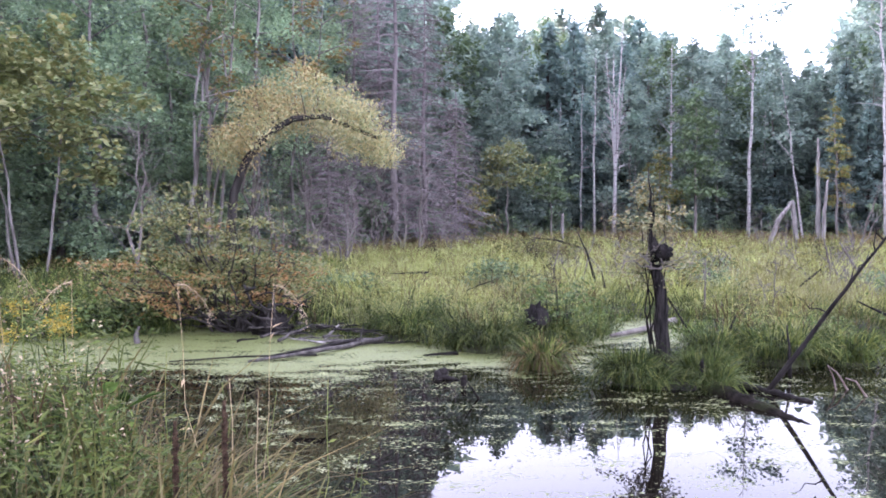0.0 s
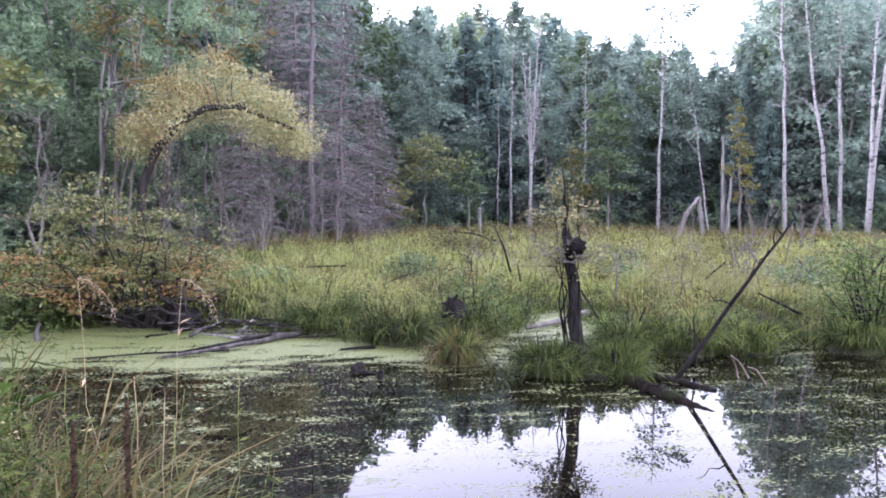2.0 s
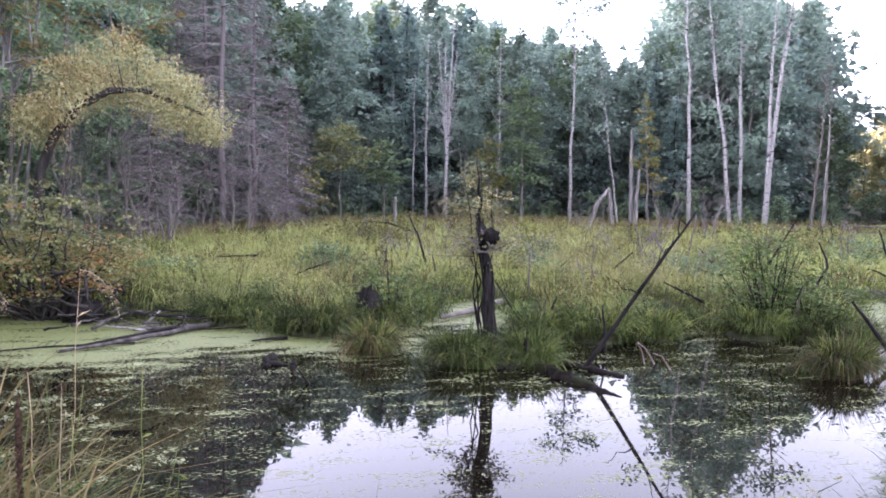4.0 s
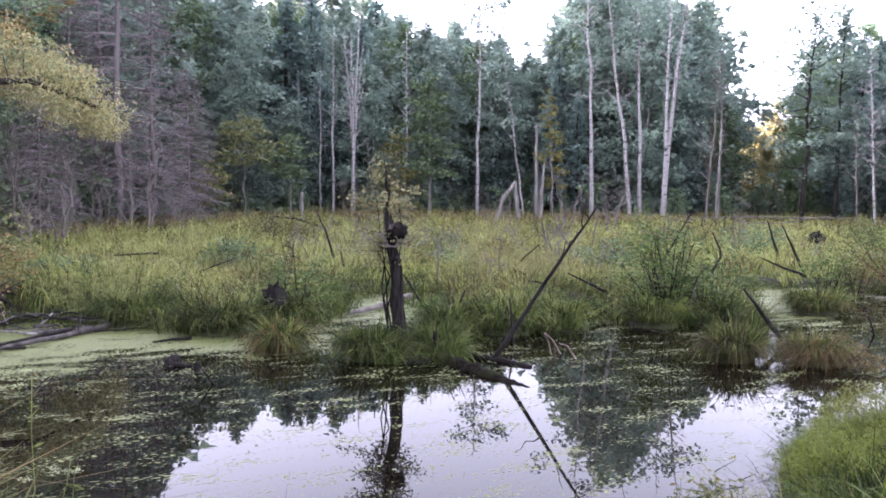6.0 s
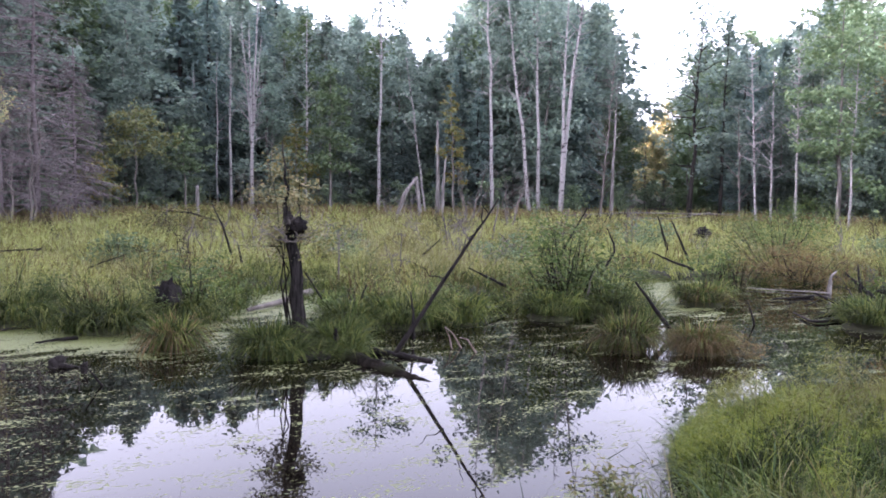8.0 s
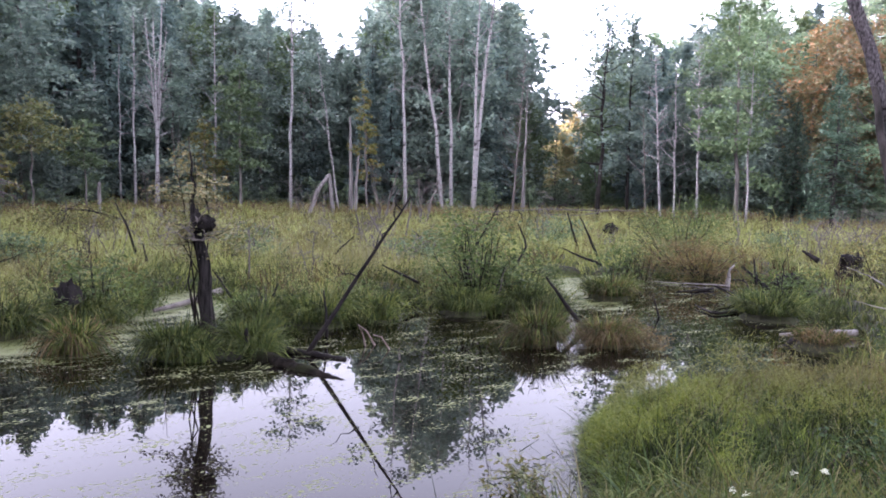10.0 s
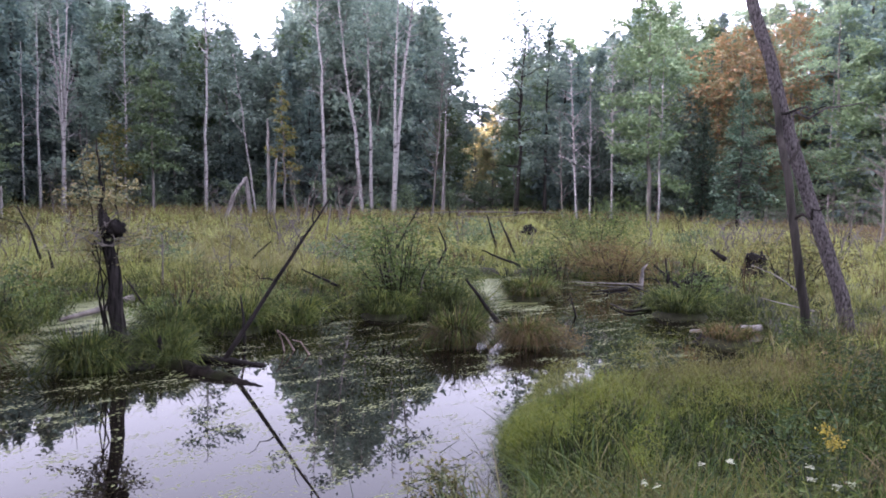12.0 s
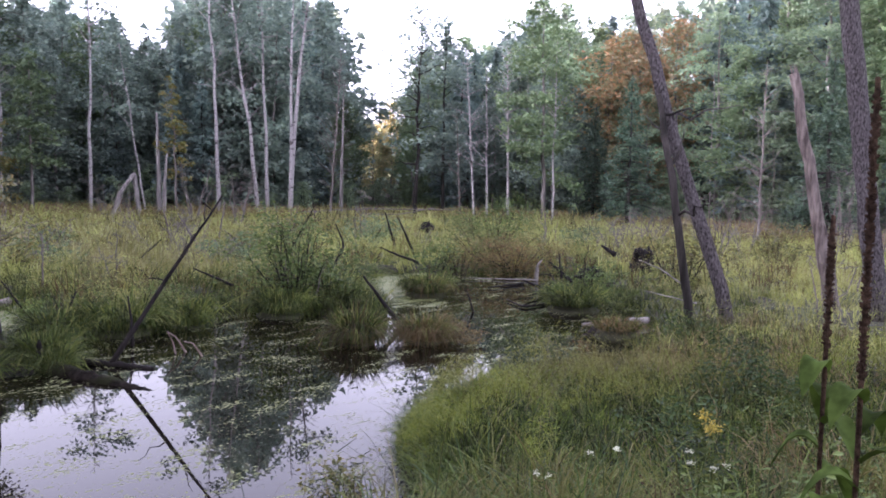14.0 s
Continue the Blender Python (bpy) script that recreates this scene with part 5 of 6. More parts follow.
def lump(rng, centre, radius, squash=1.0, grain=0.35, rings=14, sides=20):
    """A knotted, uneven lump."""
    g = Geo()
    u, v = np.meshgrid(np.linspace(0, np.pi, rings), np.arange(sides) * 2 * np.pi / sides, indexing="ij")
    p = np.stack([np.sin(u) * np.cos(v), np.sin(u) * np.sin(v), np.cos(u)], -1).reshape(-1, 3)
    k = np.array([noise.fractal(Vector(q * 4.5) + Vector(centre), 0.6, 2.0, 4) for q in p])
    p = p * (radius * np.clip(1 + 0.6 * grain * k, 0.55, 1.5))[:, None] * [1, 1, squash] + centre
    i, j = np.meshgrid(np.arange(rings - 1), np.arange(sides), indexing="ij")
    q = np.stack([i * sides + j, (i + 1) * sides + j, (i + 1) * sides + (j + 1) % sides, i * sides + (j + 1) % sides], -1).reshape(-1, 4)
    return g.add(p, q)


part("burl", lump(rng, (-0.09, -0.22, 1.55), 0.105, 0.95, 0.75), WOOD_WET, snag, "black knotty burl")
for _ in range(16):
    a, g = rng.uniform(0, 6.28), Geo()
    tube(g, bent(rng, (-0.22, -0.18, 1.5 + rng.uniform(-0.15, 0.1)), (-0.22 + np.cos(a) * 0.4, -0.18 + np.sin(a) * 0.3, 1.5 + rng.uniform(-0.15, 0.3)), 5, 0.1), np.linspace(0.010, 0.003, 5), 4, cap=False)
    part("twig", g, TWIG_GREY, snag, smooth=False)


def sapling(name, label, foot, tops, leaf_mat, n, leaf, spread_, stem_r=0.014, bark=WOOD_WET, low=0.6, squash=0.6):
    """Thin stems with small leaves about their upper ends."""
    f = np.array(foot, float)
    ob = root_at(name, *f, label, "shrub")
    g, c = Geo(), Geo()
    pts = []
    for tp in tops:
        e = np.array(tp, float) - f
        o = rng.normal(0, 0.05, 3) * [1, 1, 0]
        st = bent(rng, o - [0, 0, 0.1], e, 8, 0.025)
        tube(g, st, np.linspace(stem_r, 0.004, 8), 5)
        length = np.linalg.norm(e)
        for _ in range(9):
            u = rng.uniform(low, 1)
            b0 = np.array([np.interp(u, np.linspace(0, 1, 8), st[:, i]) for i in range(3)])
            e2 = b0 + rng.normal(0, 1, 3) * spread_ * [1, 1, 0.5] + [0, 0, spread_ * 0.3]
            tube(g, bent(rng, b0, e2, 4, 0.05), np.linspace(0.006, 0.002, 4), 3, cap=False)
            k = n // (9 * len(tops))
            v = rng.uniform(0.3, 1.05, (k, 1))
            pts.append(b0 + (e2 - b0) * v + rng.normal(0, 0.28, (k, 3)) * spread_ * [1, 1, squash])
    leaves(c, np.concatenate(pts), leaf, rng, 0.3, 0.3, 0.5)
    part("stem_clump", g, bark, ob)
    part("foliage", c, leaf_mat, ob, smooth=False)
    return ob


sapling("shrub", "thin-stemmed shrub with small olive leaves beside the rotten stump", (2.58, 9.75, 0.05), [(2.52, 9.62, 2.35), (2.36, 9.66, 2.05), (2.66, 9.55, 2.15), (2.45, 9.6, 1.9)], LEAF_YELLOW, 2600, 0.05, 0.24)


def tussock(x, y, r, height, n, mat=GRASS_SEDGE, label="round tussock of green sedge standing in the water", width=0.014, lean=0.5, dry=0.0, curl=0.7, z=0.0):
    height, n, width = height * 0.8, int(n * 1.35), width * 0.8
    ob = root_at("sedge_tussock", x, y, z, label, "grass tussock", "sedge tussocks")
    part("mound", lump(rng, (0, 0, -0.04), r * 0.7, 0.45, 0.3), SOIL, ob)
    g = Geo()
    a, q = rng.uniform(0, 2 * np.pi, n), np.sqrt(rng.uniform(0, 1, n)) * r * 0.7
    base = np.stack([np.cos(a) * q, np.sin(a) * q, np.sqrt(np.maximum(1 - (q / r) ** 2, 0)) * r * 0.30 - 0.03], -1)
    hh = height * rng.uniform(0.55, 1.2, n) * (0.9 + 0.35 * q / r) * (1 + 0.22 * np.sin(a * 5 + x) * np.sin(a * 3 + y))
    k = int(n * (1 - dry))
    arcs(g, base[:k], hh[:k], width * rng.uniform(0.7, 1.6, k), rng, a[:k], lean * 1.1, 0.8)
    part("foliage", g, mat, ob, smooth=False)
    if dry:
        g = Geo()
        arcs(g, base[k:], hh[k:] * 1.1, width, rng, a[k:], lean * 1.2, 1.0)
        part("dry_foliage", g, STRAW_BROWN, ob, "dry brown blades", smooth=False)
    return ob


tussock(2.20, 9.36, 0.28, 0.66, 1500, width=0.014, lean=0.35)
tussock(2.42, 9.12, 0.16, 0.5, 400, width=0.011, lean=0.5)
tussock(3.08, 9.36, 0.26, 0.66, 1500, SEDGE_LIGHT, "lighter green tussock beside the rotten stump", width=0.012, lean=0.35)
tussock(3.12, 9.02, 0.18, 0.55, 500, SEDGE_LIGHT, "lighter green tussock beside the rotten stump", width=0.010, lean=0.5)
mud = root_at("root_mound", 2.68, 9.22, -0.02, "dark wet mound of roots and mud under the stump", "root mound")
part("root_mass", lump(rng, (0, 0.1, -0.06), 0.42, 0.34, 0.3), WOOD_ROTTEN, mud)
tussock(1.25, 10.15, 0.30, 0.64, 1800, label="small round tussock of sedge with dry blades in the pond", dry=0.35, lean=0.35)
tussock(6.55, 8.15, 0.36, 0.66, 3000, label="golden-green tussock of sedge in the pond", dry=0.35, width=0.012, lean=0.32)
tussock(7.35, 7.7, 0.36, 0.58, 2200, GRASS_SEDGE, "rust-brown tussock of dying sedge", dry=0.6, width=0.009, lean=0.45)
tussock(10.4, 10.9, 0.55, 0.55, 1500, dry=0.2)
tussock(10.9, 11.3, 0.5, 0.5, 1000, dry=0.1)
tussock(11.2, 8.1, 0.65, 0.5, 1800, label="dark green sedge on a bog of sunken branches", width=0.012)
tussock(11.9, 8.6, 0.55, 0.5, 1200)
tussock(4.55, 10.7, 0.6, 0.65, 1600)
tussock(3.75, 10.75, 0.45, 0.6, 1300)
tussock(5.45, 10.6, 0.35, 0.75, 700, lean=0.35, width=0.016)
tussock(7.0, 10.6, 0.55, 0.6, 1500, width=0.013)
tussock(7.9, 10.35, 0.5, 0.6, 1300, width=0.013)
tussock(0.6, 11.7, 0.6, 0.6, 1500)
tussock(-0.6, 12.7, 0.6, 0.6, 1500)
tussock(1.6, 12.1, 0.5, 0.6, 1200)
tussock(9.5, 6.1, 0.42, 0.28, 700, GRASS_SEDGE, "clump of brown bog plants at the water's edge", width=0.012, dry=0.6, z=0.1)


def log(name, label, a, b, r0, r1, mat, moss=None):
    a, b = np.array(a, float), np.array(b, float)
    ob = root_at(name, *a, label, "log")
    g = Geo()
    tube(g, bent(rng, (0, 0, 0), b - a, 26, 0.006), np.linspace(r0, r1, 26) * rng.uniform(0.93, 1.07, 26), 16, rng, 0.07)
    part("bark", g, mat, ob)
    return ob


WOOD_MOSSY = bark_material("mossy_log", (0.006, 0.005, 0.004), (0.030, 0.024, 0.019), 14.0, (1, 1, 1), 0.9, 1.0, moss=(0.022, 0.026, 0.010))
log("mossy_log", "half-sunk mossy brown log by the tussock", (3.0, 9.1, 0.05), (3.55, 7.55, -0.07), 0.10, 0.065, WOOD_MOSSY)
log("sunken_log", "thin dark log beside the mossy one", (3.25, 9.45, 0.05), (3.95, 8.45, 0.0), 0.045, 0.03, WOOD_WET)
broken_snag([(2.98, 9.05, 0.0), (2.97, 9.04, 0.2), (2.95, 9.03, 0.33)], 0.055, 0.02, "small dark splintered stump", WOOD_WET, "small_stump")
broken_snag([(-0.06, 9.65, -0.02), (-0.05, 9.65, 0.05), (0.02, 9.65, 0.09)], 0.07, 0.05, "small black stub rising from the weed", WOOD_WET, "small_stump", 3)
log("sunken_log", "short dark wet wood floating by a stub", (-0.02, 9.62, 0.03), (0.20, 9.55, 0.0), 0.035, 0.012, WOOD_WET)
broken_snag([(0.24, 9.25, -0.02), (0.24, 9.25, 0.05), (0.25, 9.25, 0.11)], 0.035, 0.03, "small black stub rising from the weed", WOOD_WET, "small_stump", 3)
tree_root = root_at("root_wad", 1.42, 12.0, 0.1, "black upturned root mass in the sedge", "root wad")
part("root_mass", lump(rng, (0, 0, 0.25), 0.17, 1.4, 0.8), WOOD_WET, tree_root)
broken_snag([(16.1, 9.75, 0.2), (16.1, 9.75, 0.4), (16.12, 9.75, 0.72)], 0.26, 0.2, "black burnt-looking stump at the water's edge", WOOD_WET, "stump", 5, 0.2)
root2 = root_at("root_wad", 15.0, 10.4, 0.1, "dark tangle of roots at the water's edge", "root wad")
part("root_mass", lump(rng, (0, 0, 0.02), 0.30, 0.6, 0.8), WOOD_WET, root2)
root3 = root_at("root_wad", 9.7, 6.35, 0.05, "brown bog hummock of roots and dead leaves", "root wad")
part("root_mass", lump(rng, (0, 0, -0.04), 0.32, 0.45, 0.4), WOOD_ROTTEN, root3)
root4 = root_at("root_wad", 19.4, 20.4, 0.45, "round black root ball in the meadow", "root wad")
part("root_mass", lump(rng, (0, 0, 0.12), 0.24, 0.8, 0.8), WOOD_WET, root4)


brush = root_at("brush_heap", 13.0, 9.3, 0.0, "heap of black wet branches in the pond's arm", "brush heap")
for k in range(16):
    g = Geo()
    c = rng.normal(0, 1, 3) * [0.6, 0.35, 0.0] + [0, 0, 0.02]
    d = rng.normal(0, 1, 3) * [1, 1, 0.35] + [0, 0, 0.3]
    e = c + d / np.linalg.norm(d) * rng.uniform(0.5, 1.3)
    e[2] = abs(e[2])
    tube(g, bent(rng, c, e, 7, 0.05), np.linspace(rng.uniform(0.010, 0.022), 0.005, 7), 5)
    part("stick", g, WOOD_WET, brush)


# ---- bushes ----
LEAF_MID = leaf_material("leaf_mid", [(0.055, 0.09, 0.028), (0.088, 0.132, 0.038), (0.12, 0.162, 0.048)], 0.3)
def bush(name, label, x, y, width, height, mat, n=1400, leaf=0.07, stems=14, low=0.0, group="", bark=WOOD_WET, narrow=0.5, stem=0.014):
    """A rounded shrub: many stems from one foot, leaves in clumps about their ends."""
    z = max(on_ground(x, y), 0.0)
    ob = root_at(name, x, y, z, label, "bush", group)
    g, c = Geo(), Geo()
    pts = []
    for _ in range(stems):
        a, q = rng.uniform(0, 2 * np.pi), rng.uniform(0.15, 1) ** 0.7
        e = np.array([np.cos(a) * q * width / 2, np.sin(a) * q * width / 2, height * (1.0 - 0.45 * q * q) * rng.uniform(0.75, 1.08)])
        st = bent(rng, (np.cos(a) * 0.08, np.sin(a) * 0.08, -0.1), e, 6, 0.05)
        tube(g, st[[0, 2, 4, 5]], np.linspace(stem, stem * 0.3, 4) * min(1.0, height / 1.2), 4)
        for _ in range(4):
            u = rng.uniform(0.2 + low * 0.5, 1)
            b0 = np.array([np.interp(u, np.linspace(0, 1, 6), st[:, i]) for i in range(3)])
            e2 = b0 + rng.normal(0, 1, 3) * [0.16 * width, 0.16 * width, 0.10 * height] + [0, 0, 0.05 * height]
            tube(g, np.array([b0, e2]), (0.005, 0.002), 3, cap=False)
            k = max(2, n // (stems * 4))
            pts.append(e2 + rng.normal(0, 1, (k, 3)) * [0.085 * width, 0.085 * width, 0.085 * height])
    p = np.concatenate(pts)
    p[:, 2] = np.maximum(p[:, 2], 0.03)
    leaves(c, p, leaf, rng, 0.3, 0.2, narrow)
    part("stem_clump", g, bark, ob)
    part("foliage", c, mat, ob, smooth=False)
    return ob


bush("bog_herb", "rust-brown leafy bog plant on a dying tussock", 7.45, 7.6, 0.7, 0.42, LEAF_RUST, 1500, 0.028, 12, bark=STRAW_BROWN, stem=0.005)
bush("bog_herb", "rust-brown leafy bog plant beside a dying tussock", 7.75, 7.25, 0.5, 0.28, LEAF_RUST, 800, 0.028, 10, bark=STRAW_BROWN, stem=0.005)
bush("bush", "green bush among sedge on the far shore", 1.95, 12.4, 1.2, 1.0, LEAF_MID, 1600, 0.075)
bush("bush", "leafy green bush on a tussock beside the channel", 7.5, 11.0, 1.6, 1.5, LEAF_MID, 3600, 0.07, 22)
bush("bush", "dark green bush low in the sedge", 8.2, 11.0, 1.3, 0.8, LEAF_MID, 1100, 0.075)
bush("bush", "bronze and green bush beside the pond's arm", 14.6, 12.3, 2.4, 1.05, LEAF_RUST, 7500, 0.05, 18)
bush("bush", "green bush behind a bronze one", 15.3, 13.6, 2.6, 1.6, LEAF_MID, 6500, 0.06, 20)
bush("bush", "dark green bush in the meadow", 15.3, 18.8, 2.2, 0.95, LEAF_GREEN, 1500, 0.10)
bush("bush", "bush with buff seed heads", 12.6, 12.2, 0.9, 0.75, STRAW_BROWN, 900, 0.03, 12)
bush("bush", "low green bush by the pond's arm", 12.6, 12.9, 1.2, 0.8, LEAF_MID, 900, 0.08)
bush("bush", "dark low bush by black roots", 13.5, 9.2, 1.3, 0.6, LEAF_MID, 1000, 0.07)
bush("bush", "olive bush below the leaning trunks", 14.6, 8.0, 1.9, 1.25, LEAF_OLIVE, 1300, 0.075)
bush("bush", "dark green bush in the meadow", 1.2, 18.5, 1.8, 0.8, LEAF_GREEN, 1200, 0.09)
bush("bush", "dark green bush in the meadow", -2.1, 16.2, 1.3, 0.7, LEAF_GREEN, 1000, 0.09)
bush("bush", "dark green bush in the meadow", -4.3, 20.5, 2.0, 0.9, LEAF_GREEN, 1200, 0.10)
bush("bush", "bush of mixed olive leaves in the meadow", 3.2, 27.0, 3.0, 1.1, LEAF_OLIVE, 1400, 0.12)
for x, y, w, h, m in ((4.9, 17.0, 1.2, 0.7, LEAF_OLIVE), (6.3, 18.5, 1.6, 0.8, LEAF_GREEN), (9.4, 16.5, 1.5, 0.8, LEAF_GREEN), (11.0, 19.0, 1.6, 0.8, LEAF_OLIVE), (17.5, 24.0, 2.4, 1.0, LEAF_OLIVE), (22.0, 21.0, 2.4, 1.0, LEAF_OLIVE), (8.0, 24.0, 2.0, 0.9, LEAF_OLIVE), (13.0, 27.0, 2.2, 1.0, LEAF_OLIVE), (20.5, 14.5, 1.6, 0.8, LEAF_GREEN), (18.8, 11.2, 1.2, 0.8, LEAF_OLIVE), (21.0, 8.8, 1.6, 0.9, LEAF_OLIVE)):
    bush("bush", "low bush rising from the meadow grass", x, y, w, h, m, 900, 0.09, 12, group="meadow bushes")


LEAF_SHRUB = leaf_material("leaf_shrub", [(0.085, 0.10, 0.034), (0.115, 0.12, 0.042), (0.16, 0.14, 0.052)], 0.4, through_tint=(0.5, 0.55, 0.4), thin=True)
LEAF_TURNING = leaf_material("leaf_turning", [(0.17, 0.125, 0.04), (0.22, 0.115, 0.042), (0.14, 0.125, 0.04), (0.27, 0.14, 0.05)], 0.4, through_tint=(0.4, 0.4, 0.3), thin=True)


def shore_shrub():
    """The wide shrub that leans over the pond, with turning leaves on long level limbs."""
    foot = np.array([-3.45, 13.35, 0.05])
    ob = root_at("overhanging_shrub", *foot, "wide shrub with turning yellow and orange leaves leaning over the pond", "shrub")
    g, c, o = Geo(), Geo(), Geo()
    warm, cool = [], []
    for x0, x1, z0, z1, count, turned in ((-2.6, -0.9, 0.75, 1.25, 13, 0.6), (-1.5, 0.7, 1.35, 2.4, 16, 0.10), (0.5, 1.5, 0.85, 1.4, 9, 0.5)):
        for k in range(count):
            e = np.array([rng.uniform(x0, x1), rng.uniform(-0.9, 0.5), rng.uniform(z0, z1)])
            st = bent(rng, (rng.normal(0, 0.12), rng.normal(0, 0.12), -0.1), e, 8, 0.05, 0.03)
            tube(g, st, np.linspace(0.024, 0.006, 8), 6)
            for _ in range(8):
                u = rng.uniform(0.45, 1)
                b0 = np.array([np.interp(u, np.linspace(0, 1, 8), st[:, i]) for i in range(3)])
                e2 = b0 + rng.normal(0, 1, 3) * [0.30, 0.28, 0.10] + [0, 0, 0.06]
                tube(g, bent(rng, b0, e2, 4, 0.06), np.linspace(0.007, 0.002, 4), 3, cap=False)
                pts = e2 + rng.normal(0, 1, (46, 3)) * [0.15, 0.15, 0.035]
                (warm if rng.uniform() < turned else cool).append(pts)
    leaves(c, np.concatenate(cool), 0.065, rng, 0.5, 0.25, 0.6)
    leaves(o, np.concatenate(warm), 0.065, rng, 0.5, 0.25, 0.6)
    part("stem_clump", g, BARK_DARK, ob)
    part("foliage", c, LEAF_SHRUB, ob, smooth=False)
    part("turning_foliage", o, LEAF_TURNING, ob, "orange turning leaves", smooth=False)


shore_shrub()
rw = root_at("root_wad", -2.85, 13.0, 0.0, "black tangle of roots and drift branches under a shrub", "root wad")
part("soil", lump(rng, (0, 0.1, 0.12), 0.30, 0.8, 0.6), WOOD_WET, rw)
for _ in range(16):
    g = Geo()
    a = rng.uniform(0, 6.28)
    tube(g, bent(rng, rng.normal(0, 0.2, 3) + [0, -0.1, 0.5], (np.cos(a) * 0.75, np.sin(a) * 0.45 - 0.2, rng.uniform(-0.05, 0.7)), 6, 0.08), np.linspace(0.025, 0.008, 6), 5)
    part("root", g, BARK_DARK, rw)
for x, y in ((-5.3, 13.2), (-6.2, 12.8), (-4.6, 13.9)):
    bush("bush", "dark green low bush in the shade of the wood", x, y, 1.5, 0.7, LEAF_MID, 900, 0.09)

for x, y, w, h, m in ((-1.4, 13.1, 0.8, 0.55, "o"), (-0.3, 12.9, 0.7, 0.6, "m"), (0.5, 12.1, 0.7, 0.6, "o"), (1.1, 11.9, 0.6, 0.5, "m"), (2.6, 13.2, 0.8, 0.6, "m"), (3.6, 11.2, 0.7, 0.6, "m"), (4.2, 11.2, 0.8, 0.7, "m"), (4.9, 11.0, 0.7, 0.55, "o"), (5.4, 11.2, 0.7, 0.6, "m"), (-2.9, 14.4, 1.0, 0.6, "m"), (0.0, 14.2, 1.0, 0.65, "o"), (-1.2, 15.0, 1.2, 0.6, "m"), (1.8, 14.6, 1.0, 0.6, "o"), (5.0, 13.2, 0.9, 0.6, "o"), (9.2, 11.6, 0.9, 0.6, "m"), (11.4, 14.6, 1.1, 0.6, "m"), (16.2, 11.4, 1.0, 0.7, "m"), (15.6, 8.4, 1.0, 0.6, "o")):
    bush("shore_herb", "leafy herb clump in the sedge by the shore", x, y, w, h, LEAF_MID if m == "m" else LEAF_SHRUB, 480, 0.05, 9, group="shore herbs", bark=GRASS_SEDGE, narrow=0.4)

# ---- trees on the near bank ----
def near_trunk(points, r0, r1, mat, label, limbs=0, name="leaning_tree"):
    p = np.array(points, float)
    ob = root_at(name, *p[0], label, "tree", "leaning trunks on the bank")
    q = p - p[0]
    n = 16
    t = np.linspace(0, 1, n)
    line = np.stack([np.interp(t, np.linspace(0, 1, len(q)), q[:, i]) for i in range(3)], -1)
    line[1:-1] += rng.normal(0, 0.006, (n - 2, 3))
    line[0] -= [0, 0, 0.3]
    g = Geo()
    tube(g, line, np.linspace(r0, r1, n), 16, rng, 0.04, flute=0.06)
    trunk = part("trunk", g, mat, ob)
    for _ in range(limbs):
        g = Geo()
        u = rng.uniform(0.3, 1)
        c = np.array([np.interp(u, t, line[:, i]) for i in range(3)])
        d = rng.normal(0, 1, 3) * [1, 1, 0.4] + [0, 0, 0.4]
        e = c + d / np.linalg.norm(d) * rng.uniform(0.4, 1.1)
        tube(g, bent(rng, c, e, 6, 0.07), np.linspace(0.025, 0.006, 6), 5)
        part("limb", g, mat, trunk)
    return ob


BARK_PEELING = bark_material("bark_peeling", (0.035, 0.030, 0.029), (0.26, 0.235, 0.235), 44.0, (1, 1, 0.45), 0.85, 1.0, 0.32, 0.72)
BARK_BARE = bark_material("bare_stem", (0.07, 0.056, 0.05), (0.28, 0.235, 0.21), 14.0, (1, 1, 0.2), 0.8, 0.6)
near_trunk([(10.12, 5.33, 0.23), (10.03, 5.51, 1.45), (10.00, 5.67, 2.4), (10.16, 5.93, 3.05), (10.33, 6.08, 3.5)], 0.062, 0.040, BARK_DARK, "thin dark leaning trunk beside a thicker one", 3)
near_trunk([(10.86, 5.10, 0.23), (10.63, 5.55, 1.67), (10.44, 5.89, 2.78), (10.28, 6.16, 3.89), (10.14, 6.41, 4.76), (9.9, 6.9, 6.6)], 0.10, 0.072, BARK_PEELING, "leaning tree trunk with dark flaking bark on the bank", 4)
broken_snag([(13.64, 4.71, 0.24), (13.54, 5.01, 1.74), (13.37, 5.43, 4.01)], 0.125, 0.075, "barkless broken trunk standing at a lean", BARK_BARE, "dead_snag", 5, 0.05)
near_trunk([(13.45, 4.0, 0.24), (13.25, 4.25, 2.46), (13.03, 4.55, 4.99), (12.9, 4.8, 7.5)], 0.165, 0.13, BARK_PEELING, "leaning tree trunk with peeling white and dark bark", 5)


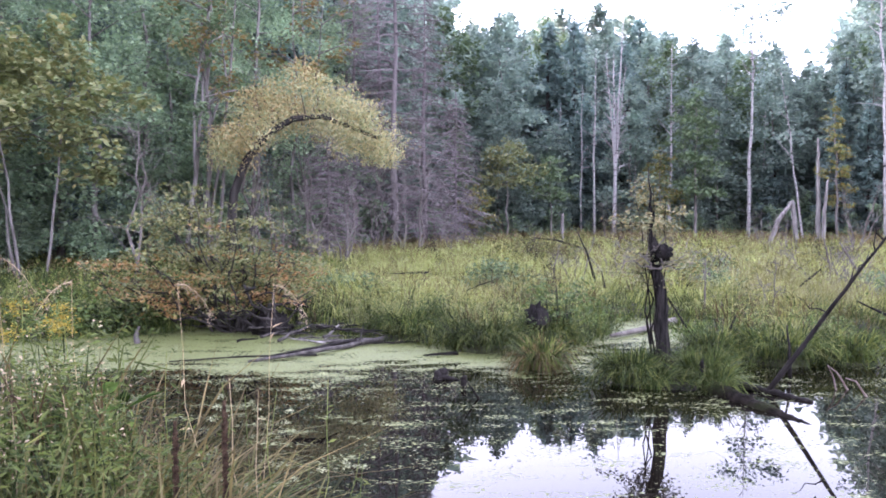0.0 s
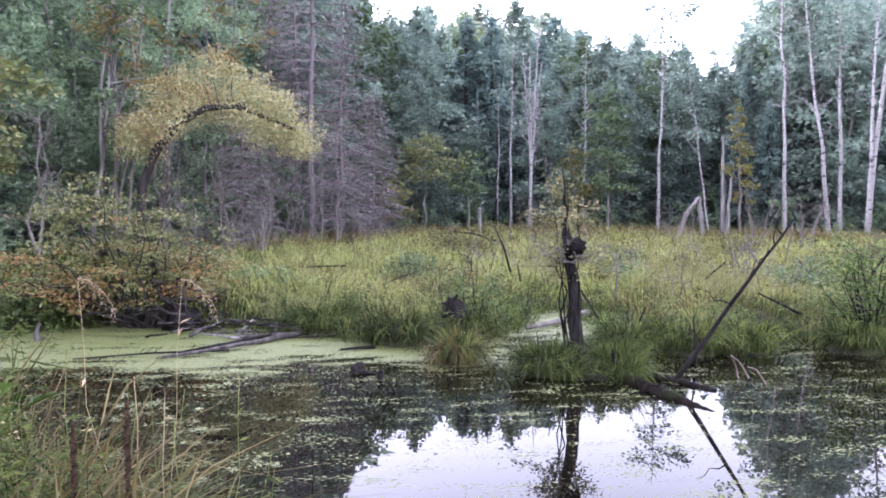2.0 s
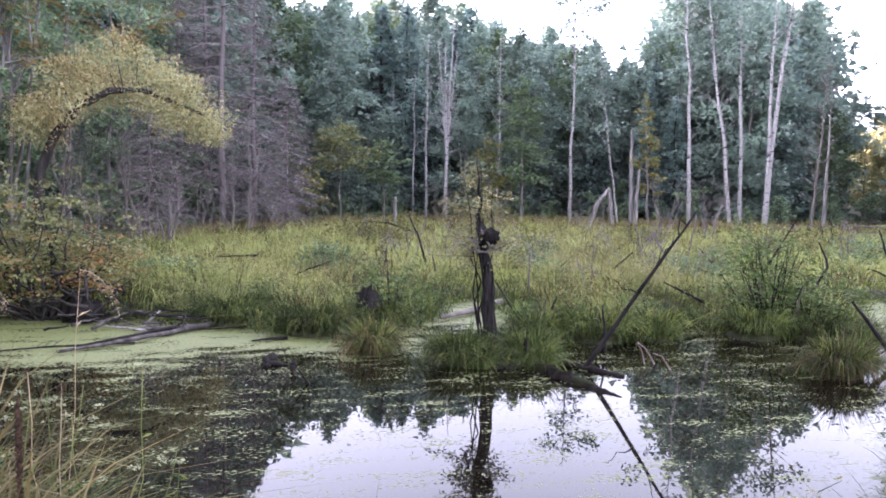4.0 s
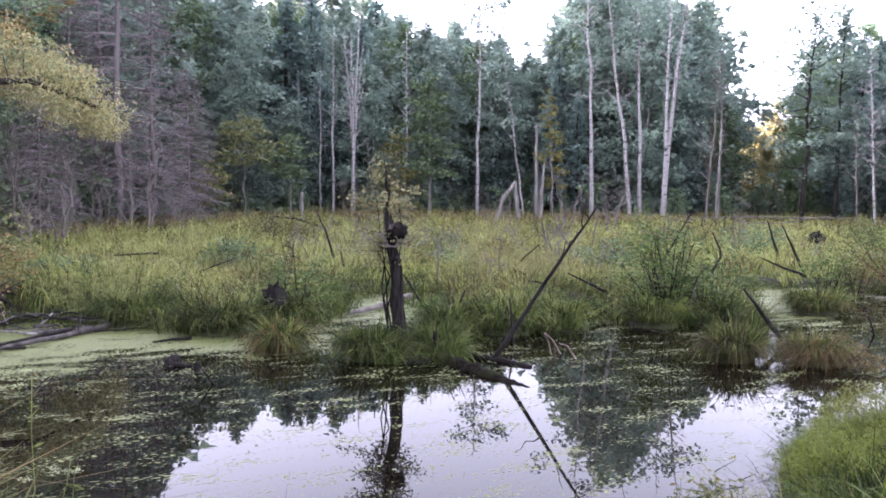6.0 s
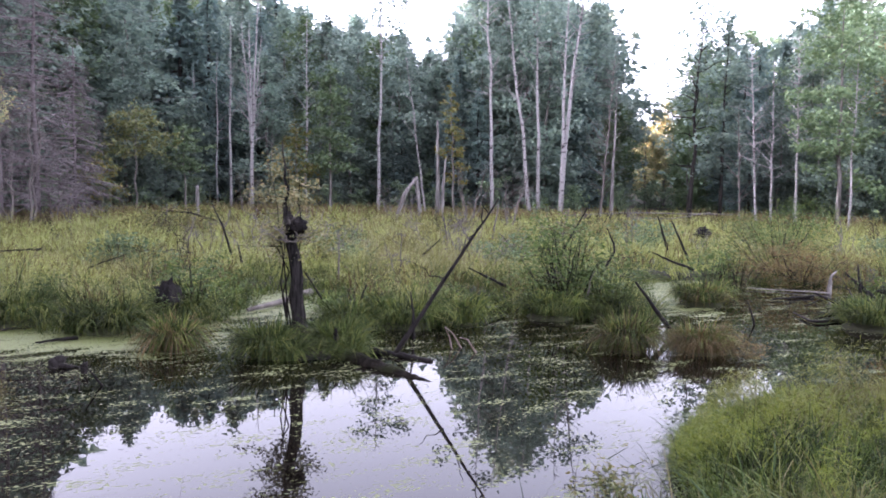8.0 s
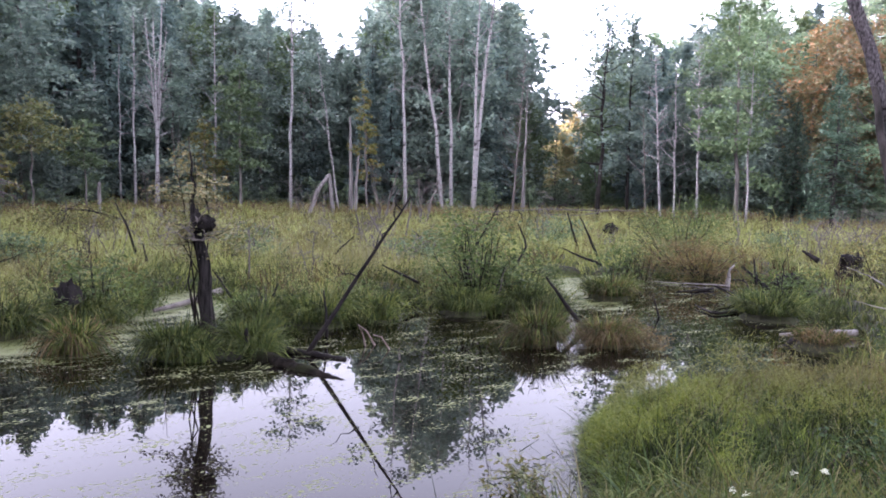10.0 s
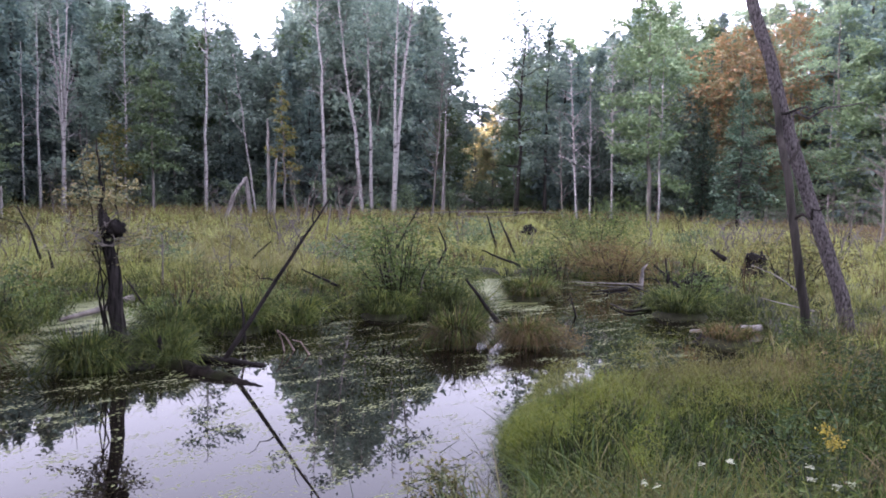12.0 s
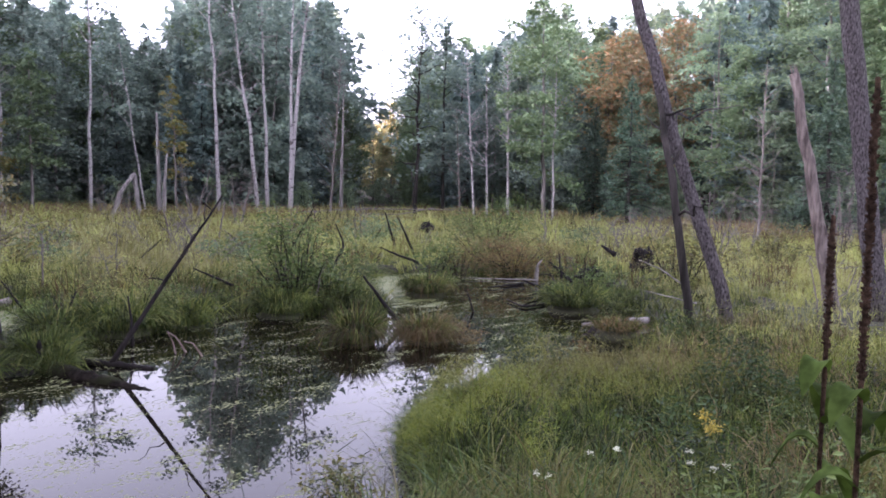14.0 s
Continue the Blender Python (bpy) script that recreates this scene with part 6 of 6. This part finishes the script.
# ---- plants of the near bank ----
def mullein(x, y, top, head, label="dead brown mullein stalk with a knobbly seed spike", big_leaves=0, lean=(0.0, 0.0)):
    z = on_ground(x, y)
    h = top - z
    ob = root_at("mullein_stalk", x, y, z, label, "plant", "mullein stalks")
    n = 14
    s = np.stack([np.linspace(0, lean[0], n), np.linspace(0, lean[1], n), np.linspace(-0.05, h, n)], -1)
    g = Geo()
    tube(g, s, np.full(n, 0.006), 6)
    stem = part("stem", g, STALK, ob)
    g = Geo()
    k = int(head * 620)
    a, u = rng.uniform(0, 6.28, k), 1 - rng.uniform(0, 1, k) * head / h
    c = np.stack([np.interp(u, np.linspace(0, 1, n), s[:, i]) for i in range(3)], -1)
    r = 0.011 * np.clip((1 - u) * h / 0.05, 0.4, 1)
    for cc, aa, rr in zip(c, a, r):  # seed pods packed round the spike
        b = cc + [np.cos(aa) * rr * 0.3, np.sin(aa) * rr * 0.3, 0]
        tube(g, np.array([b, b + [np.cos(aa) * rr * 0.7, np.sin(aa) * rr * 0.7, 0.004]]), (0.0045, 0.0022), 5)
    part("seed_spike", g, STALK, ob, smooth=False)
    for i in range(big_leaves):
        g = Geo()
        a = i * 2.4 + rng.uniform(-0.4, 0.4)
        zz = (1.78 - on_ground(x, y)) * (0.42 + 0.55 * i / max(1, big_leaves)) - 0.03
        ln, w = rng.uniform(0.08, 0.14), rng.uniform(0.026, 0.040)
        t = np.linspace(0, 1, 7)
        mid = np.stack([np.cos(a) * ln * t, np.sin(a) * ln * t, zz + 0.05 * np.sin(t * 3.0) - rng.uniform(0.03, 0.12) * t * t], -1)
        sd = np.array([-np.sin(a), np.cos(a), 0]) * w
        prof = np.sin(np.pi * np.clip(t * 0.93 + 0.07, 0, 1)) ** 0.7
        v = np.concatenate([mid + sd * prof[:, None] + [0, 0, 0.012], mid, mid - sd * prof[:, None] + [0, 0, 0.012]])
        f = [[k, k + 1, k + 8, k + 7] for k in range(6)] + [[k + 7, k + 8, k + 15, k + 14] for k in range(6)]
        part("leaf", g.add(v, f), LEAF_BROAD, stem)
    return ob


LEAF_BANK = leaf_material("bank_leaf", [(0.05, 0.075, 0.02), (0.09, 0.118, 0.03), (0.14, 0.16, 0.045)], 0.35)
STALK = bark_material("dead_stalk", (0.035, 0.022, 0.015), (0.12, 0.075, 0.048), 60.0, (1, 1, 1), 0.9, 0.8)
LEAF_BROAD = leaf_material("broad_leaf", [(0.026, 0.048, 0.012), (0.050, 0.080, 0.018), (0.085, 0.115, 0.028)], 0.2, 0.85, mottle=14.0, deep=0.45, gloss=0.05)
FLOWER_GOLD = leaf_material("goldenrod", [(0.28, 0.215, 0.025), (0.34, 0.265, 0.035), (0.21, 0.175, 0.03)], 0.3)
FLOWER_WHITE = leaf_material("white_flower", [(0.42, 0.44, 0.33), (0.55, 0.56, 0.46), (0.34, 0.37, 0.24)], 0.3)
FLOWER_LACE = leaf_material("carrot_flower", [(0.24, 0.26, 0.15), (0.34, 0.36, 0.23), (0.20, 0.22, 0.11)], 0.3)
SEED_HEAD = leaf_material("seed_head", [(0.30, 0.24, 0.17), (0.38, 0.30, 0.22), (0.24, 0.17, 0.12)], 0.25, 0.8)

mullein(-0.87, 2.56, 1.40, 0.55, lean=(0.0, 0.0))
mullein(-0.72, 2.60, 1.46, 0.60, lean=(0.0, 0.0))
mullein(2.18, 0.76, 2.04, 0.32, "dead mullein stalk with dry leaf remains and green leaves", 10, lean=(-0.01, 0.0))
mullein(1.93, 0.59, 2.34, 0.62, "tall dead mullein stalk with a knobbly seed spike", 10, lean=(-0.01, 0.01))


def weed(name, label, x, y, height, kind, n=60, head=1.0):
    """An upright herb: stem, narrow leaves, and a head of its kind."""
    z = on_ground(x, y)
    ob = root_at(name, x, y, z, label, "plant", name + "s on the bank")
    g, c = Geo(), Geo()
    st = bent(rng, (0, 0, -0.03), (rng.normal(0, 0.13 if kind == "dry" else 0.06), rng.normal(0, 0.06), height), 7, 0.015)
    tube(g, st, np.linspace(0.0045, 0.0018, 7) * (0.55 if kind == "dry" else 1.0), 5)
    u = rng.uniform(0.15, 0.93, n)
    q = np.stack([np.interp(u, np.linspace(0, 1, 7), st[:, i]) for i in range(3)], -1)
    leaves(c, q, 0.055 if kind != "milkweed" else 0.15, rng, 0.5, 0.1, 0.24 if kind != "milkweed" else 0.32)
    if kind not in ("lace_dry", "teasel"):
        part("foliage", c, LEAF_BROAD if kind == "milkweed" else STRAW if kind == "dry" else LEAF_BANK, ob, smooth=False)
    h = Geo()
    top = st[-1]
    if kind == "goldenrod":
        for k in range(9):
            a = rng.uniform(0, 6.28)
            e = top + np.array([np.cos(a) * 0.09, np.sin(a) * 0.09, rng.uniform(-0.10, 0.03)]) * head
            m = int(26 * head)
            h = Geo()
            leaves(h, top + (e - top) * rng.uniform(0.1, 1, (m, 1)) + rng.normal(0, 0.010, (m, 3)), 0.012, rng, 0.2, 0, 0.7)
            part("flower_plume", h, FLOWER_GOLD, ob, "yellow plume of small flowers", smooth=False)
    elif kind in ("lace", "aster"):
        for k in range(2):
            h = Geo()
            a, rr = rng.uniform(0, 6.28), rng.uniform(0.02, 0.10)
            cc = top + [np.cos(a) * rr, np.sin(a) * rr, rng.uniform(-0.09, 0.02)]
            m = 40
            b, q2 = rng.uniform(0, 6.28, m), np.sqrt(rng.uniform(0, 1, m)) * (0.021 if kind == "lace" else 0.016)
            leaves(h, cc + np.stack([np.cos(b) * q2, np.sin(b) * q2, rng.normal(0, 0.004, m) - q2 * 0.2], -1), 0.009, rng, 0.8, 0, 0.8)
            part("flower_head", h, FLOWER_LACE if kind == "lace" else FLOWER_WHITE, ob, "flat white umbel", smooth=False)
    elif kind == "teasel":
        for k in range(2):
            cc = top - [0, 0, k * 0.05] + rng.normal(0, 0.006, 3)
            m = 70
            d = rng.normal(0, 1, (m, 3))
            d /= np.linalg.norm(d, axis=1)[:, None]
            leaves(h, cc + d * [0.011, 0.011, 0.016], 0.010, rng, 0.1, 0, 0.4)
        part("seed_head", h, STALK, ob, "round brown seed head", smooth=False)
    elif kind in ("dry", "reed"):
        m = 130
        v = rng.uniform(0, 1, m) ** 0.8
        way = rng.choice([-1, 1]) * np.array([0.15, 0.05])
        q = top + np.stack([way[0] * v, way[1] * v, -0.16 * v * v + 0.015], -1)
        hang = np.stack([rng.normal(0, 0.008, m), rng.normal(0, 0.008, m), -rng.uniform(0, 0.07, m) * (0.3 + v)], -1)
        tube(g, top + np.stack([way[0] * np.linspace(0, 1, 5), way[1] * np.linspace(0, 1, 5), -0.16 * np.linspace(0, 1, 5) ** 2], -1), np.linspace(0.002, 0.001, 5), 4)
        leaves(h, q + hang, 0.013, rng, 0.1, 1.2, 0.3)
        part("seed_plume", h, SEED_HEAD, ob, "drooping buff seed plume", smooth=False)
    part("stem", g, GRASS_BANK if kind not in ("dry", "teasel") else STRAW, ob)
    return ob


for az, d, top in ((-27.6, 4.2, 1.52), (-26.6, 4.3, 1.60), (-25.4, 4.2, 1.56), (-28.6, 4.3, 1.63), (-24.7, 4.4, 1.52)):
    x, y = polar(az, d)
    weed("goldenrod", "goldenrod in yellow flower among tall weeds", x, y, top - on_ground(x, y), "goldenrod", 50)
for az, d, top in ((63.0, 3.5, 1.12), (63.4, 3.6, 1.10), (64.2, 3.5, 1.16)):
    x, y = polar(az, d)
    weed("goldenrod", "goldenrod in yellow flower in the bank grass", x, y, top - on_ground(x, y), "goldenrod", 50, 0.36)
for az, d, top in ((-14.2, 3.7, 1.25), (-13.2, 3.8, 1.22), (-12.4, 3.6, 1.16), (-9.6, 3.8, 1.28), (-15.5, 3.9, 1.26), (-7.9, 3.4, 1.04), (-6.9, 3.3, 1.0), (-17.0, 3.6, 1.2), (-10.6, 3.3, 1.05), (-19.0, 4.3, 1.36)):
    x, y = polar(az, d)
    weed("wild_carrot", "wild carrot with greenish-white flower heads", x, y, top - on_ground(x, y), "lace", 14)
for az, d, top in ((53.4, 3.4, 0.95), (57.3, 3.5, 1.0), (62.4, 3.4, 1.06), (63.4, 3.4, 1.08)):
    x, y = polar(az, d)
    weed("white_aster", "white-flowered herb in the bank grass", x, y, top - on_ground(x, y), "aster", 26)
for az, d, top in ((-21.8, 3.6, 1.44), (-22.4, 3.7, 1.35), (-29.0, 3.6, 1.4), (-24.3, 3.2, 1.28), (-20.5, 3.4, 1.22)):
    x, y = polar(az, d)
    weed("milkweed", "milkweed with paired pale green leaves", x, y, top - on_ground(x, y), "milkweed", 22)
for az, d, top in ((-14.4, 3.7, 1.32), (-27.9, 3.2, 1.42), (-13.8, 3.6, 1.28), (-25.8, 3.4, 1.4)):
    x, y = polar(az, d)
    weed("teasel", "dry stem with a round brown seed head", x, y, top - on_ground(x, y), "teasel", 4)
for az, d, top in ((-15.9, 3.8, 1.74), (-13.2, 3.9, 1.72), (-28.3, 3.9, 1.88), (-25.5, 4.0, 1.76), (-29.6, 3.8, 1.7)):
    x, y = polar(az, d)
    weed("reed", "tall dry grass stem with a drooping plume", x, y, top - on_ground(x, y), "dry", 3)


for k in range(64):
    az, d = rng.uniform(-33, -9), rng.uniform(2.7, 4.6)
    x, y = polar(az, d)
    if pond_distance(np.array([x]), np.array([y]))[0] < 0.1:
        continue
    h = float(np.interp(az, [-33, -24, -17, -9], [1.22, 1.12, 0.72, 0.5])) * rng.uniform(0.7, 1.0)
    bush("leafy_weed", "leafy green weed on the rank bank", x, y, 0.42, h, LEAF_BANK, 640, 0.045, 7, group="leafy weeds", bark=GRASS_SEDGE, narrow=0.24, stem=0.005)


for k in range(40):
    az, d = rng.uniform(-34, -21.5), rng.uniform(3.3, 4.7)
    x, y = polar(az, d)
    if pond_distance(np.array([x]), np.array([y]))[0] < 0.1:
        continue
    kind = k % 3
    bush("leafy_weed" if kind else "dry_weed", "leafy green weed on the rank bank" if kind else "dry buff weed gone to seed on the bank", x, y, 0.42, rng.uniform(1.0, 1.4), LEAF_BANK if kind else SEED_HEAD, 560 if kind else 460, 0.045 if kind else 0.018, 7, group="leafy weeds" if kind else "dry weeds", bark=GRASS_SEDGE if kind else STRAW_BROWN, narrow=0.25 if kind else 0.5, stem=0.0045)


BROWN = ((7.4, 3.6, 0.3), (7.95, 3.9, 0.35), (5.4, 2.25, 0.3), (7.9, 4.6, 0.25), (7.8, 3.2, 0.35), (4.85, 2.75, 0.16), (9.3, 4.3, 0.6), (11.0, 4.6, 0.9), (3.35, 1.6, 0.25), (5.0, 2.0, 0.25), (8.6, 3.3, 0.5))


def bank_height(az):
    """Height of the weeds on the near bank: rank on the west side, low in front."""
    return np.interp(az, [-40, -24, -18, -10, -4, 2, 20, 40, 80], [1.3, 1.22, 0.95, 0.72, 0.42, 0.26, 0.26, 0.38, 0.46])


for name, label, mat, n, a0, a1, d0, d1, per, h0, h1, w in (
        ("bank_weeds", "rank green grass and weeds on the near bank", GRASS_BANK, 3600, -36, 4, 2.0, 5.6, 9, 0.35, 0.95, 0.013),
        ("bank_straw", "dry buff grass stems among the weeds", STRAW_BROWN, 3000, -36, 8, 2.3, 5.6, 5, 0.35, 0.8, 0.0035),
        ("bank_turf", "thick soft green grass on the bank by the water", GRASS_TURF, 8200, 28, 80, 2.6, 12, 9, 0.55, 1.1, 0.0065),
        ("bank_dry_turf", "brown dying grass on the bank", leaf_material("dying_grass", [(0.10, 0.068, 0.034), (0.19, 0.135, 0.066), (0.28, 0.21, 0.11)], 0.25, 0.7), 9000, 48, 80, 2.8, 12, 8, 0.55, 1.15, 0.004)):
    g = Geo()
    x, y = field(rng, n, d0, d1, a0, a1)
    d = pond_distance(x, y)
    keep = d > 0.05
    if name == "bank_dry_turf":
        patch = sum(np.exp(-((x - px_) ** 2 + (y - py_) ** 2) / (2 * pr ** 2)) for px_, py_, pr in BROWN)
        keep &= rng.uniform(0, 1, len(x)) < patch * 0.4
    x, y = x[keep], y[keep]
    hh = bank_height(np.degrees(np.arctan2(x, y))) * rng.uniform(h0, h1, len(x)) * (1 + 0.6 * waves(x * 1.5, y * 1.5))
    far = 1 + 1.4 / np.hypot(x, y)
    hh *= np.where((np.hypot(x, y) > 5.5) & (pond_distance(x * far, y * far) < 0), 0.5, 1.0)
    a = rng.uniform(0, 2 * np.pi, (len(x), per))
    q = 0.10 * np.sqrt(rng.uniform(0, 1, a.shape))
    base = np.stack([x[:, None] + np.cos(a) * q, y[:, None] + np.sin(a) * q, np.broadcast_to((ground_z(x, y) - 0.03)[:, None], a.shape)], -1)
    if "turf" in name:  # mop-like mounds with dark gaps between them
        away, rel, pick = hummocks(x, y, 0.55, 5.0)
        hh = hh * (1.45 - 0.95 * rel * rel) * (0.7 + 0.6 * pick)
        a = away[:, None] + rng.normal(0, 0.8, a.shape)
    arcs(g, base.reshape(-1, 3), (hh[:, None] * rng.uniform(0.7, 1.25, a.shape)).ravel(), w * rng.uniform(0.6, 1.4, a.size), rng, a.ravel(), 0.55, 0.65)
    tagged(part(name, g, mat, smooth=False), label, "grass", kind="stuff")

g = Geo()  # airy seed panicles over the bank grass
x, y = field(rng, 130000, 4.3, 9.0, 36, 74)
keep = (pond_distance(x, y) > 0.0) & ((x > 1.25 * y) | (np.hypot(x, y) > 5.5)) & (waves(x * 0.8 + 1, y * 0.8) > rng.uniform(-0.3, 0.3, len(x)) + np.clip((np.degrees(np.arctan2(x, y)) - 52) * 0.03, 0, 0.4))
x, y = x[keep], y[keep]
away, rel, pick = hummocks(x, y, 0.55, 5.0)
zz = ground_z(x, y) + bank_height(np.degrees(np.arctan2(x, y))) * rng.uniform(0.7, 1.15, len(x)) * (1 + 0.35 * waves(x * 1.5, y * 1.5)) * (1.3 - 0.8 * rel * rel) * (0.75 + 0.5 * pick)
sprays(g, np.stack([x, y, zz], -1), 0.075, rng, 0.6, 0.03)
tagged(part("grass_panicles", g, leaf_material("grass_panicle", [(0.12, 0.165, 0.018), (0.19, 0.235, 0.03), (0.26, 0.28, 0.052)], 0.35, 0.6, (0.18, 0.17, 0.05), 0.35), smooth=False), "fine yellow-green seed heads over the bank grass", "grass", kind="stuff")
for k, (az, d, w, h) in enumerate(((66.5, 4.2, 0.6, 0.5), (73.5, 4.4, 0.7, 0.6), (71.5, 5.4, 0.7, 0.55), (62.5, 3.6, 0.5, 0.5), (64.5, 3.4, 0.5, 0.55), (70.5, 3.6, 0.6, 0.6), (72.5, 3.2, 0.6, 0.7), (69.0, 6.6, 0.8, 0.5))):
    x, y = polar(az, d)
    bush("leafy_weed", "dark green leafy herb in the bank grass", x, y, w * 0.85, h * 0.9, LEAF_MID, 420, 0.05, 8, group="leafy weeds", bark=GRASS_SEDGE, narrow=0.4)
LEAF_RANK = leaf_material("rank_leaf", [(0.018, 0.036, 0.012), (0.034, 0.06, 0.019), (0.06, 0.09, 0.03)], 0.3)
for x, y, w, h in ((7.9, 3.6, 0.8, 0.55), (6.8, 3.2, 0.7, 0.6), (6.95, 2.85, 0.7, 0.6), (5.15, 2.7, 0.5, 0.5), (4.55, 2.2, 0.5, 0.5), (9.4, 5.0, 0.8, 0.4)):
    bush("leafy_weed", "rank dark green herb clump in the bank grass", x, y, w, h, LEAF_RANK, 620, 0.055, 10, group="leafy weeds", bark=GRASS_SEDGE, narrow=0.36)
g = Geo()  # broad dark blades on the front of the bank, coloured darker still for its shade
x, y = field(rng, 11000, 2.5, 5.4, 34, 78)
keep = (pond_distance(x, y) > 0.02) & (rng.uniform(0, 1, len(x)) < np.interp(np.hypot(x, y), [3.6, 5.4], [1.0, 0.12]))
x, y = x[keep], y[keep]
away, rel, pick = hummocks(x, y, 0.4, 9.0)
arcs(g, np.stack([x, y, ground_z(x, y) - 0.02], -1), rng.uniform(0.25, 0.6, len(x)) * (1.25 - 0.7 * rel * rel), rng.uniform(0.006, 0.014, len(x)), rng, away + rng.normal(0, 0.7, len(x)), 0.5, 0.55)
tagged(part("bank_sedge", g, leaf_material("bank_sedge", [(0.010, 0.022, 0.006), (0.026, 0.050, 0.012), (0.055, 0.088, 0.020), (0.11, 0.14, 0.035)], 0.25, 0.6), smooth=False), "broad dark green blades on the front of the bank, darkened further for its shade", "grass", kind="stuff")
g = Geo()  # long pale blades that bend over above the rest of the bank grass
x, y = field(rng, 2200, 3.4, 8.0, 36, 78)
keep = pond_distance(x, y) > 0.05
x, y = x[keep], y[keep]
arcs(g, np.stack([x, y, ground_z(x, y)], -1), rng.uniform(0.4, 0.8, len(x)), rng.uniform(0.004, 0.009, len(x)), rng, rng.uniform(0, 2 * np.pi, len(x)), 0.6, 0.75)
tagged(part("bank_long_grass", g, leaf_material("long_grass", [(0.03, 0.055, 0.012), (0.075, 0.11, 0.024), (0.14, 0.165, 0.042), (0.20, 0.165, 0.08)], 0.3, 0.7), smooth=False), "long pale green blades bending over the bank grass", "grass", kind="stuff")
g = Geo()  # long blades that hang over the water along the bank
shore = np.array([(2.5, 3.15), (3.3, 3.35), (3.9, 4.25), (4.4, 4.9), (5.1, 5.4), (5.9, 5.65), (6.8, 5.75)])
n = 5200
u = rng.uniform(0, 6, n)
x, y = (np.interp(u, np.arange(7), shore[:, i]) + rng.normal(0, 0.09, n) + (0.22, -0.16)[i] for i in (0, 1))
arcs(g, np.stack([x, y, np.maximum(ground_z(x, y), -0.03) - 0.02], -1), rng.uniform(0.2, 0.48, n) * np.where(u > 4, 0.7, 1.0), 0.008, rng, np.full(n, 2.4), 0.55, 0.7)
tagged(part("bank_edge_grass", g, leaf_material("edge_grass", [(0.022, 0.038, 0.009), (0.055, 0.085, 0.018), (0.12, 0.155, 0.035)], 0.3, 0.5), smooth=False), "long dark green blades hanging over the water from the bank", "grass", kind="stuff")
x, y = polar(61.2, 3.7)
bush("dead_dock", "dead blackish-brown dock plant with seed clusters", x, y, 0.3, 0.62, STALK, 420, 0.022, 6, bark=STALK)

g = Geo()  # sparse thin stems that stand in the water before the bank
x, y = field(rng, 260, 3.6, 5.6, -8, 44)
keep = pond_distance(x, y) > -0.9
blades(g, np.stack([x[keep], y[keep], np.full(keep.sum(), -0.05)], -1), rng.uniform(0.2, 0.55, keep.sum()), 0.004, rng, 0.35)
tagged(part("thin_reeds", g, STRAW_BROWN, smooth=False), "thin dry stems standing in the shallows", "reeds", kind="stuff")
for x, y, h in ((3.22, 4.15, 0.22), (3.42, 4.25, 0.26), (2.0, 4.0, 0.2)):
    bush("water_plant", "spindly flowering herb rooted at the water's edge", x, y, 0.42, h, LEAF_OLIVE, 150, 0.045, 9, bark=GRASS_SEDGE)

# floating leaves and scraps of weed
g = Geo()
n = 15000
x, y = scatter(rng, n, -6, 9, 4.5, 13)
d = pond_distance(x, y)
keep = (d < -0.05) & (rng.uniform(0, 1, n) < np.clip((y - 5.2) / 5 - np.maximum(x - 2, 0) * 0.10, 0.05, 1) * (0.35 + waves(x * 1.4, y * 2.2 + 1)))
x, y = x[keep], y[keep]
m = len(x)
th = np.arange(6) * np.pi / 3
rad = rng.uniform(0.003, 0.011, m)
px_ = x[:, None] + rad[:, None] * 1.6 * np.cos(th) * rng.uniform(0.7, 1.2, (m, 6))
py_ = y[:, None] + rad[:, None] * np.sin(th) * rng.uniform(0.7, 1.2, (m, 6))
v = np.stack([px_, py_, np.full((m, 6), 0.005) + rng.uniform(0, 0.003, (m, 1))], -1)
g.add(v.reshape(-1, 3), np.arange(m)[:, None] * 6 + np.arange(6))
tagged(part("floating_leaves", g, leaf_material("floating_leaf", [(0.09, 0.10, 0.045), (0.15, 0.16, 0.08), (0.22, 0.23, 0.13)], 0.0, 0.5), smooth=False), "small floating leaves scattered on the dark water", "floating leaves", kind="stuff")
